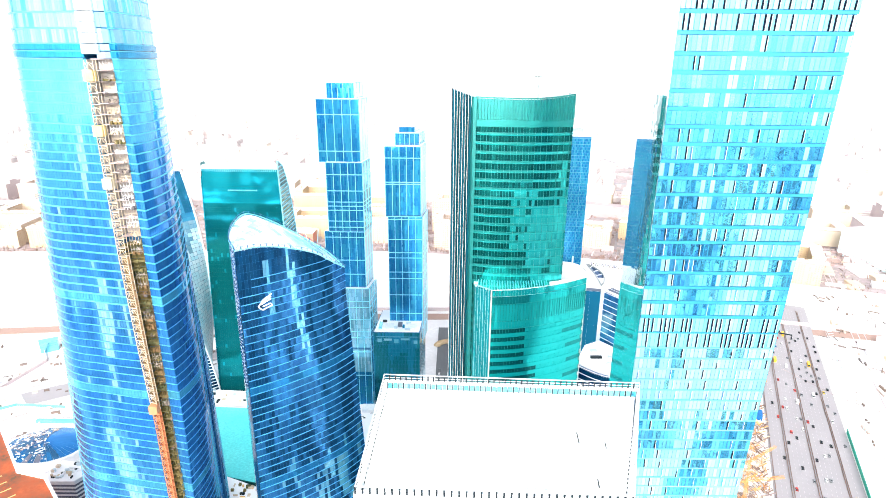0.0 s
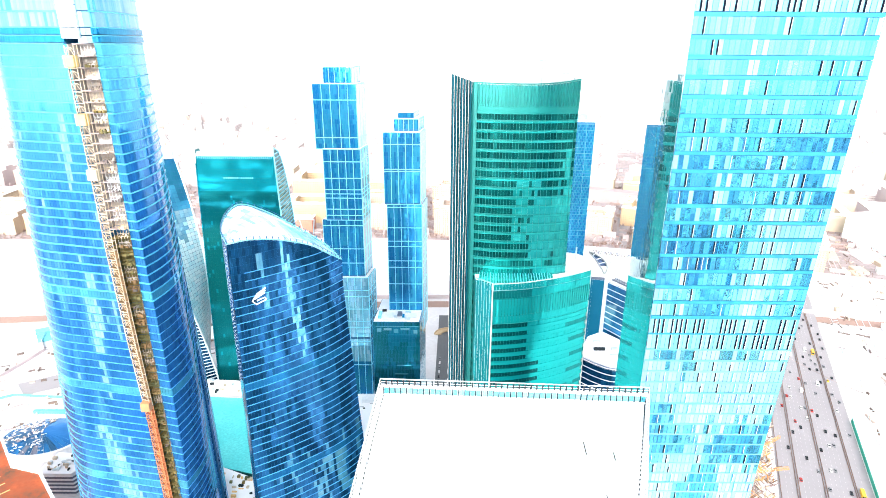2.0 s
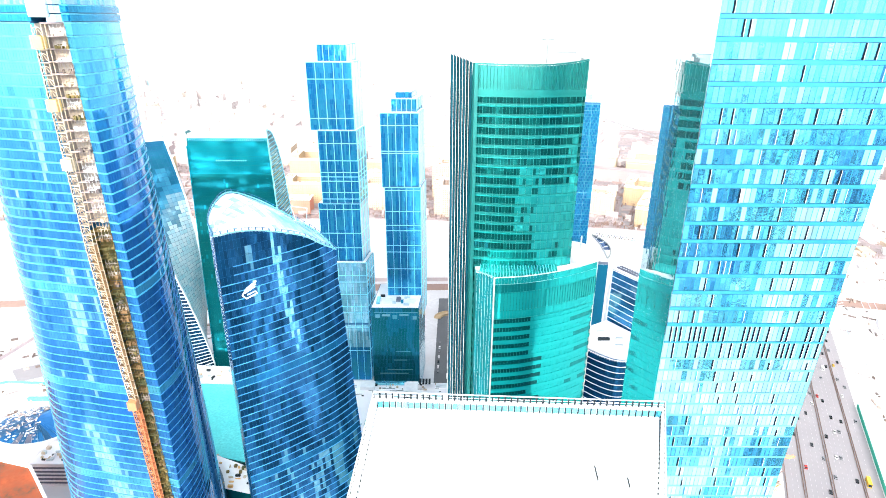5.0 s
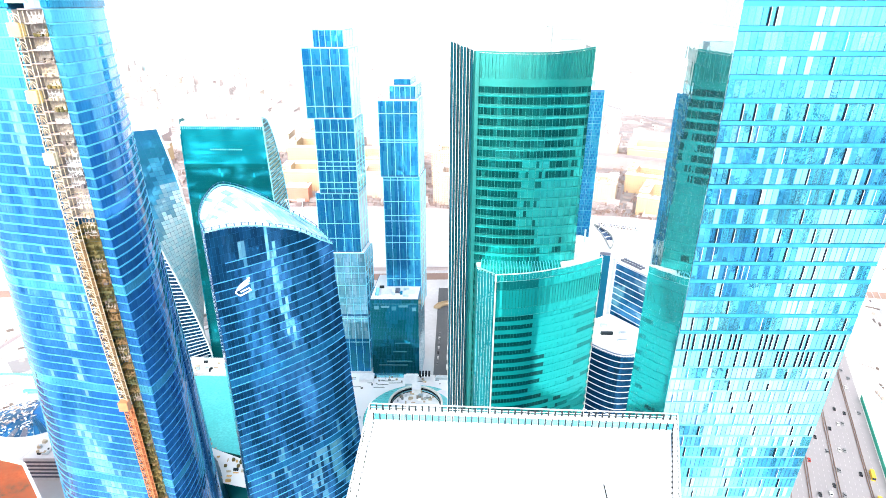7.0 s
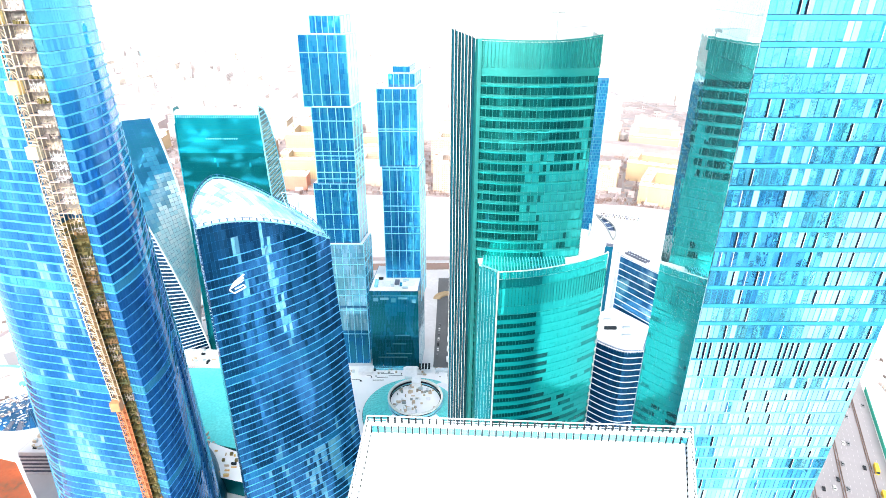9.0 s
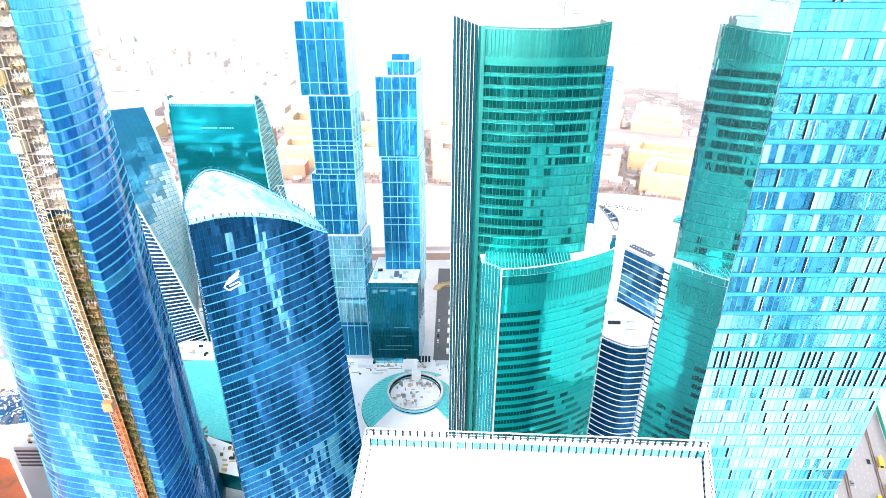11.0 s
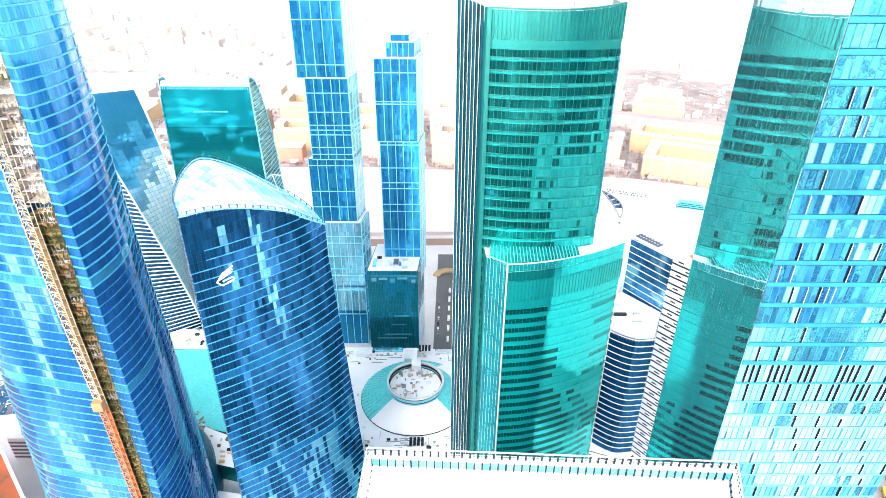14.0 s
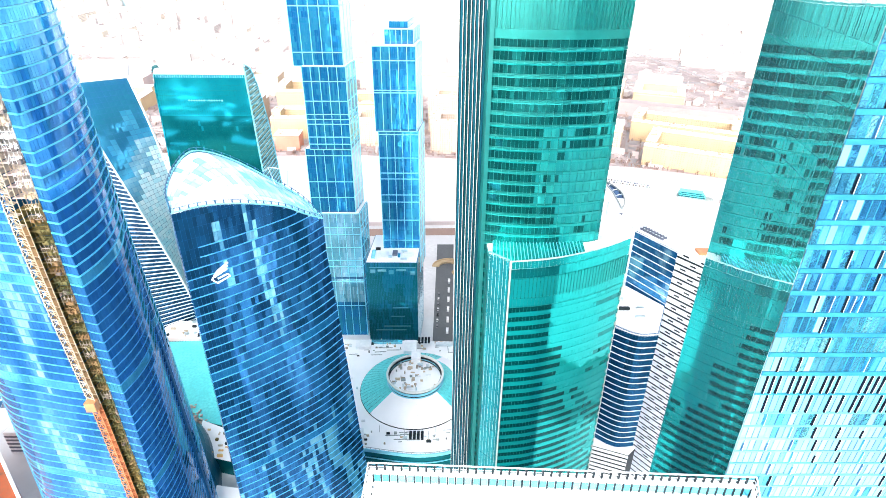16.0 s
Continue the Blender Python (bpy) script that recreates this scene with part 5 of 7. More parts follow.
# ---- slim far tower and stepped tower ----
def slab_tower():
    t = thing("slab_tower", "slim distant blue tower with gridded windows", "tower")
    ring = [(50, 443), (112.2, 437.5), (118, 462), (54, 466)]
    shell(ring, [0, 267.5], M["core_blue"], t)
    lv = [0.0] + floors(3, 266, 2.15)
    for k in (0, 1):
        ln = smooth_line([ring[k], ring[k + 1]], 1.1)
        pale = {(i, j) for i in range(len(ln)) for j in range(len(lv)) if (i * 7 + j * 3) % 5 <= 1 or noise.noise((i * 0.3, lv[j] * 0.05, 2)) > 0.25}
        glazing(ln, lv, M["g_cc_deep"], t, gap=(0.16, 0.3), pick=lambda i, j: (i, j) not in pale)
        glazing(ln, lv, M["g_cc"], t, gap=(0.16, 0.3), pick=lambda i, j: (i, j) in pale)
        for z in lv[1::2]:
            band(ln[[0, -1]], z - 0.12, z + 0.14, 0.25, M["g_cc_mid"], t)
        fins(smooth_line([ring[k], ring[k + 1]], 5.7), 0, 267, 0.22, 0.3, M["g_cc_mid"], t)
    roof_slab(ring, 267.5, M["snow_roof"], t)
    s = Soup()
    s.box(99, 446, 268, 108, 455, 272)
    s.part("plant_room", M["b_cc"], t)


slab_tower()


def white_band_face(line, z0, z1, fh, parent, glass_mat, h=0.5, out=0.5):
    lv = floors(z0, z1, fh)
    glazing(line, [z0] + lv if lv[0] - z0 > 0.5 else lv, glass_mat, parent)
    for z in lv:
        band(line[[0, len(line) // 2, -1]] if len(line) > 2 else line, z - h / 2, z + h / 2, out, M["white"], parent)


def stepped_tower():
    t = thing("stepped_tower", "stepped dark blue tower with white floor bands", "tower")
    ring = [(108, 356), (124, 330), (136, 314), (168, 335), (140, 380)]
    shell(ring, [0, 176.2], M["core_blue"], t)
    white_band_face(smooth_line([(108, 356), (124, 330)], 1.6), 0, 175.6, 4.1, t, M["g_step"], h=0.32, out=0.4)
    flank = smooth_line([(124, 330), (136, 314)], 1.6)
    white_band_face(flank, 0, 175.6, 4.1, t, M["dark"], h=2.9, out=0.35)
    nf = normals(flank)
    for j, z in enumerate(floors(0, 175.6, 4.1)):
        if z > 30:
            for k in (2 + 3 * (j % 2), 8 + 2 * (j % 2)):
                p, q = flank[k] + nf[k] * 0.36, flank[k + 2] + nf[k + 2] * 0.36
                s = Soup()
                s.bar((*p, z), (*q, z), 0.12, 0.9)
                s.part("slit_window", M["dark"], t)
    side = smooth_line([(140, 380), (108, 356)], 2)
    glazing(side, [0, 40, 80, 120, 175.6], M["g_evo"], t)
    s = Soup()
    s.prism([(107, 356.5), (108.4, 354.2), (109.8, 355), (108.6, 357.2)], 0, 178.1)
    s.part("corner_post", M["white"], t)
    roof_slab(ring, 176.2, M["snow_roof"], t, thick=0.5)
    band(smooth_line(ring[:3], 3), 176.2, 177.7, 0.2, M["white"], t, name="parapet", back=-0.4)
    for k in range(16):
        a, c = 3.0 + k % 8 * 2.0, 2.6 + k // 8 * 2.5
        x, y = 108 + 0.525 * a + 0.852 * c, 356 - 0.852 * a + 0.525 * c
        s = Soup()
        s.bar((x, y, 177.3), (x + 0.79, y - 1.28, 177.3), 1.5, 1.4)
        unit = s.part("roof_unit", M["slate"], t)
        s = Soup()
        s.bar((x + 0.1, y - 0.15, 178.1), (x + 0.5, y - 0.8, 178.1), 0.7, 0.2)
        s.part("unit_lid", M["steel"], unit)
    s = Soup()
    s.box(133, 325, 176.6, 150, 331, 178)
    s.part("roof_canopy", M["scaff_red"], t, "orange-red roof canopy")
    # lower wing with a bowed front
    w = thing("stepped_wing", "dark bowed wing with white floor bands and a snowy terrace", "tower")
    front = smooth_line([(84.5, 321), (93, 311.5), (102, 305.5), (112.5, 306)], 1.5)
    ring = close_ring(front, [(124, 330), (108, 352), (96, 345)])
    shell(ring, [0, 60, 141], M["core_blue"], w)
    lv = floors(0, 140.5, 4.1)
    glazing(front, lv, M["g_st"], w)
    for z in lv[1:]:
        band(front, z - 0.16, z + 0.16, 0.45, M["white"], w)
    roof_slab(ring, 141, M["snow_roof"], w, thick=0.4)
    fins(front, 139.5, 142.6, 0.3, 0.3, M["steel"], w, name="rail_post")
    for x, y, l in ((96, 326, 7), (104, 318, 5), (98, 335, 4), (107, 326, 4)):
        s = Soup()
        s.box(x, y, 141.4, x + l, y + 1.6, 143)
        s.part("roof_unit", M["dark" if l > 5 else "steel"], w)
    # lowest step
    b = thing("low_annex", "low white-banded base of the stepped tower", "building")
    ring = [(82, 309), (108, 299), (114, 305), (88, 318)]
    shell(ring, [0, 58], M["dark"], b)
    ln = smooth_line(ring[:2], 2)
    for z in floors(4, 57, 3.2):
        band(ln, z - 0.9, z + 0.9, 0.3, M["white"], b)
    roof_slab(ring, 58, M["snow_roof"], b)


stepped_tower()


def blue_hall():
    t = thing("blue_hall", "long hall with a plain blue glass face and a snowy roof", "building")
    ring = [(85, 494), (145.3, 482), (188, 474), (194, 556), (149, 568), (92, 576)]
    shell(ring, [0, 40, 80, 125.6], M["white"], t)
    face = smooth_line(ring[:2], 9.5)
    glazing(face, [0, 30, 60, 90, 123.6], M["g_hall"], t, gap=(0.06, 0.06), tilt=0.002)
    band(face[[0, -1]], 123.8, 126.4, 0.25, M["slate"], t, name="cornice")
    roof_slab(ring, 125.6, M["snow_roof"], t, inset=0.2)
    # bowed rooflight along the roof edge
    bow = [(146.5 + 8.5 * math.sin(math.pi * k / 16) ** 0.8, 489 + 58 * k / 16) for k in range(17)]
    chord = [(146.2 + 1.6 * math.sin(math.pi * k / 16), 489 + 58 * k / 16) for k in range(17)]
    s, g = Soup(), Soup()
    for k in range(16):
        s.bar((*bow[k], 127.2), (*bow[k + 1], 127.2), 0.7, 1.6)
        s.bar((*chord[k], 127.2), (*chord[k + 1], 127.2), 0.5, 1.2)
        if k > 5:
            g.add([(*chord[k], 126.3), (*bow[k], 126.3), (*bow[k + 1], 126.3), (*chord[k + 1], 126.3), (*chord[k], 126.7), (*bow[k], 126.7), (*bow[k + 1], 126.7), (*chord[k + 1], 126.7)], BOX)
    light = g.part("rooflight", M["glass_navy"], t, "bowed dark rooflight", kind="stuff")
    s.part("rooflight_rim", M["ring"], light, "grey bowed rim", kind="stuff")
    for k in (7, 10, 13):
        s = Soup()
        s.bar((*chord[k], 127.2), (*bow[k + 1], 127.2), 0.5, 0.6)
        s.part("rooflight_bar", M["white"], light)
    rng = random.Random(77)
    for k in range(26):
        x = 152 + k % 13 * 2.6 + rng.uniform(-0.5, 0.5)
        y = 552 - (x - 152) * 0.42 - k // 13 * 5.5
        s = Soup()
        s.box(x - 0.5, y - 0.8, 126.2, x + rng.uniform(0.3, 0.9), y + 0.6, 127.3)
        s.part("roof_unit", M[rng.choice(("slate", "earth", "ring"))], t)
    for k in range(8):
        x, y = rng.uniform(154, 182), rng.uniform(490, 535)
        s = Soup()
        s.box(x - 0.7, y - 0.6, 126.2, x + 0.7, y + 0.8, 127.0)
        s.part("roof_unit", M["steel"], t)


blue_hall()


# ---- mall roof with the drum ----
def mall():
    t = thing("mall", "low mall with a snowy roof and a round glass drum", "mall")
    edge = smooth_line([(-72, 334), (-50, 331), (-14, 326), (12, 331), (40, 345)], 3)
    ring = close_ring(edge, [(40, 441), (-95, 445), (-95, 360)])
    shell(ring, [0, 28], M["g_teal_deep"], t, inset=0.3)
    band(edge, 26.5, 29, 0.6, M["b_cc"], t, name="cornice")
    for z in (8, 15, 21):
        band(edge, z - 0.4, z + 0.4, 0.3, M["b_cc"], t)
    s = Soup()
    s.prism([(x, y) for x, y in ring], 28, 28.6)
    s.part("snow_cover", M["snow_roof"], t)
    cx, cy, n = -18.5, 387.0, 72
    def circle(r, z, k):
        a = 2 * math.pi * k / n
        return (cx + r * math.cos(a), cy + r * math.sin(a), z)
    # shallow glass skirt round the drum, partly under snow
    rng = random.Random(12)
    for k in range(n):
        for r0, r1, z0, z1 in ((40, 30, 29.2, 33.5), (30, 20.5, 33.5, 37.5)):
            a = k / n * 360
            snowy = 215 < a < 320 or (a < 60 and r0 > 35)
            e = 0.004 if snowy else 0.06
            c = [circle(r0, z0, k + e), circle(r0, z0, k + 1 - e), circle(r1, z1, k + 1 - e), circle(r1, z1, k + e)]
            part("skirt_panel", c + [(x, y, z + 0.2) for x, y, z in c], BOX, M["snow_roof" if snowy else "turq"], t)
    s = Soup()
    s.prism([circle(40.3, 0, k)[:2] for k in range(n)], 28, 29.1)
    s.part("skirt_kerb", M["dark"], t)
    for r, z0, z1, mat in ((20.6, 36, 38.2, "b_cc"), (20.0, 38.2, 39.6, "dark"), (20.6, 39.6, 41.2, "b_cc"), (20.0, 41.2, 42.4, "dark"), (20.7, 42.4, 43.6, "fin")):
        s = Soup()
        for k in range(n):
            a, b, c, d = circle(r, z0, k), circle(r, z0, k + 1), circle(r - 1.4, z0, k + 1), circle(r - 1.4, z0, k)
            s.add([a, b, c, d] + [(x, y, z1) for x, y, _ in (a, b, c, d)], BOX)
        s.part("drum_ring", M[mat], t)
    s = Soup()
    s.prism([circle(19.4, 0, k)[:2] for k in range(n)], 36, 39.2)
    s.part("drum_floor", M["snow_roof"], t)
    for k in range(95):
        r, a = 17.5 * math.sqrt(rng.random()), rng.uniform(0, 2 * math.pi)
        x, y, w, d, h = cx + r * math.cos(a), cy + r * math.sin(a), rng.uniform(0.5, 3.6), rng.uniform(0.4, 2.0), rng.uniform(0.4, 2.6)
        if x > cx + 3 and y < cy + 8 and rng.random() < 0.8:
            continue
        s = Soup()
        s.box(x - w / 2, y - d / 2, 39.2, x + w / 2, y + d / 2, 39.2 + h)
        s.part("rooftop_unit", M[rng.choice(("steel", "landing", "ring", "white", "scaff", "cream"))], t)
    s = Soup()
    s.box(cx - 3.5, cy + 15, 39, cx + 3.5, cy + 24, 43.8)
    s.part("bridge_box", M["white"], t)
    # roof clutter
    spots = [(-24, 405 + 26, 10, 14, 4.5, "white"), (-62, 436, 12, 9, 3, "white"), (-44, 440, 26, 3, 2.2, "g_rt_pale"), (8, 437, 24, 3, 2.4, "steel"), (-60, 338, 18, 9, 6.5, "white")]
    for x, y, w, d, h, mat in spots:
        s = Soup()
        s.box(x - w / 2, y - d / 2, 28.5, x + w / 2, y + d / 2, 28.6 + h)
        s.part("roof_house", M[mat], t)
    for k in range(90):
        x, y = rng.uniform(-85, 30), rng.choice((rng.uniform(330, 345), rng.uniform(425, 440), rng.uniform(330, 440)))
        if math.hypot(x - cx, y - cy) < 42 or y < 334:
            continue
        w, d, h = rng.uniform(0.4, 3.2), rng.uniform(0.4, 1.4), rng.uniform(0.4, 1.8)
        s = Soup()
        s.box(x - w / 2, y - d / 2, 28.5, x + w / 2, y + d / 2, 28.6 + h)
        s.part("roof_unit", M[rng.choice(("steel", "ring", "scaff", "white", "dark", "landing"))], t)
    s = Soup()
    for p, q in zip(edge[:-1], edge[1:]):
        s.bar((*p, 30.2), (*q, 30.2), 0.25)
        s.bar((*p, 29), (*p, 30.2), 0.25)
    for k in range(70):
        x, y = rng.uniform(-85, 34), rng.choice((rng.uniform(336, 348), rng.uniform(424, 440)))
        if math.hypot(x - cx, y - cy) > 43:
            l, a = rng.uniform(2, 12), rng.choice((0.05, 0.1, 1.6))
            s.bar((x, y, 28.9), (x + l * math.cos(a), y + min(l, 6) * math.sin(a), 28.9), 0.3, 0.5)
    s.part("pipe_runs", M["ring"], t, "grey pipes and rails on the roof", "stuff")
    for gx, gy in ((-18, 434), (-21, 338)):
        for i in range(4):
            for j in range(3):
                s = Soup()
                s.box(gx + i * 2.6, gy + j * 2.4, 28.6 if gy < 400 else 33, gx + i * 2.6 + 1.8, gy + j * 2.4 + 1.7, 30.2 if gy < 400 else 34.4)
                s.part("fan_unit", M["dark"], t)


mall()


# ---- low roofs between the towers ----
def low_building(name, label, ring, h, wall, roof, units=0, seed=1, mats=("steel", "dark", "scaff", "white")):
    t = thing(name, label, "building")
    s = Soup()
    s.prism(ring, 0, h)
    s.part("wall", M[wall], t)
    cx, cy = np.mean(ring, axis=0)
    s = Soup()
    s.prism([(cx + (x - cx) * 0.98, cy + (y - cy) * 0.98) for x, y in ring], h, h + 0.4)
    s.part("roof", M[roof], t)
    rng = random.Random(seed)
    for k in range(units):
        a, b = rng.random(), rng.random()
        x = (1 - a) * ((1 - b) * ring[0][0] + b * ring[3][0]) + a * ((1 - b) * ring[1][0] + b * ring[2][0])
        y = (1 - a) * ((1 - b) * ring[0][1] + b * ring[3][1]) + a * ((1 - b) * ring[1][1] + b * ring[2][1])
        x, y = cx + (x - cx) * 0.88, cy + (y - cy) * 0.88
        w, d, e = rng.uniform(0.6, 4), rng.uniform(0.6, 2.4), rng.uniform(0.5, 2.2)
        s = Soup()
        s.box(x - w / 2, y - d / 2, h + 0.3, x + w / 2, y + d / 2, h + 0.4 + e)
        s.part("roof_unit", M[rng.choice(mats)], t)
    return t


low_building("link_hall", "low hall with a turquoise glass roof between the towers", [(-184, 374), (-100, 352), (-150, 470), (-258, 462)], 11, "core_green", "turq", 0)
low_building("plant_deck", "snowy plant deck with steel frames and ochre boxes", [(-165, 340), (-110, 326), (-122, 350), (-172, 371)], 13, "g_teal_deep", "snow_roof", 34, 3, ("ochre", "scaff", "dark", "amber"))
low_building("plant_deck", "snowy plant deck with small dark machines", [(-248, 466), (-170, 462), (-172, 486), (-240, 490)], 14, "mauve", "snow_roof", 30, 4)
low_building("entrance_hall", "low pale hall at the foot of the navy tower", [(-170, 296), (-90, 280), (-100, 312), (-160, 322)], 8, "core_green", "snow_roof", 6, 5)
s = Soup()
for k in range(700):
    rr = random.Random(k)
    u = rr.random()
    x, y = -240 + 80 * u + rr.uniform(-8, 8), 440 - 98 * u + rr.uniform(-9, 9)
    if not 0.25 < u < 0.6:
        s.box(x, y, 11, x + rr.uniform(0.6, 1.8), y + rr.uniform(0.6, 2.5), rr.uniform(0.5, 2.0) + 11.3)
s.prism([(-252, 436), (-172, 332), (-150, 348), (-228, 450)], 0, 11.2)
tagged(new("site_stores", mesh_of("site_stores", s.v, s.f, M["pink"])), label="pinkish stacks of site stores between the towers", category="stores", kind="stuff")



def lobby():
    t = thing("glass_lobby", "bulging dark glass lobby at the foot of the curved tower", "lobby")
    n, k = 28, 7
    c, s_ = -0.45, 0.89
    def at(i, j, grow=1.0):
        a, e = 2 * math.pi * i / n, math.pi / 2 * j / k
        u, v = 42 * math.cos(a) * math.cos(e) * grow, 15 * math.sin(a) * math.cos(e) * grow
        return (-166 + u * c - v * s_, 338 + u * s_ + v * c, 27 * math.sin(e) * grow)
    for j in range(k):
        for i in range(n):
            q = [at(i + .03, j + .03), at(i + .97, j + .03), at(i + .97, j + .97), at(i + .03, j + .97)]
            part("glass_panel", q, [(0, 1, 2, 3)], M["g_lobby"], t)
    part("frame", [at(i, j, 0.985) for j in range(k + 1) for i in range(n)], [(j * n + i, j * n + (i + 1) % n, (j + 1) * n + (i + 1) % n, (j + 1) * n + i) for j in range(k) for i in range(n)], M["core_blue"], t)


lobby()

# ---- corner by the orange building ----
ORANGE = [(-300, 200), (-198, 247), (-236, 284), (-256, 289), (-297, 331), (-350, 300)]
t = thing("orange_building", "orange-clad building with a white roof edge", "building")
s = Soup()
s.prism(ORANGE, 0, 80)
s.part("wall", M["orange"], t)
s = Soup()
for p, q in zip(ORANGE, ORANGE[1:] + ORANGE[:1]):
    s.bar((*p, 80.7), (*q, 80.7), 1.5, 1.4)
s.part("roof_edge", M["white"], t)
s = Soup()
s.prism([(-262 + (x + 262) * 0.97, 270 + (y - 270) * 0.97) for x, y in ORANGE], 80, 80.5)
s.part("roof", M["orange_roof"], t, "mottled orange roof felt")
for k in range(9):
    s = Soup()
    s.bar((-296 + k * 6.5, 312 - k * 5.2, 80.4), (-322 + k * 6.5, 282 - k * 5.2, 80.4), 0.8, 0.4)
    s.part("roof_seam", M["amber"], t)
GREY = [(-300, 352), (-272, 352), (-262, 372), (-296, 376)]
t = low_building("grey_block", "pale block with window rows and a cluttered snowy roof", GREY, 20, "white", "snow_roof", 34, 7)
for z in (3, 6.4, 9.8, 13.2, 16.6):
    for p, q in zip(GREY[:3], GREY[1:]):
        band(np.array([p, q], float), z - 0.8, z + 0.8, 0.15, M["slate"], t, name="window_strip")


def round_hall():
    t = thing("round_hall", "round hall with a blue segmented roof, partly covered", "hall")
    cx, cy, n = -335.0, 412.0, 40
    s = Soup()
    s.prism([(cx + 34 * math.cos(2 * math.pi * k / n), cy + 26 * math.sin(2 * math.pi * k / n)) for k in range(n)], 0, 7)
    s.part("wall", M["white"], t)
    rng = random.Random(1)
    for k in range(n):
        for r0, r1, z0, z1 in ((1.0, 0.66, 7.2, 9.6), (0.66, 0.33, 9.6, 11), (0.33, 0.03, 11, 11.6)):
            a0, a1 = 2 * math.pi * (k + .04) / n, 2 * math.pi * (k + .96) / n
            c = [(cx + 32 * r * math.cos(a), cy + 24 * r * math.sin(a), z) for r, z, a in ((r0, z0, a0), (r0, z0, a1), (r1, z1, a1), (r1, z1, a0))]
            open_part = math.cos(a0) < 0.15 or math.sin(a0) < -0.8
            mat = rng.choice(("core_blue", "core_blue", "slate", "g_fed_deep")) if open_part else "g_fed"
            part("roof_panel", c + [(x, y, z + 0.25) for x, y, z in c], BOX, M[mat], t)


round_hall()
for mat, label in (("white", "white sheeting strips lying over the unfinished hall roof"), ("pink", "pinkish boards lying over the unfinished hall roof")):
    rr = random.Random(len(label))
    s = Soup()
    for _ in range(90 if mat == "white" else 50):
        r, a, q = 30 * math.sqrt(rr.random()), rr.uniform(1.7, 5.2), rr.uniform(0, 3.1)
        x, y, l = -335 + r * math.cos(a), 412 + 0.75 * r * math.sin(a), rr.uniform(1, 5)
        z = 12.1 - 4.6 * (r / 32) ** 2
        s.bar((x, y, z), (x + l * math.cos(q), y + l * math.sin(q), z), rr.uniform(0.5, 1.4), 0.3)
    tagged(new("roof_sheeting", mesh_of("roof_sheeting", s.v, s.f, M[mat])), label=label, category="sheeting", kind="stuff")
s = Soup()
s.box(-372, 452, 0.2, -300, 455, 3.2)
tagged(new("site_fence", mesh_of("site_fence", s.v, s.f, M["turq"])), label="turquoise site fence standing in the snow", category="fence")
low_building("quay_shed", "long pale shed with a cyan end beside the quay", [(-520, 560), (-455, 600), (-448, 590), (-512, 548)], 9, "white", "snow_roof", 8, 9)
low_building("quay_shed", "short cyan-walled shed beside the quay", [(-462, 592), (-446, 602), (-440, 592), (-455, 583)], 12, "g_rt_pale", "turq", 0)


for line, h, mat, label in (([(-446, 508), (-436, 565), (-452, 585)], 3.5, "mauve", "grey boundary wall of the quay yard"), ([(-520, 470), (-446, 508), (-380, 560), (-300, 640)], 2.2, "mauve", "low grey wall along the yard road"), ([(-470, 440), (-410, 480), (-361, 477)], 2.5, "turq", "turquoise hoarding round the building site")):
    s = Soup()
    for p, q in zip(line, line[1:]):
        s.bar((*p, h / 2), (*q, h / 2), 0.5, h)
    tagged(new("yard_wall", mesh_of("yard_wall", s.v, s.f, M[mat])), label=label, category="wall")
rng = random.Random(55)
for mat, n, label in (("earth", 110, "small dark site stores and machines on trodden snow"), ("pink", 90, "small pinkish site stores on trodden snow"), ("white", 60, "small white site cabins on trodden snow")):
    s = Soup()
    for k in range(n):
        x, y = rng.uniform(-520, -230), rng.uniform(385, 640)
        if math.hypot(x + 335, y - 412) < 40 or y > 0.45 * (x + 520) + 590 or (x > -265 and y > 440):
            continue
        w, d, h, a = rng.uniform(0.8, 7), rng.uniform(0.5, 2.5), rng.uniform(0.5, 3.0), rng.choice((0.4, 0.5, 1.9))
        s.bar((x, y, h / 2), (x + w * math.cos(a), y + w * math.sin(a), h / 2), d, h)
    tagged(new("site_stores", mesh_of("site_stores", s.v, s.f, M[mat])), label=label, category="stores", kind="stuff")


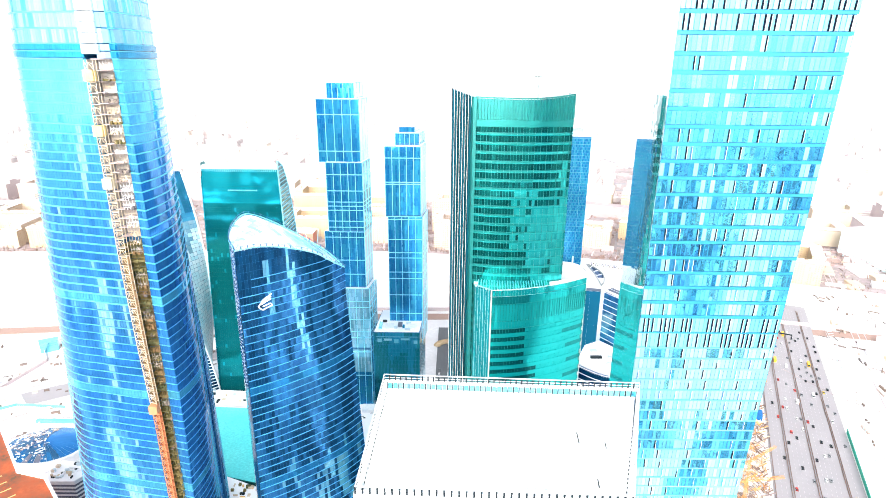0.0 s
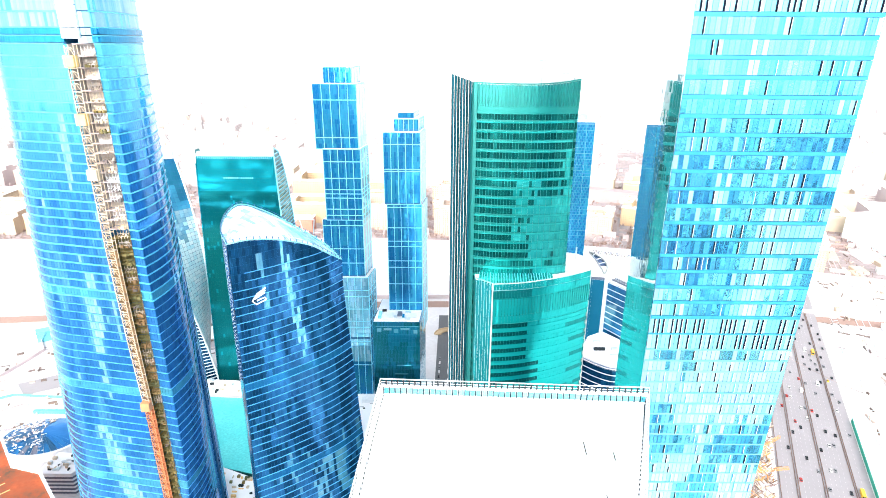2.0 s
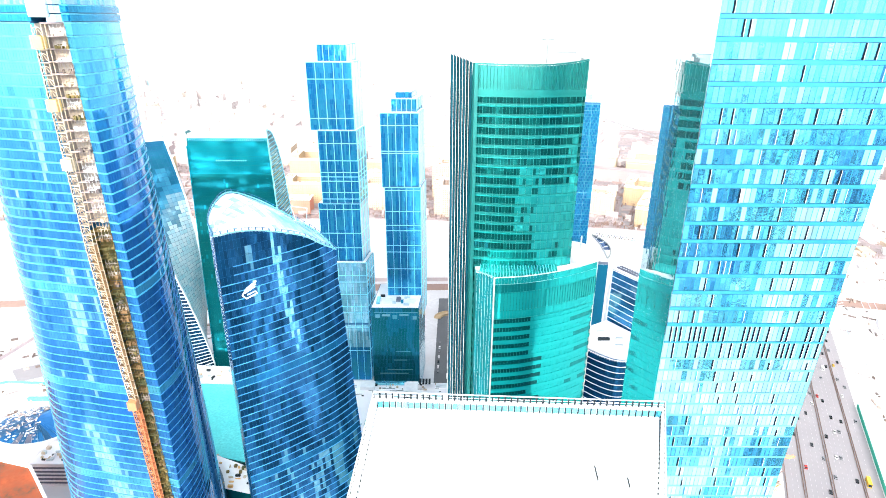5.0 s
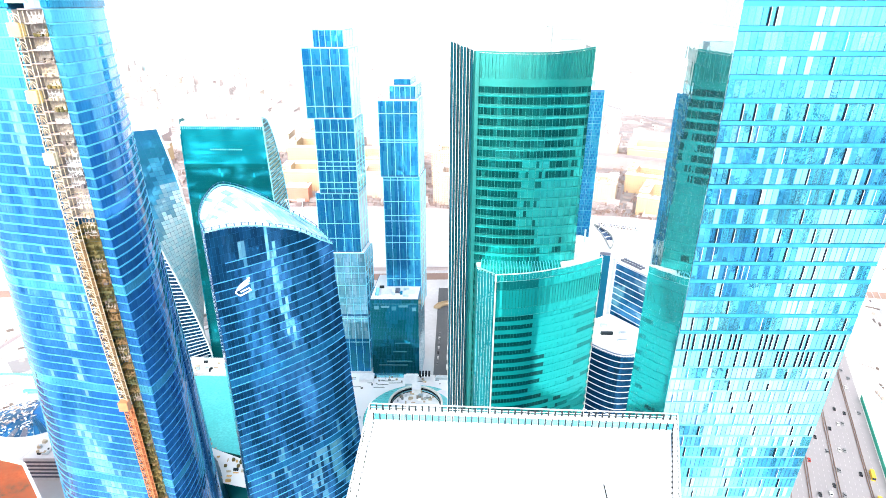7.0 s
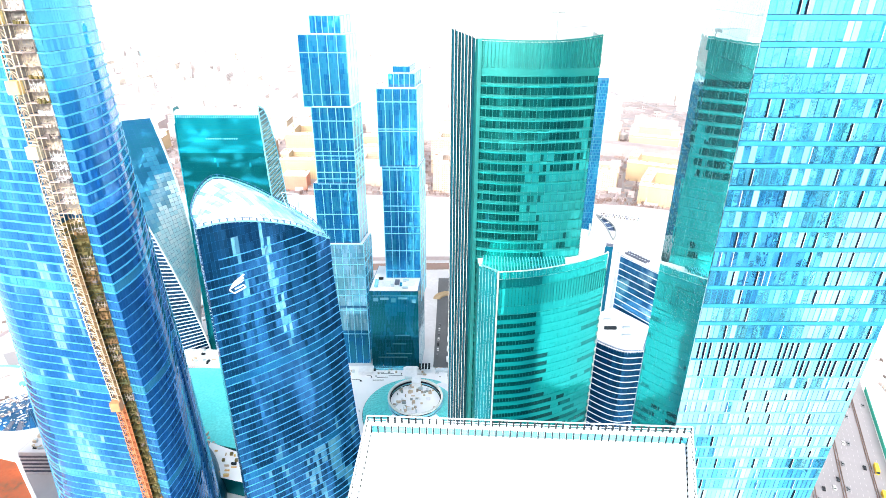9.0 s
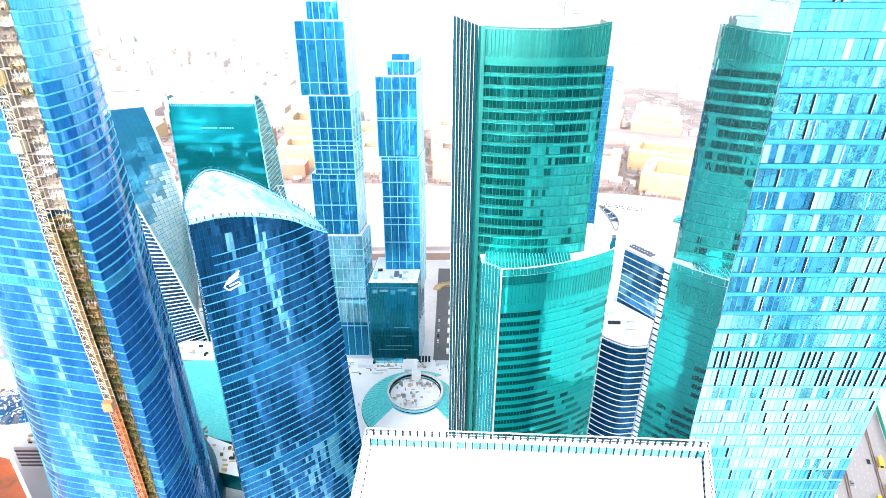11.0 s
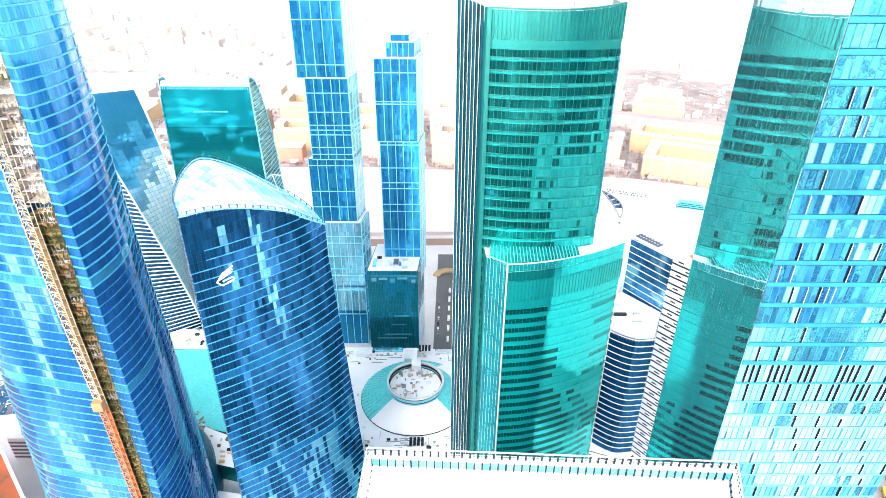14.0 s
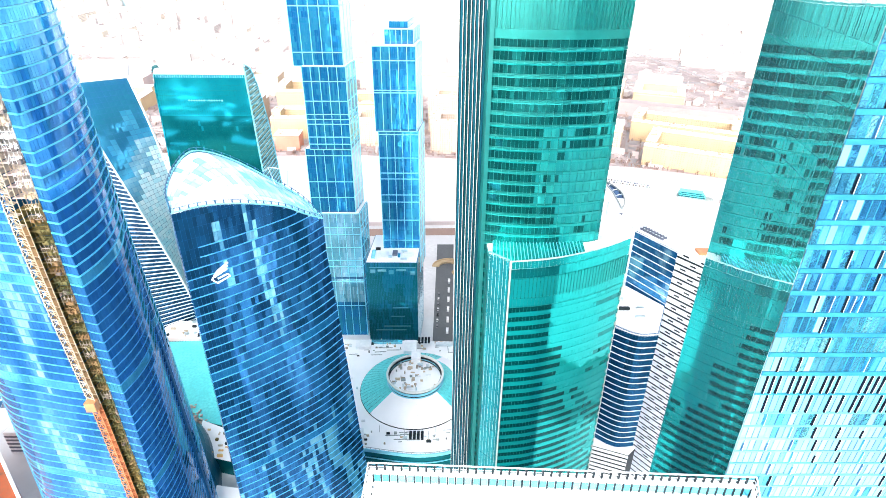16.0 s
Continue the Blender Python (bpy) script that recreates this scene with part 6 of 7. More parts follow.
# ---- far bank ----
def city_block(x, y, w, d, h, turn, wall, yard=True, windows=True, seed=0):
    """A housing block round a yard: wings, snowy roofs, rows of windows."""
    t = thing("apartment_block", {"yellow": "yellow brick apartment block with a snowy roof round a yard", "cream": "cream apartment block with rows of small windows", "pink": "pale brick apartment block under snow", "red": "red brick building with a snowy roof", "mauve": "greyish apartment block under snow"}[wall], "apartment block", group="far bank houses")
    c, s_ = math.cos(turn), math.sin(turn)
    def at(u, v):
        return (x + u * c - v * s_, y + u * s_ + v * c)
    k = 15
    wings = [(0, 0, w, k), (0, d - k, w, d), (0, k, k, d - k), (w - k, k, w, d - k)] if yard and d > 45 else [(0, 0, w, d)]
    rng = random.Random(seed)
    for n, (u0, v0, u1, v1) in enumerate(wings):
        hh = h + (rng.choice((0, 0, 4, 8)) if n else 0)
        wl_, rf = Soup(), Soup()
        wl_.prism([at(u0, v0), at(u1, v0), at(u1, v1), at(u0, v1)], 0, hh)
        wp = wl_.part("wall", M[wall], t)
        rf.prism([at(u0 - .6, v0 - .6), at(u1 + .6, v0 - .6), at(u1 + .6, v1 + .6), at(u0 - .6, v1 + .6)], hh, hh + 1.2)
        rf.part("roof", M["snow_roof"], t)
        ev = Soup()
        q = [at(u0 - .7, v0 - .7), at(u1 + .7, v0 - .7), at(u1 + .7, v1 + .7), at(u0 - .7, v1 + .7)]
        for e0, e1 in zip(q, q[1:] + q[:1]):
            ev.bar((*e0, hh - 0.3), (*e1, hh - 0.3), 0.4, 0.7)
        for _ in range(int((u1 - u0 + v1 - v0) / 9) if windows else 0):
            p, w = at(rng.uniform(u0 + 2, u1 - 2), rng.uniform(v0 + 2, v1 - 2)), rng.uniform(0.8, 2.2)
            ev.box(p[0] - w, p[1] - w * 0.6, hh + 1, p[0] + w, p[1] + w * 0.6, hh + 1.2 + w)
        ev.part("roof_trim", M["mauve" if n % 2 else "win"], t, kind="stuff")
        if not windows:
            continue
        ws = Soup()
        for a0, a1, b, horizontal in ((u0, u1, v0 - 0.12, True), (v0, v1, u0 - 0.12, False), (v0, v1, u1 + 0.12, False)):
            m = int((a1 - a0) / 3.6)
            for i in range(m):
                a = a0 + (i + 0.5) * (a1 - a0) / m
                if i % 7 == 3:
                    continue
                for z in np.arange(4, hh - 2.5, 3.6):
                    if rng.random() < 0.14:
                        continue
                    p = (at(a - .8, b), at(a + .8, b)) if horizontal else (at(b, a - .8), at(b, a + .8))
                    ws.add([(*p[0], z), (*p[1], z), (*p[1], z + 1.9), (*p[0], z + 1.9)], [(0, 1, 2, 3)])
        ws.part("window_grid", M["win"], wp, kind="stuff")
    cr = Soup()
    for v0 in (0,):
        cr.bar((*at(-0.4, -0.5), h - 4), (*at(w + 0.4, -0.5), h - 4), 0.9, 0.8)
    cr.part("cornice", M["cream"], t)
    return t


bank_x = [(-1500, 900), (-900, 915), (-520, 940), (-80, 947), (296, 900), (560, 800), (1000, 650), (1700, 520)]
rng = random.Random(21)
city_block(318, 925, 150, 90, 32, radians(-27), "yellow", seed=1)
city_block(335, 1050, 190, 80, 34, radians(-27), "yellow", seed=2)
city_block(470, 855, 110, 90, 38, radians(-27), "yellow", seed=3)
city_block(-272, 985, 40, 30, 26, 0.0, "red", yard=False, seed=4)
city_block(-290, 1035, 100, 60, 40, 0.0, "yellow", seed=5)
city_block(-300, 1130, 110, 80, 62, 0.0, "yellow", seed=6)
city_block(-15, 975, 120, 70, 52, -0.08, "pink", seed=7)
city_block(-20, 1080, 110, 70, 66, -0.08, "cream", seed=8)
city_block(-150, 1010, 70, 60, 44, 0.0, "cream", seed=9)
city_block(215, 1015, 90, 60, 34, radians(-20), "cream", seed=30)
city_block(480, 985, 120, 80, 40, radians(-27), "yellow", seed=31)
s = Soup()
s.prism([(300, 1236), (620, 1090), (632, 1116), (312, 1262)], 0, 26)
tagged(new("long_hall", mesh_of("long_hall", s.v, s.f, M["far_trim"])), label="long greyish hall behind the yellow blocks", category="hall")
city_block(120, 975, 80, 60, 40, radians(-8), "yellow", seed=33)
city_block(-170, 1110, 90, 60, 46, 0.0, "yellow", seed=34)
city_block(-420, 985, 100, 60, 34, 0.03, "cream", seed=35)
city_block(-430, 1080, 110, 70, 48, 0.03, "pink", seed=36)
seed = 10
for row, off in ((0, 40), (1, 150), (2, 270), (3, 400)):
    x = -1350.0
    while x < 1500:
        y = float(np.interp(x, [p[0] for p in bank_x], [p[1] for p in bank_x])) + off
        slope = float(np.interp(x + 60, [p[0] for p in bank_x], [p[1] for p in bank_x])) + off - y
        w = rng.uniform(70, 130)
        near = any(a - 60 - w < x < b and c - 110 < y < d for a, b, c, d in ((200, 610, 850, 1260), (-440, 210, 940, 1220), (600, 860, 640, 960)))
        if not near and rng.random() < 0.88:
            city_block(x, y, w, rng.uniform(50, 80), rng.uniform(18, 40) + 4 * row, math.atan2(slope, 60), rng.choice(("yellow", "cream", "pink", "mauve", "pink", "cream")), windows=row < 2 and abs(x) < 900, seed=seed)
        seed += 1
        x += w + rng.uniform(15, 40)
s = Soup()
for (xa, ya), (xb, yb) in zip(FAR_BANK, FAR_BANK[1:]):
    for k in range(70):
        u = rng.random()
        x, y, h = xa + (xb - xa) * u, ya + (yb - ya) * u + rng.uniform(9, 34), rng.uniform(5, 10)
        s.bar((x, y, 0), (x, y, h * 0.6), 0.4)
        for _ in range(9):
            a, e = rng.uniform(0, 6.3), rng.uniform(1.2, 3.2)
            z0 = h * rng.uniform(0.3, 0.6)
            s.bar((x, y, z0), (x + e * math.cos(a), y + e * math.sin(a), z0 + rng.uniform(1.5, 4.5)), 0.18)
for k in range(900):
    x = rng.uniform(-1000, 1100)
    y = float(np.interp(x, [p[0] for p in FAR_BANK], [p[1] for p in FAR_BANK])) + rng.uniform(30, 480)
    h = rng.uniform(5, 10)
    for _ in range(5):
        q = rng.uniform(0, 6.3)
        s.bar((x, y, 0), (x + 2.4 * math.cos(q), y + 2.4 * math.sin(q), h), 0.3)
tagged(new("bare_trees", mesh_of("bare_trees", s.v, s.f, M["rust"])), label="rows of bare winter trees along the far bank", category="trees", kind="stuff")


def moored_boat():
    t = thing("moored_boat", "turquoise-decked river boat moored in the ice", "boat")
    c, s_ = math.cos(-0.35), math.sin(-0.35)
    def at(u, v):
        return (352 + u * c - v * s_, 797 + u * s_ + v * c)
    s = Soup()
    s.prism([at(-22, -6), at(20, -6), at(26, 0), at(20, 6), at(-22, 6)], 0.2, 2.2)
    s.part("hull", M["ring"], t)
    for k in range(3):
        z = 2.2 + 2.6 * k
        s = Soup()
        s.prism([at(-20 + k, -5), at(14 - 2 * k, -5), at(14 - 2 * k, 5), at(-20 + k, 5)], z, z + 1.9)
        s.part("cabin", M["g_office"], t)
        s = Soup()
        s.prism([at(-21 + k, -5.6), at(15 - 2 * k, -5.6), at(15 - 2 * k, 5.6), at(-21 + k, 5.6)], z + 1.9, z + 2.6)
        s.part("deck", M["turq"], t)
    for k in range(8):
        s = Soup()
        s.bar((*at(-20 + k * 4.6, -5.4), 2.2), (*at(-20 + k * 4.6, -5.4), 8), 0.5)
        s.part("deck_post", M["dark"], t)
    p = thing("landing_stage", "pale landing stage with columns beside the river boat", "landing stage")
    s = Soup()
    s.prism([at(32, -8), at(64, -8), at(64, 9), at(32, 9)], 6.4, 7.2)
    s.part("roof", M["white"], p)
    s = Soup()
    s.prism([at(34, 0), at(62, 0), at(62, 8), at(34, 8)], 0.3, 6.4)
    s.part("hall", M["g_teal"], p)
    for k in range(9):
        s = Soup()
        s.bar((*at(33 + k * 3.7, -7), 0.2), (*at(33 + k * 3.7, -7), 6.4), 0.7)
        s.part("column", M["trim"], p)


moored_boat()


# ---- wide city round the place ----
def by_viaduct(x, y, d):
    """Whether a place lies near the raised road beyond the river."""
    return 1150 < y < 2100 and abs(x - float(np.interp(y, (1180, 1370, 1560, 1905, 2080), (735, 684, 640, 556, 515)))) < d


def far_city(label, mat, n, seed, rmin, rmax, hmin, hmax, size, south=9999, west=9999):
    rng = random.Random(seed)
    s = Soup()
    for _ in range(n):
        a, r = rng.uniform(0, 2 * math.pi), rmin + (rmax - rmin) * rng.random() ** 0.7
        x, y = r * math.cos(a), 300 + r * math.sin(a)
        bank = float(np.interp(x, [p[0] for p in FAR_BANK], [p[1] for p in FAR_BANK]))
        near = float(np.interp(x, [p[0] for p in NEAR_BANK], [p[1] for p in NEAR_BANK]))
        if y > south or x > west or math.hypot(x, y - 60) < 130:
            continue
        if -620 < x < 900 and 150 < y < bank + 480 or near - 60 < y < bank + 480 and abs(x) < 1700:
            continue
        q = np.array((x, y)) - ROAD_A
        if -60 < q @ ROAD_N < 110 or by_viaduct(x, y, 60):
            continue
        w, d, h, turn = rng.uniform(*size), rng.uniform(*size) * 0.6, rng.uniform(hmin, hmax), rng.choice((0.2, -0.4, 0.9))
        c, s_ = math.cos(turn), math.sin(turn)
        s.prism([(x + u * c - v * s_, y + u * s_ + v * c) for u, v in ((-w / 2, -d / 2), (w / 2, -d / 2), (w / 2, d / 2), (-w / 2, d / 2))], 0, h)
    tagged(new("far_city", mesh_of("far_city", s.v, s.f, M[mat])), label=label, category="city", kind="stuff")


# six sets of blocks out of view, added to darken what the facades reflect
far_city("unseen dark-roofed city blocks added for the glass to reflect", "slate", 900, 5, 250, 2600, 8, 40, (25, 90), -20)
far_city("unseen brown brick city blocks added for the glass to reflect", "earth", 700, 6, 250, 2600, 8, 40, (25, 90), -20)
far_city("unseen tall navy glass blocks added for the facades to reflect", "glass_navy", 300, 15, 250, 1500, 30, 90, (12, 34), -140)
far_city("unseen tall brown blocks added for the facades to reflect", "earth", 110, 16, 250, 1500, 20, 60, (12, 34), -140)
far_city("unseen tall teal glass blocks added for the facades to reflect", "g_teal_deep", 200, 17, 250, 1500, 30, 90, (12, 34), -140)
far_city("unseen dark blue blocks added in the west to darken reflections", "glass_navy", 500, 18, 200, 800, 12, 50, (20, 60), 140, -190)
# paler than the bank blocks, since haze is put into these colours
far_city("pale far city blocks fading towards the horizon", "haze_cream", 900, 1, 500, 4500, 12, 45, (30, 110))
far_city("pale far streets of houses beyond the river", "haze_pale", 1500, 8, 900, 3200, 10, 34, (18, 60))
far_city("greyish far streets of houses beyond the river", "haze_pale", 1200, 9, 900, 3600, 10, 30, (18, 70))
far_city("yellow far houses beyond the river", "haze_cream", 110, 10, 900, 2200, 10, 30, (18, 60))
far_city("pinkish far city blocks fading towards the horizon", "haze_pale", 700, 2, 500, 4500, 12, 50, (30, 90))
far_city("greyish far city blocks fading towards the horizon", "haze_pale", 700, 3, 350, 4500, 15, 60, (25, 80))
far_city("distant blue glass buildings among the city blocks", "pale_blue", 60, 4, 1500, 4200, 30, 80, (30, 70))


def far_rows(label, mat, n, seed, trim):
    """Long low rows of houses beyond the river, with eaves and window strips as thin bars."""
    rng = random.Random(seed)
    s, b = Soup(), Soup()
    for _ in range(n):
        x, y = rng.uniform(-1500, 1700), rng.uniform(1180, 3000)
        if y < 1450 and abs(x) < 650:
            y += 320
        if by_viaduct(x, y, 110):
            continue
        turn = radians(-24 if x > 150 else 2) + rng.choice((0, 0, 0, 1.57))
        w, d, h = rng.uniform(60, 190), rng.uniform(13, 20), rng.uniform(14, 30)
        c, s_ = math.cos(turn), math.sin(turn)
        ring = [(x + u * c - v * s_, y + u * s_ + v * c) for u, v in ((-w / 2, -d / 2), (w / 2, -d / 2), (w / 2, d / 2), (-w / 2, d / 2))]
        s.prism(ring, 0, h)
        for z in np.arange(4, h, 5):
            b.bar((*ring[0], z), (*ring[1], z), 0.5, 1.1)
        for p, q in zip(ring, ring[1:] + ring[:1]):
            b.bar((*p, h), (*q, h), 0.9, 0.9)
    tagged(new("house_rows", mesh_of("house_rows", s.v, s.f, M[mat])), label=label, category="houses", kind="stuff")
    tagged(new("eaves", mesh_of("eaves", b.v, b.f, M[trim])), label="dark eaves and window strips of far houses", category="eaves", kind="stuff")


far_rows("long yellowish rows of far houses", "haze_cream", 110, 31, "far_trim")
far_rows("long pale rows of far houses", "haze_pale", 210, 32, "far_trim")
far_rows("long pinkish rows of far houses", "haze_pale", 190, 33, "far_trim")


def far_specks(label, category, name, mat, n, seed, y0, y1, size, height):
    """Small sheds, hedges and bare clumps in the far streets, set along the street grid."""
    rng = random.Random(seed)
    s = Soup()
    for _ in range(n):
        y = y0 + (y1 - y0) * rng.random() ** 1.4
        x = rng.uniform(-0.85, 0.85) * y
        bank = float(np.interp(x, [p[0] for p in FAR_BANK], [p[1] for p in FAR_BANK]))
        if y < bank + 14:
            continue
        a = radians(-24 if x > 150 else 2) + rng.choice((0, 0, 1.57))
        l, w, h = rng.uniform(*size), rng.uniform(1.0, 3.0), rng.uniform(*height)
        s.bar((x, y, h / 2), (x + l * math.cos(a), y + l * math.sin(a), h / 2), w, h)
    tagged(new(name, mesh_of(name, s.v, s.f, M[mat])), label=label, category=category, kind="stuff")


far_specks("dark bare hedges and tree clumps in far streets", "hedges", "far_hedges", "trim", 3000, 71, 900, 1500, (3, 22), (1.5, 5))
far_specks("small brown sheds and cars in far streets", "sheds", "far_sheds", "far_trim", 4200, 72, 900, 2600, (4, 26), (1.5, 5))
far_specks("small greyish roofs in far yards", "roofs", "far_roofs", "mauve", 900, 73, 900, 2600, (5, 22), (4, 12))
s = Soup()
rng = random.Random(41)
for k in range(46):
    x, y, l = rng.uniform(-1500, 1500), rng.uniform(1150, 3200), rng.uniform(300, 1400)
    a = radians(-24 if x > 100 else 3) + (1.5 if k % 6 == 0 else rng.uniform(-0.12, 0.12))
    s.bar((x, y, 0.4), (x + l * math.cos(a), y + l * math.sin(a), 0.4), rng.uniform(5, 16), 0.3)
for p, q in (((515, 2080), (556, 1905)), ((556, 1905), (640, 1560)), ((640, 1560), (684, 1370)), ((684, 1370), (735, 1180))):
    s.bar((*p, 9.5), (*q, 9.5), 6.5, 1.2)
tagged(new("far_streets", mesh_of("far_streets", s.v, s.f, M["asphalt"])), label="grey far streets and railway yards between the houses", category="streets", kind="stuff")


# ---- ground beside the highway ----
def glass_hall():
    t = thing("glass_hall", "long pale-blue glass office building beyond the highway", "office building")
    a, b = np.array((705.0, 975.0)), np.array((735.0, 800.0))
    d = b - a
    n = np.array((d[1], -d[0])) / np.hypot(*d) * -1
    ring = [tuple(a), tuple(b), tuple(b - n * -70), tuple(a - n * -70)]
    s = Soup()
    s.prism(ring, 0, 48)
    s.part("wall", M["b_cc"], t)
    ln = smooth_line([ring[0], ring[1]], 4)
    glazing(ln, floors(0, 48, 4.0), M["g_evo_pale"], t)
    for z in floors(4, 48, 4.0):
        band(ln[[0, -1]], z - 0.5, z + 0.5, 0.5, M["white"], t)
    s = Soup()
    s.prism(ring, 48.2, 49)
    s.part("roof", M["snow_roof"], t)


glass_hall()
rng = random.Random(31)
s, s2 = Soup(), Soup()
for k in range(130):
    along, across = rng.uniform(60, 720), rng.uniform(90, 330)
    x, y = on_road(along, across)
    w, d, h = rng.uniform(3, 26), rng.uniform(2, 9), rng.uniform(2, 7)
    turn = math.atan2(ROAD_D[1], ROAD_D[0]) + rng.choice((0, 0.3, 1.57))
    c, s_ = math.cos(turn), math.sin(turn)
    (s if rng.random() < 0.7 else s2).prism([(x + u * c - v * s_, y + u * s_ + v * c) for u, v in ((-w, -d), (w, -d), (w, d), (-w, d))], 0, h)
tagged(new("yard_sheds", mesh_of("yard_sheds", s.v, s.f, M["white"])), label="snow-covered sheds in the yards beyond the highway", category="sheds", kind="stuff")
tagged(new("yard_sheds", mesh_of("yard_sheds", s2.v, s2.f, M["cream"])), label="cream sheds in the yards beyond the highway", category="sheds", kind="stuff")
s = Soup()
for across in (105, 112, 119, 240, 246):
    for k in range(0, 60):
        s.bar((*on_road(k * 12, across + 0.05 * k), 0.6), (*on_road(k * 12 + 11, across + 0.05 * k), 0.6), 0.8, 0.5)
tagged(new("rail_tracks", mesh_of("rail_tracks", s.v, s.f, M["mauve"])), label="grey railway tracks running beside the highway", category="tracks", kind="stuff")
s = Soup()
for k in range(0, 70):
    s.bar((*on_road(k * 7, 78), 0), (*on_road(k * 7, 78), 5), 0.4)
    s.bar((*on_road(k * 7, 78), 4.2), (*on_road(k * 7 + 5, 84), 4.2), 0.4)
tagged(new("yard_fence", mesh_of("yard_fence", s.v, s.f, M["steel"])), label="pale steel fence frames along the railway yard", category="fence")


def scattered(label, category, name, mat, n, seed, place, size, flat=False):
    """Small long things lying about on open ground, as one object."""
    rng = random.Random(seed)
    s = Soup()
    for _ in range(n):
        x, y, a = place(rng)
        l, w, h = rng.uniform(*size), rng.uniform(0.6, 2.2), 0.1 if flat else rng.uniform(0.4, 2.5)
        z = 0.36 if flat else h / 2
        px, py = x, y
        for k in range(4 if flat else 1):
            qx, qy = px + l * math.cos(a), py + l * math.sin(a)
            s.bar((px, py, z), (qx, qy, z), w, h)
            px, py, a = qx, qy, a + rng.uniform(-0.35, 0.35)
    tagged(new(name, mesh_of(name, s.v, s.f, M[mat])), label=label, category=category, kind="stuff")


def east_yard(rng):
    x, y = on_road(rng.uniform(40, 760), rng.uniform(80, 340))
    return x, y, HEADING + rng.choice((0, 0.3, -0.25, 1.4))


def west_yard(rng):
    x = rng.uniform(-540, -240)
    return x, rng.uniform(390, 610 + 0.3 * (x + 400)), rng.choice((0.4, 0.6, 1.9))


HEADING = math.atan2(ROAD_D[1], ROAD_D[0])
scattered("dark stores and machines in the railway yard", "stores", "yard_stores", "earth", 260, 61, east_yard, (1.5, 16))
scattered("pinkish stores in the railway yard", "stores", "yard_stores", "pink", 160, 62, east_yard, (1.5, 14))
scattered("grey vehicle tracks across the snowy yard", "tracks", "vehicle_tracks", "thicket", 60, 63, east_yard, (15, 45), True)
scattered("grey vehicle tracks across the quay yard", "tracks", "vehicle_tracks", "thicket", 46, 64, west_yard, (8, 30), True)
scattered("dark stores on the quay yard", "stores", "yard_stores", "earth", 90, 65, west_yard, (1.5, 9))
s = Soup()
for across in (196, 200, 205, 209, 214):
    for k in range(40):
        s.bar((*on_road(60 + k * 14, across + 0.9 * k), 0.6), (*on_road(60 + k * 14 + 13.6, across + 0.9 * (k + 0.97)), 0.6), 1.0, 0.6)
tagged(new("rail_tracks", mesh_of("rail_tracks", s.v, s.f, M["asphalt"])), label="bundle of grey railway tracks crossing the yard", category="tracks", kind="stuff")


def site_crane(x, y, turn, span, mat, label):
    t = thing("site_crane", label, "crane")
    c, s_ = math.cos(turn), math.sin(turn)
    def bars(name, a, b, n, w):
        a, b = np.array(a, float), np.array(b, float)
        s = Soup()
        d = (b - a) / np.linalg.norm(b - a)
        side = np.cross(d, (0, 0, 1)) if abs(d[2]) < 0.9 else np.array((1.0, 0, 0))
        side /= np.linalg.norm(side)
        up = np.cross(side, d)
        cor = [side * w / 2 + up * w / 2, -side * w / 2 + up * w / 2, -side * w / 2 - up * w / 2, side * w / 2 - up * w / 2]
        for o in cor:
            s.bar(a + o, b + o, 0.2)
        for k in range(n):
            p, q = a + (b - a) * k / n, a + (b - a) * (k + 1) / n
            for i in range(4):
                s.bar(p + cor[i], q + cor[(i + 1) % 4], 0.12)
        s.part(name, M[mat], t)
    bars("mast", (x, y, 0), (x, y, 26), 9, 1.8)
    bars("jib", (x - c * 9, y - s_ * 9, 26.8), (x + c * span, y + s_ * span, 26.8), 16, 1.5)
    s = Soup()
    s.box(x - c * 9 - 1.5, y - s_ * 9 - 1.5, 24.5, x - c * 9 + 1.5, y - s_ * 9 + 1.5, 26.5)
    s.part("counterweight", M["steel"], t)
    s = Soup()
    s.box(x + 1, y - 1, 23.5, x + 2.8, y + 1, 26)
    s.part("cab", M["white"], t)


site_crane(243, 375, 0.55, 34, "crane", "amber lattice site crane beside the highway")
site_crane(229, 352, 0.15, 30, "crane", "amber lattice site crane standing among timber stacks")
rng = random.Random(6)
for k in range(46):
    x, y = on_road(rng.uniform(-25, 110), rng.uniform(-34, -7))
    a = rng.uniform(0, 3.1)
    l = rng.uniform(3, 12)
    s = Soup()
    for i in range(3):
        s.bar((x + i * 0.5, y + i * 0.4, 0.3 + 0.5 * i), (x + l * math.cos(a) + i * 0.5, y + l * math.sin(a) + i * 0.4, 0.3 + 0.5 * i), 0.4)
    tagged(new("timber_stack", mesh_of("timber_stack", s.v, s.f, M[rng.choice(("scaff", "amber", "rust", "white"))])), label="stack of building timber lying in the snow", category="timber", group="site timber")
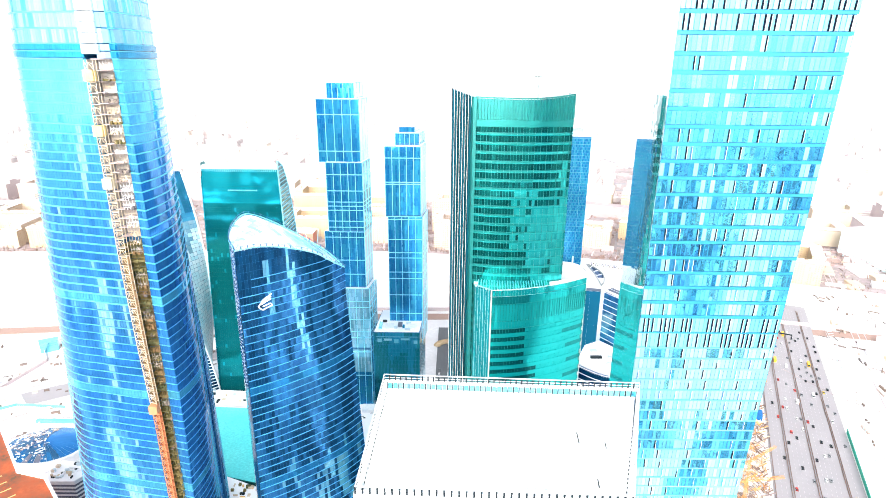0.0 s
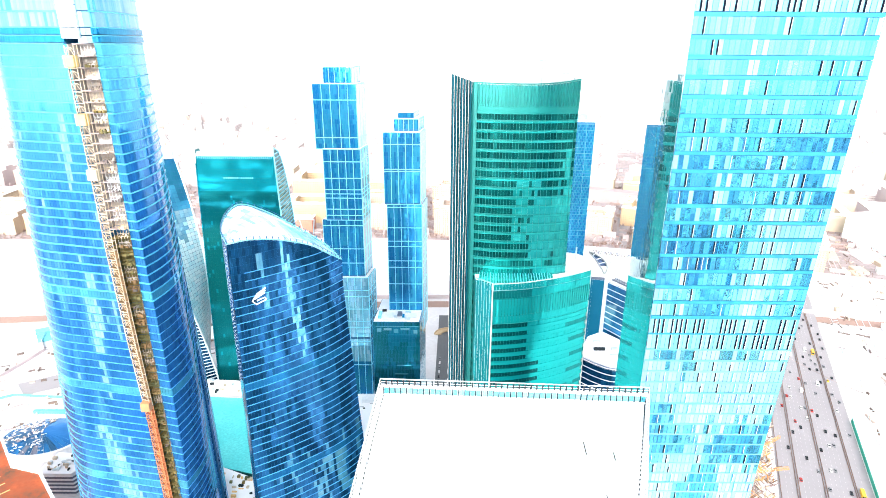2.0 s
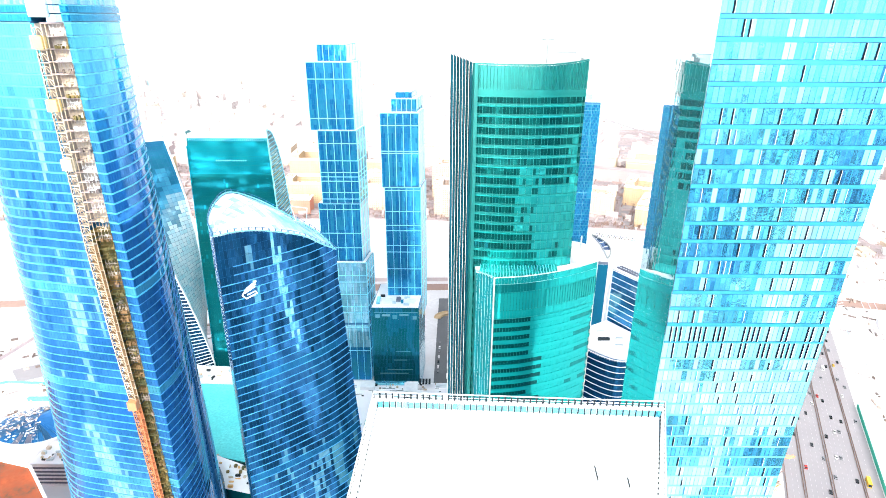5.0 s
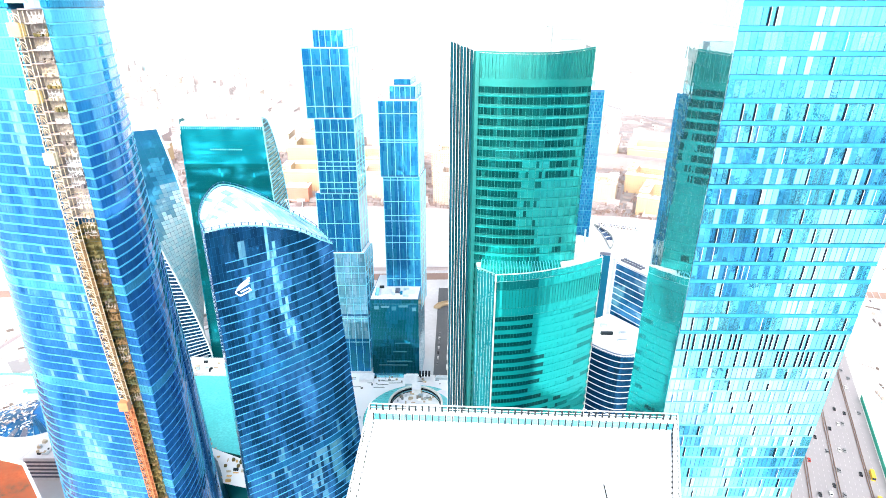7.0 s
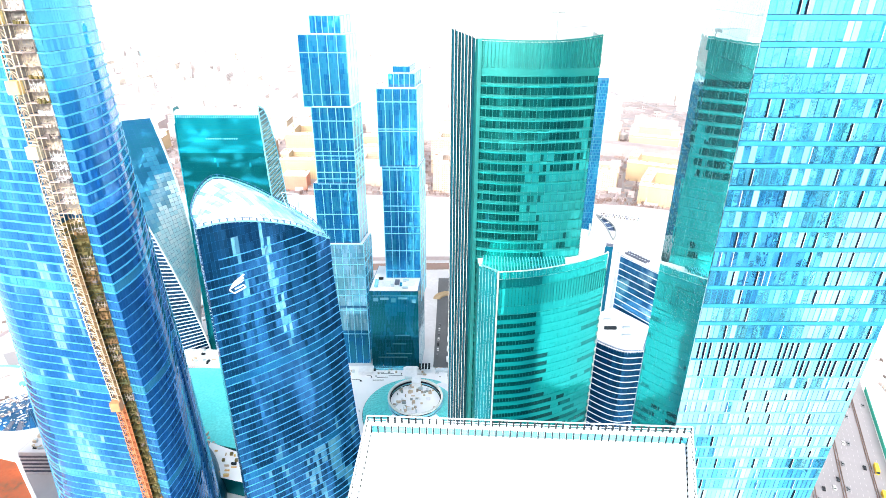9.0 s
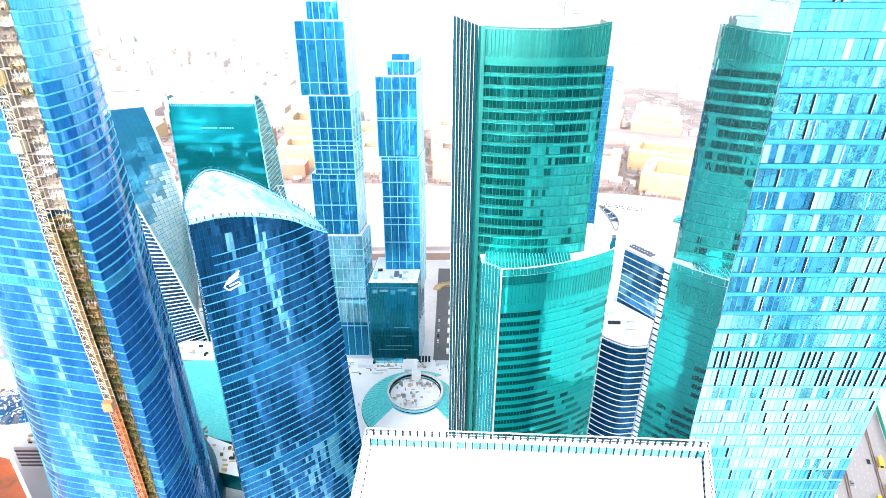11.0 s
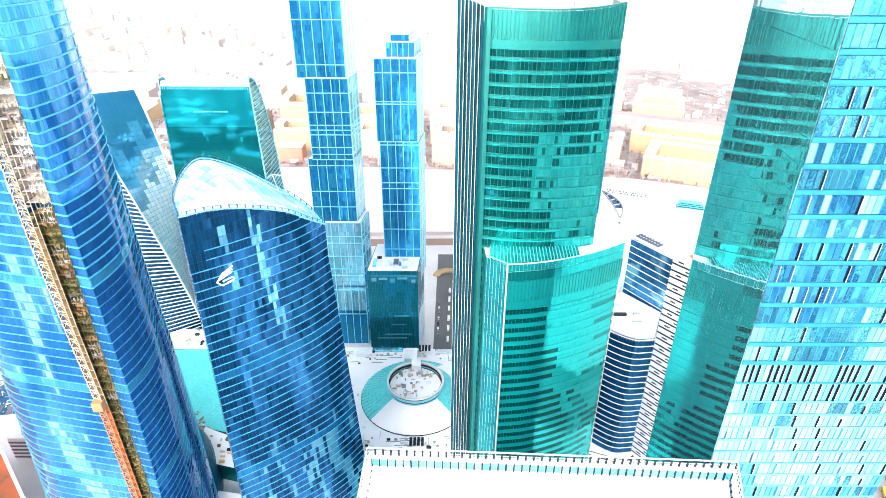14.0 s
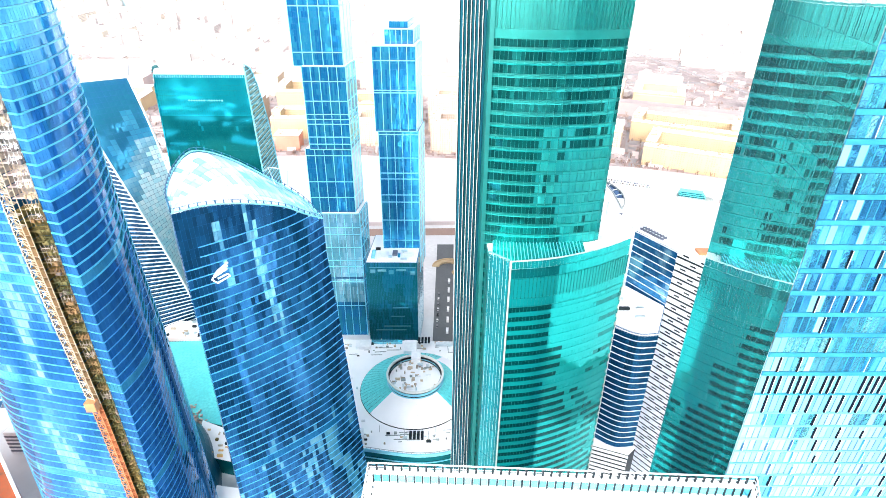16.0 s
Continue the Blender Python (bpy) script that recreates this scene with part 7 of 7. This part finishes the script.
for mat, n, seed in (("crane", 150, 81), ("scaff", 200, 82), ("trim", 220, 83), ("rust", 140, 84)):
    rr = random.Random(seed)
    s = Soup()
    for _ in range(n):
        x, y = on_road(rr.uniform(-40, 125), rr.uniform(-38, -5))
        a, l, h = rr.choice((0.3, 0.5, 1.9, 2.1, 1.2)), rr.uniform(2, 9), rr.uniform(0.2, 2.6)
        s.bar((x, y, h), (x + l * math.cos(a), y + l * math.sin(a), h + rr.uniform(-0.2, 1.4)), rr.uniform(0.25, 0.9), 0.4)
    tagged(new("site_timber", mesh_of("site_timber", s.v, s.f, M[mat])), label="heaps of building timber and formwork beside the highway", category="timber", kind="stuff")
s = Soup()
s.prism([on_road(95, -16), on_road(95, -6), on_road(106, -6), on_road(106, -16)], 0, 5)
tagged(new("site_cabin", mesh_of("site_cabin", s.v, s.f, M["g_fed"])), label="blue site cabin beside the highway", category="cabin")


# ---- traffic ----
def car(name, label, l, w, h, paint, box=False):
    t = thing(name, label, "truck" if box else "car", group="highway traffic")
    s = Soup()
    low = 0.45
    prof = [(-l / 2, low), (l / 2, low), (l / 2, 0.95), (l / 2 - 0.15, 1.0)] + ([(l / 2 - 0.3, h), (-l / 2, h)] if box else [(l * 0.2, 1.05), (-l * 0.42, 1.1), (-l / 2, 1.0)])
    n = len(prof)
    s.add([(x, -w / 2, z) for x, z in prof] + [(x, w / 2, z) for x, z in prof], [tuple(range(n)), tuple(range(2 * n - 1, n - 1, -1))] + [(i, n + i, n + (i + 1) % n, (i + 1) % n) for i in range(n)])
    s.part("body", paint, t)
    s = Soup()
    if box:
        s.add([(l / 2 - 0.28, -w / 2 + 0.1, 1.3), (l / 2 - 0.28, w / 2 - 0.1, 1.3), (l / 2 - 0.34, w / 2 - 0.1, h - 0.4), (l / 2 - 0.34, -w / 2 + 0.1, h - 0.4), (l / 2 - 0.1, -w / 2 + 0.1, 1.3), (l / 2 - 0.1, w / 2 - 0.1, 1.3), (l / 2 - 0.2, w / 2 - 0.1, h - 0.4), (l / 2 - 0.2, -w / 2 + 0.1, h - 0.4)], BOX)
    else:
        c = [(l * 0.2, 1.03), (l * 0.06, h), (-l * 0.28, h), (-l * 0.42, 1.08)]
        s.add([(x, -w / 2 + 0.12, z) for x, z in c] + [(x, w / 2 - 0.12, z) for x, z in c], [(0, 1, 2, 3), (7, 6, 5, 4), (0, 4, 5, 1), (1, 5, 6, 2), (2, 6, 7, 3)])
    s.part("cabin", M["dark"], t)
    if not box:
        s = Soup()
        s.box(-l * 0.28, -w / 2 + 0.14, h - 0.02, l * 0.06, w / 2 - 0.14, h + 0.05)
        s.part("roof", paint, t)
    for x in (-l * 0.32, l * 0.32):
        for y in (-w / 2, w / 2):
            s = Soup()
            ring = [(x + 0.34 * math.cos(a * math.pi / 5), 0.36 + 0.34 * math.sin(a * math.pi / 5)) for a in range(10)]
            s.add([(px, y - 0.12, pz) for px, pz in ring] + [(px, y + 0.12, pz) for px, pz in ring], [tuple(range(10)), tuple(range(19, 9, -1))] + [(i, 10 + i, 10 + (i + 1) % 10, (i + 1) % 10) for i in range(10)])
            s.part("wheel", M["vent"], t)
    return t


paints = {"black": (0.02, 0.02, 0.025), "white": (0.8, 0.8, 0.8), "grey": (0.25, 0.26, 0.28), "red": (0.5, 0.05, 0.04), "yellow": (0.8, 0.5, 0.05), "blue": (0.03, 0.2, 0.5)}
paint = {k: plain(k + "_car_paint", c, tuple(v * 0.85 for v in c), 0.8, 0.25) for k, c in paints.items()}
HEAD = math.degrees(math.atan2(ROAD_D[1], ROAD_D[0]))
models = [car("car", f"{k} car driving on the salted highway", 4.5, 1.8, 1.5, paint[k]) for k in ("black", "white", "grey", "red", "yellow", "blue")]
models += [car("van", "white delivery van driving on the highway", 6.5, 2.2, 2.8, paint["white"], True), car("truck", "yellow box truck driving on the highway", 9.5, 2.5, 3.6, paint["yellow"], True)]
rng = random.Random(77)
lanes = [1.2, 4.8, 8.2, 13.7, 17.2, 20.8, 24.2, 27.5, 33, 36.5, 40, 43.6, 47, 54.2, 58.5]
placed = 0
used = set()
for k in range(150):
    lane = rng.choice(lanes)
    along = rng.uniform(-110, 330)
    key = (lane, int(along / 9))
    if key in used or (lane, int(along / 9) + 1) in used or (lane, int(along / 9) - 1) in used:
        continue
    used.add(key)
    i = rng.choices(range(8), (5, 4, 5, 1, 1.2, 0.8, 1.2, 0.6))[0]
    x, y = on_road(along, lane)
    m = pose(x, y, 0.37, 0, 0, HEAD + (180 if lane > 30 else 0))
    if not models[i].location.length:
        models[i].matrix_basis = m
    else:
        copy_thing(models[i], m)
    placed += 1
for k in range(6):
    copy_thing(models[6], pose(6.5 + 0.6 * k, 492 + 17 * k, 0.37, 0, 0, 88))
for k in range(7):
    copy_thing(models[rng.choice((0, 1, 2))], pose(-3 + 0.3 * k, 500 + 9 * k, 0.37, 0, 0, 88))
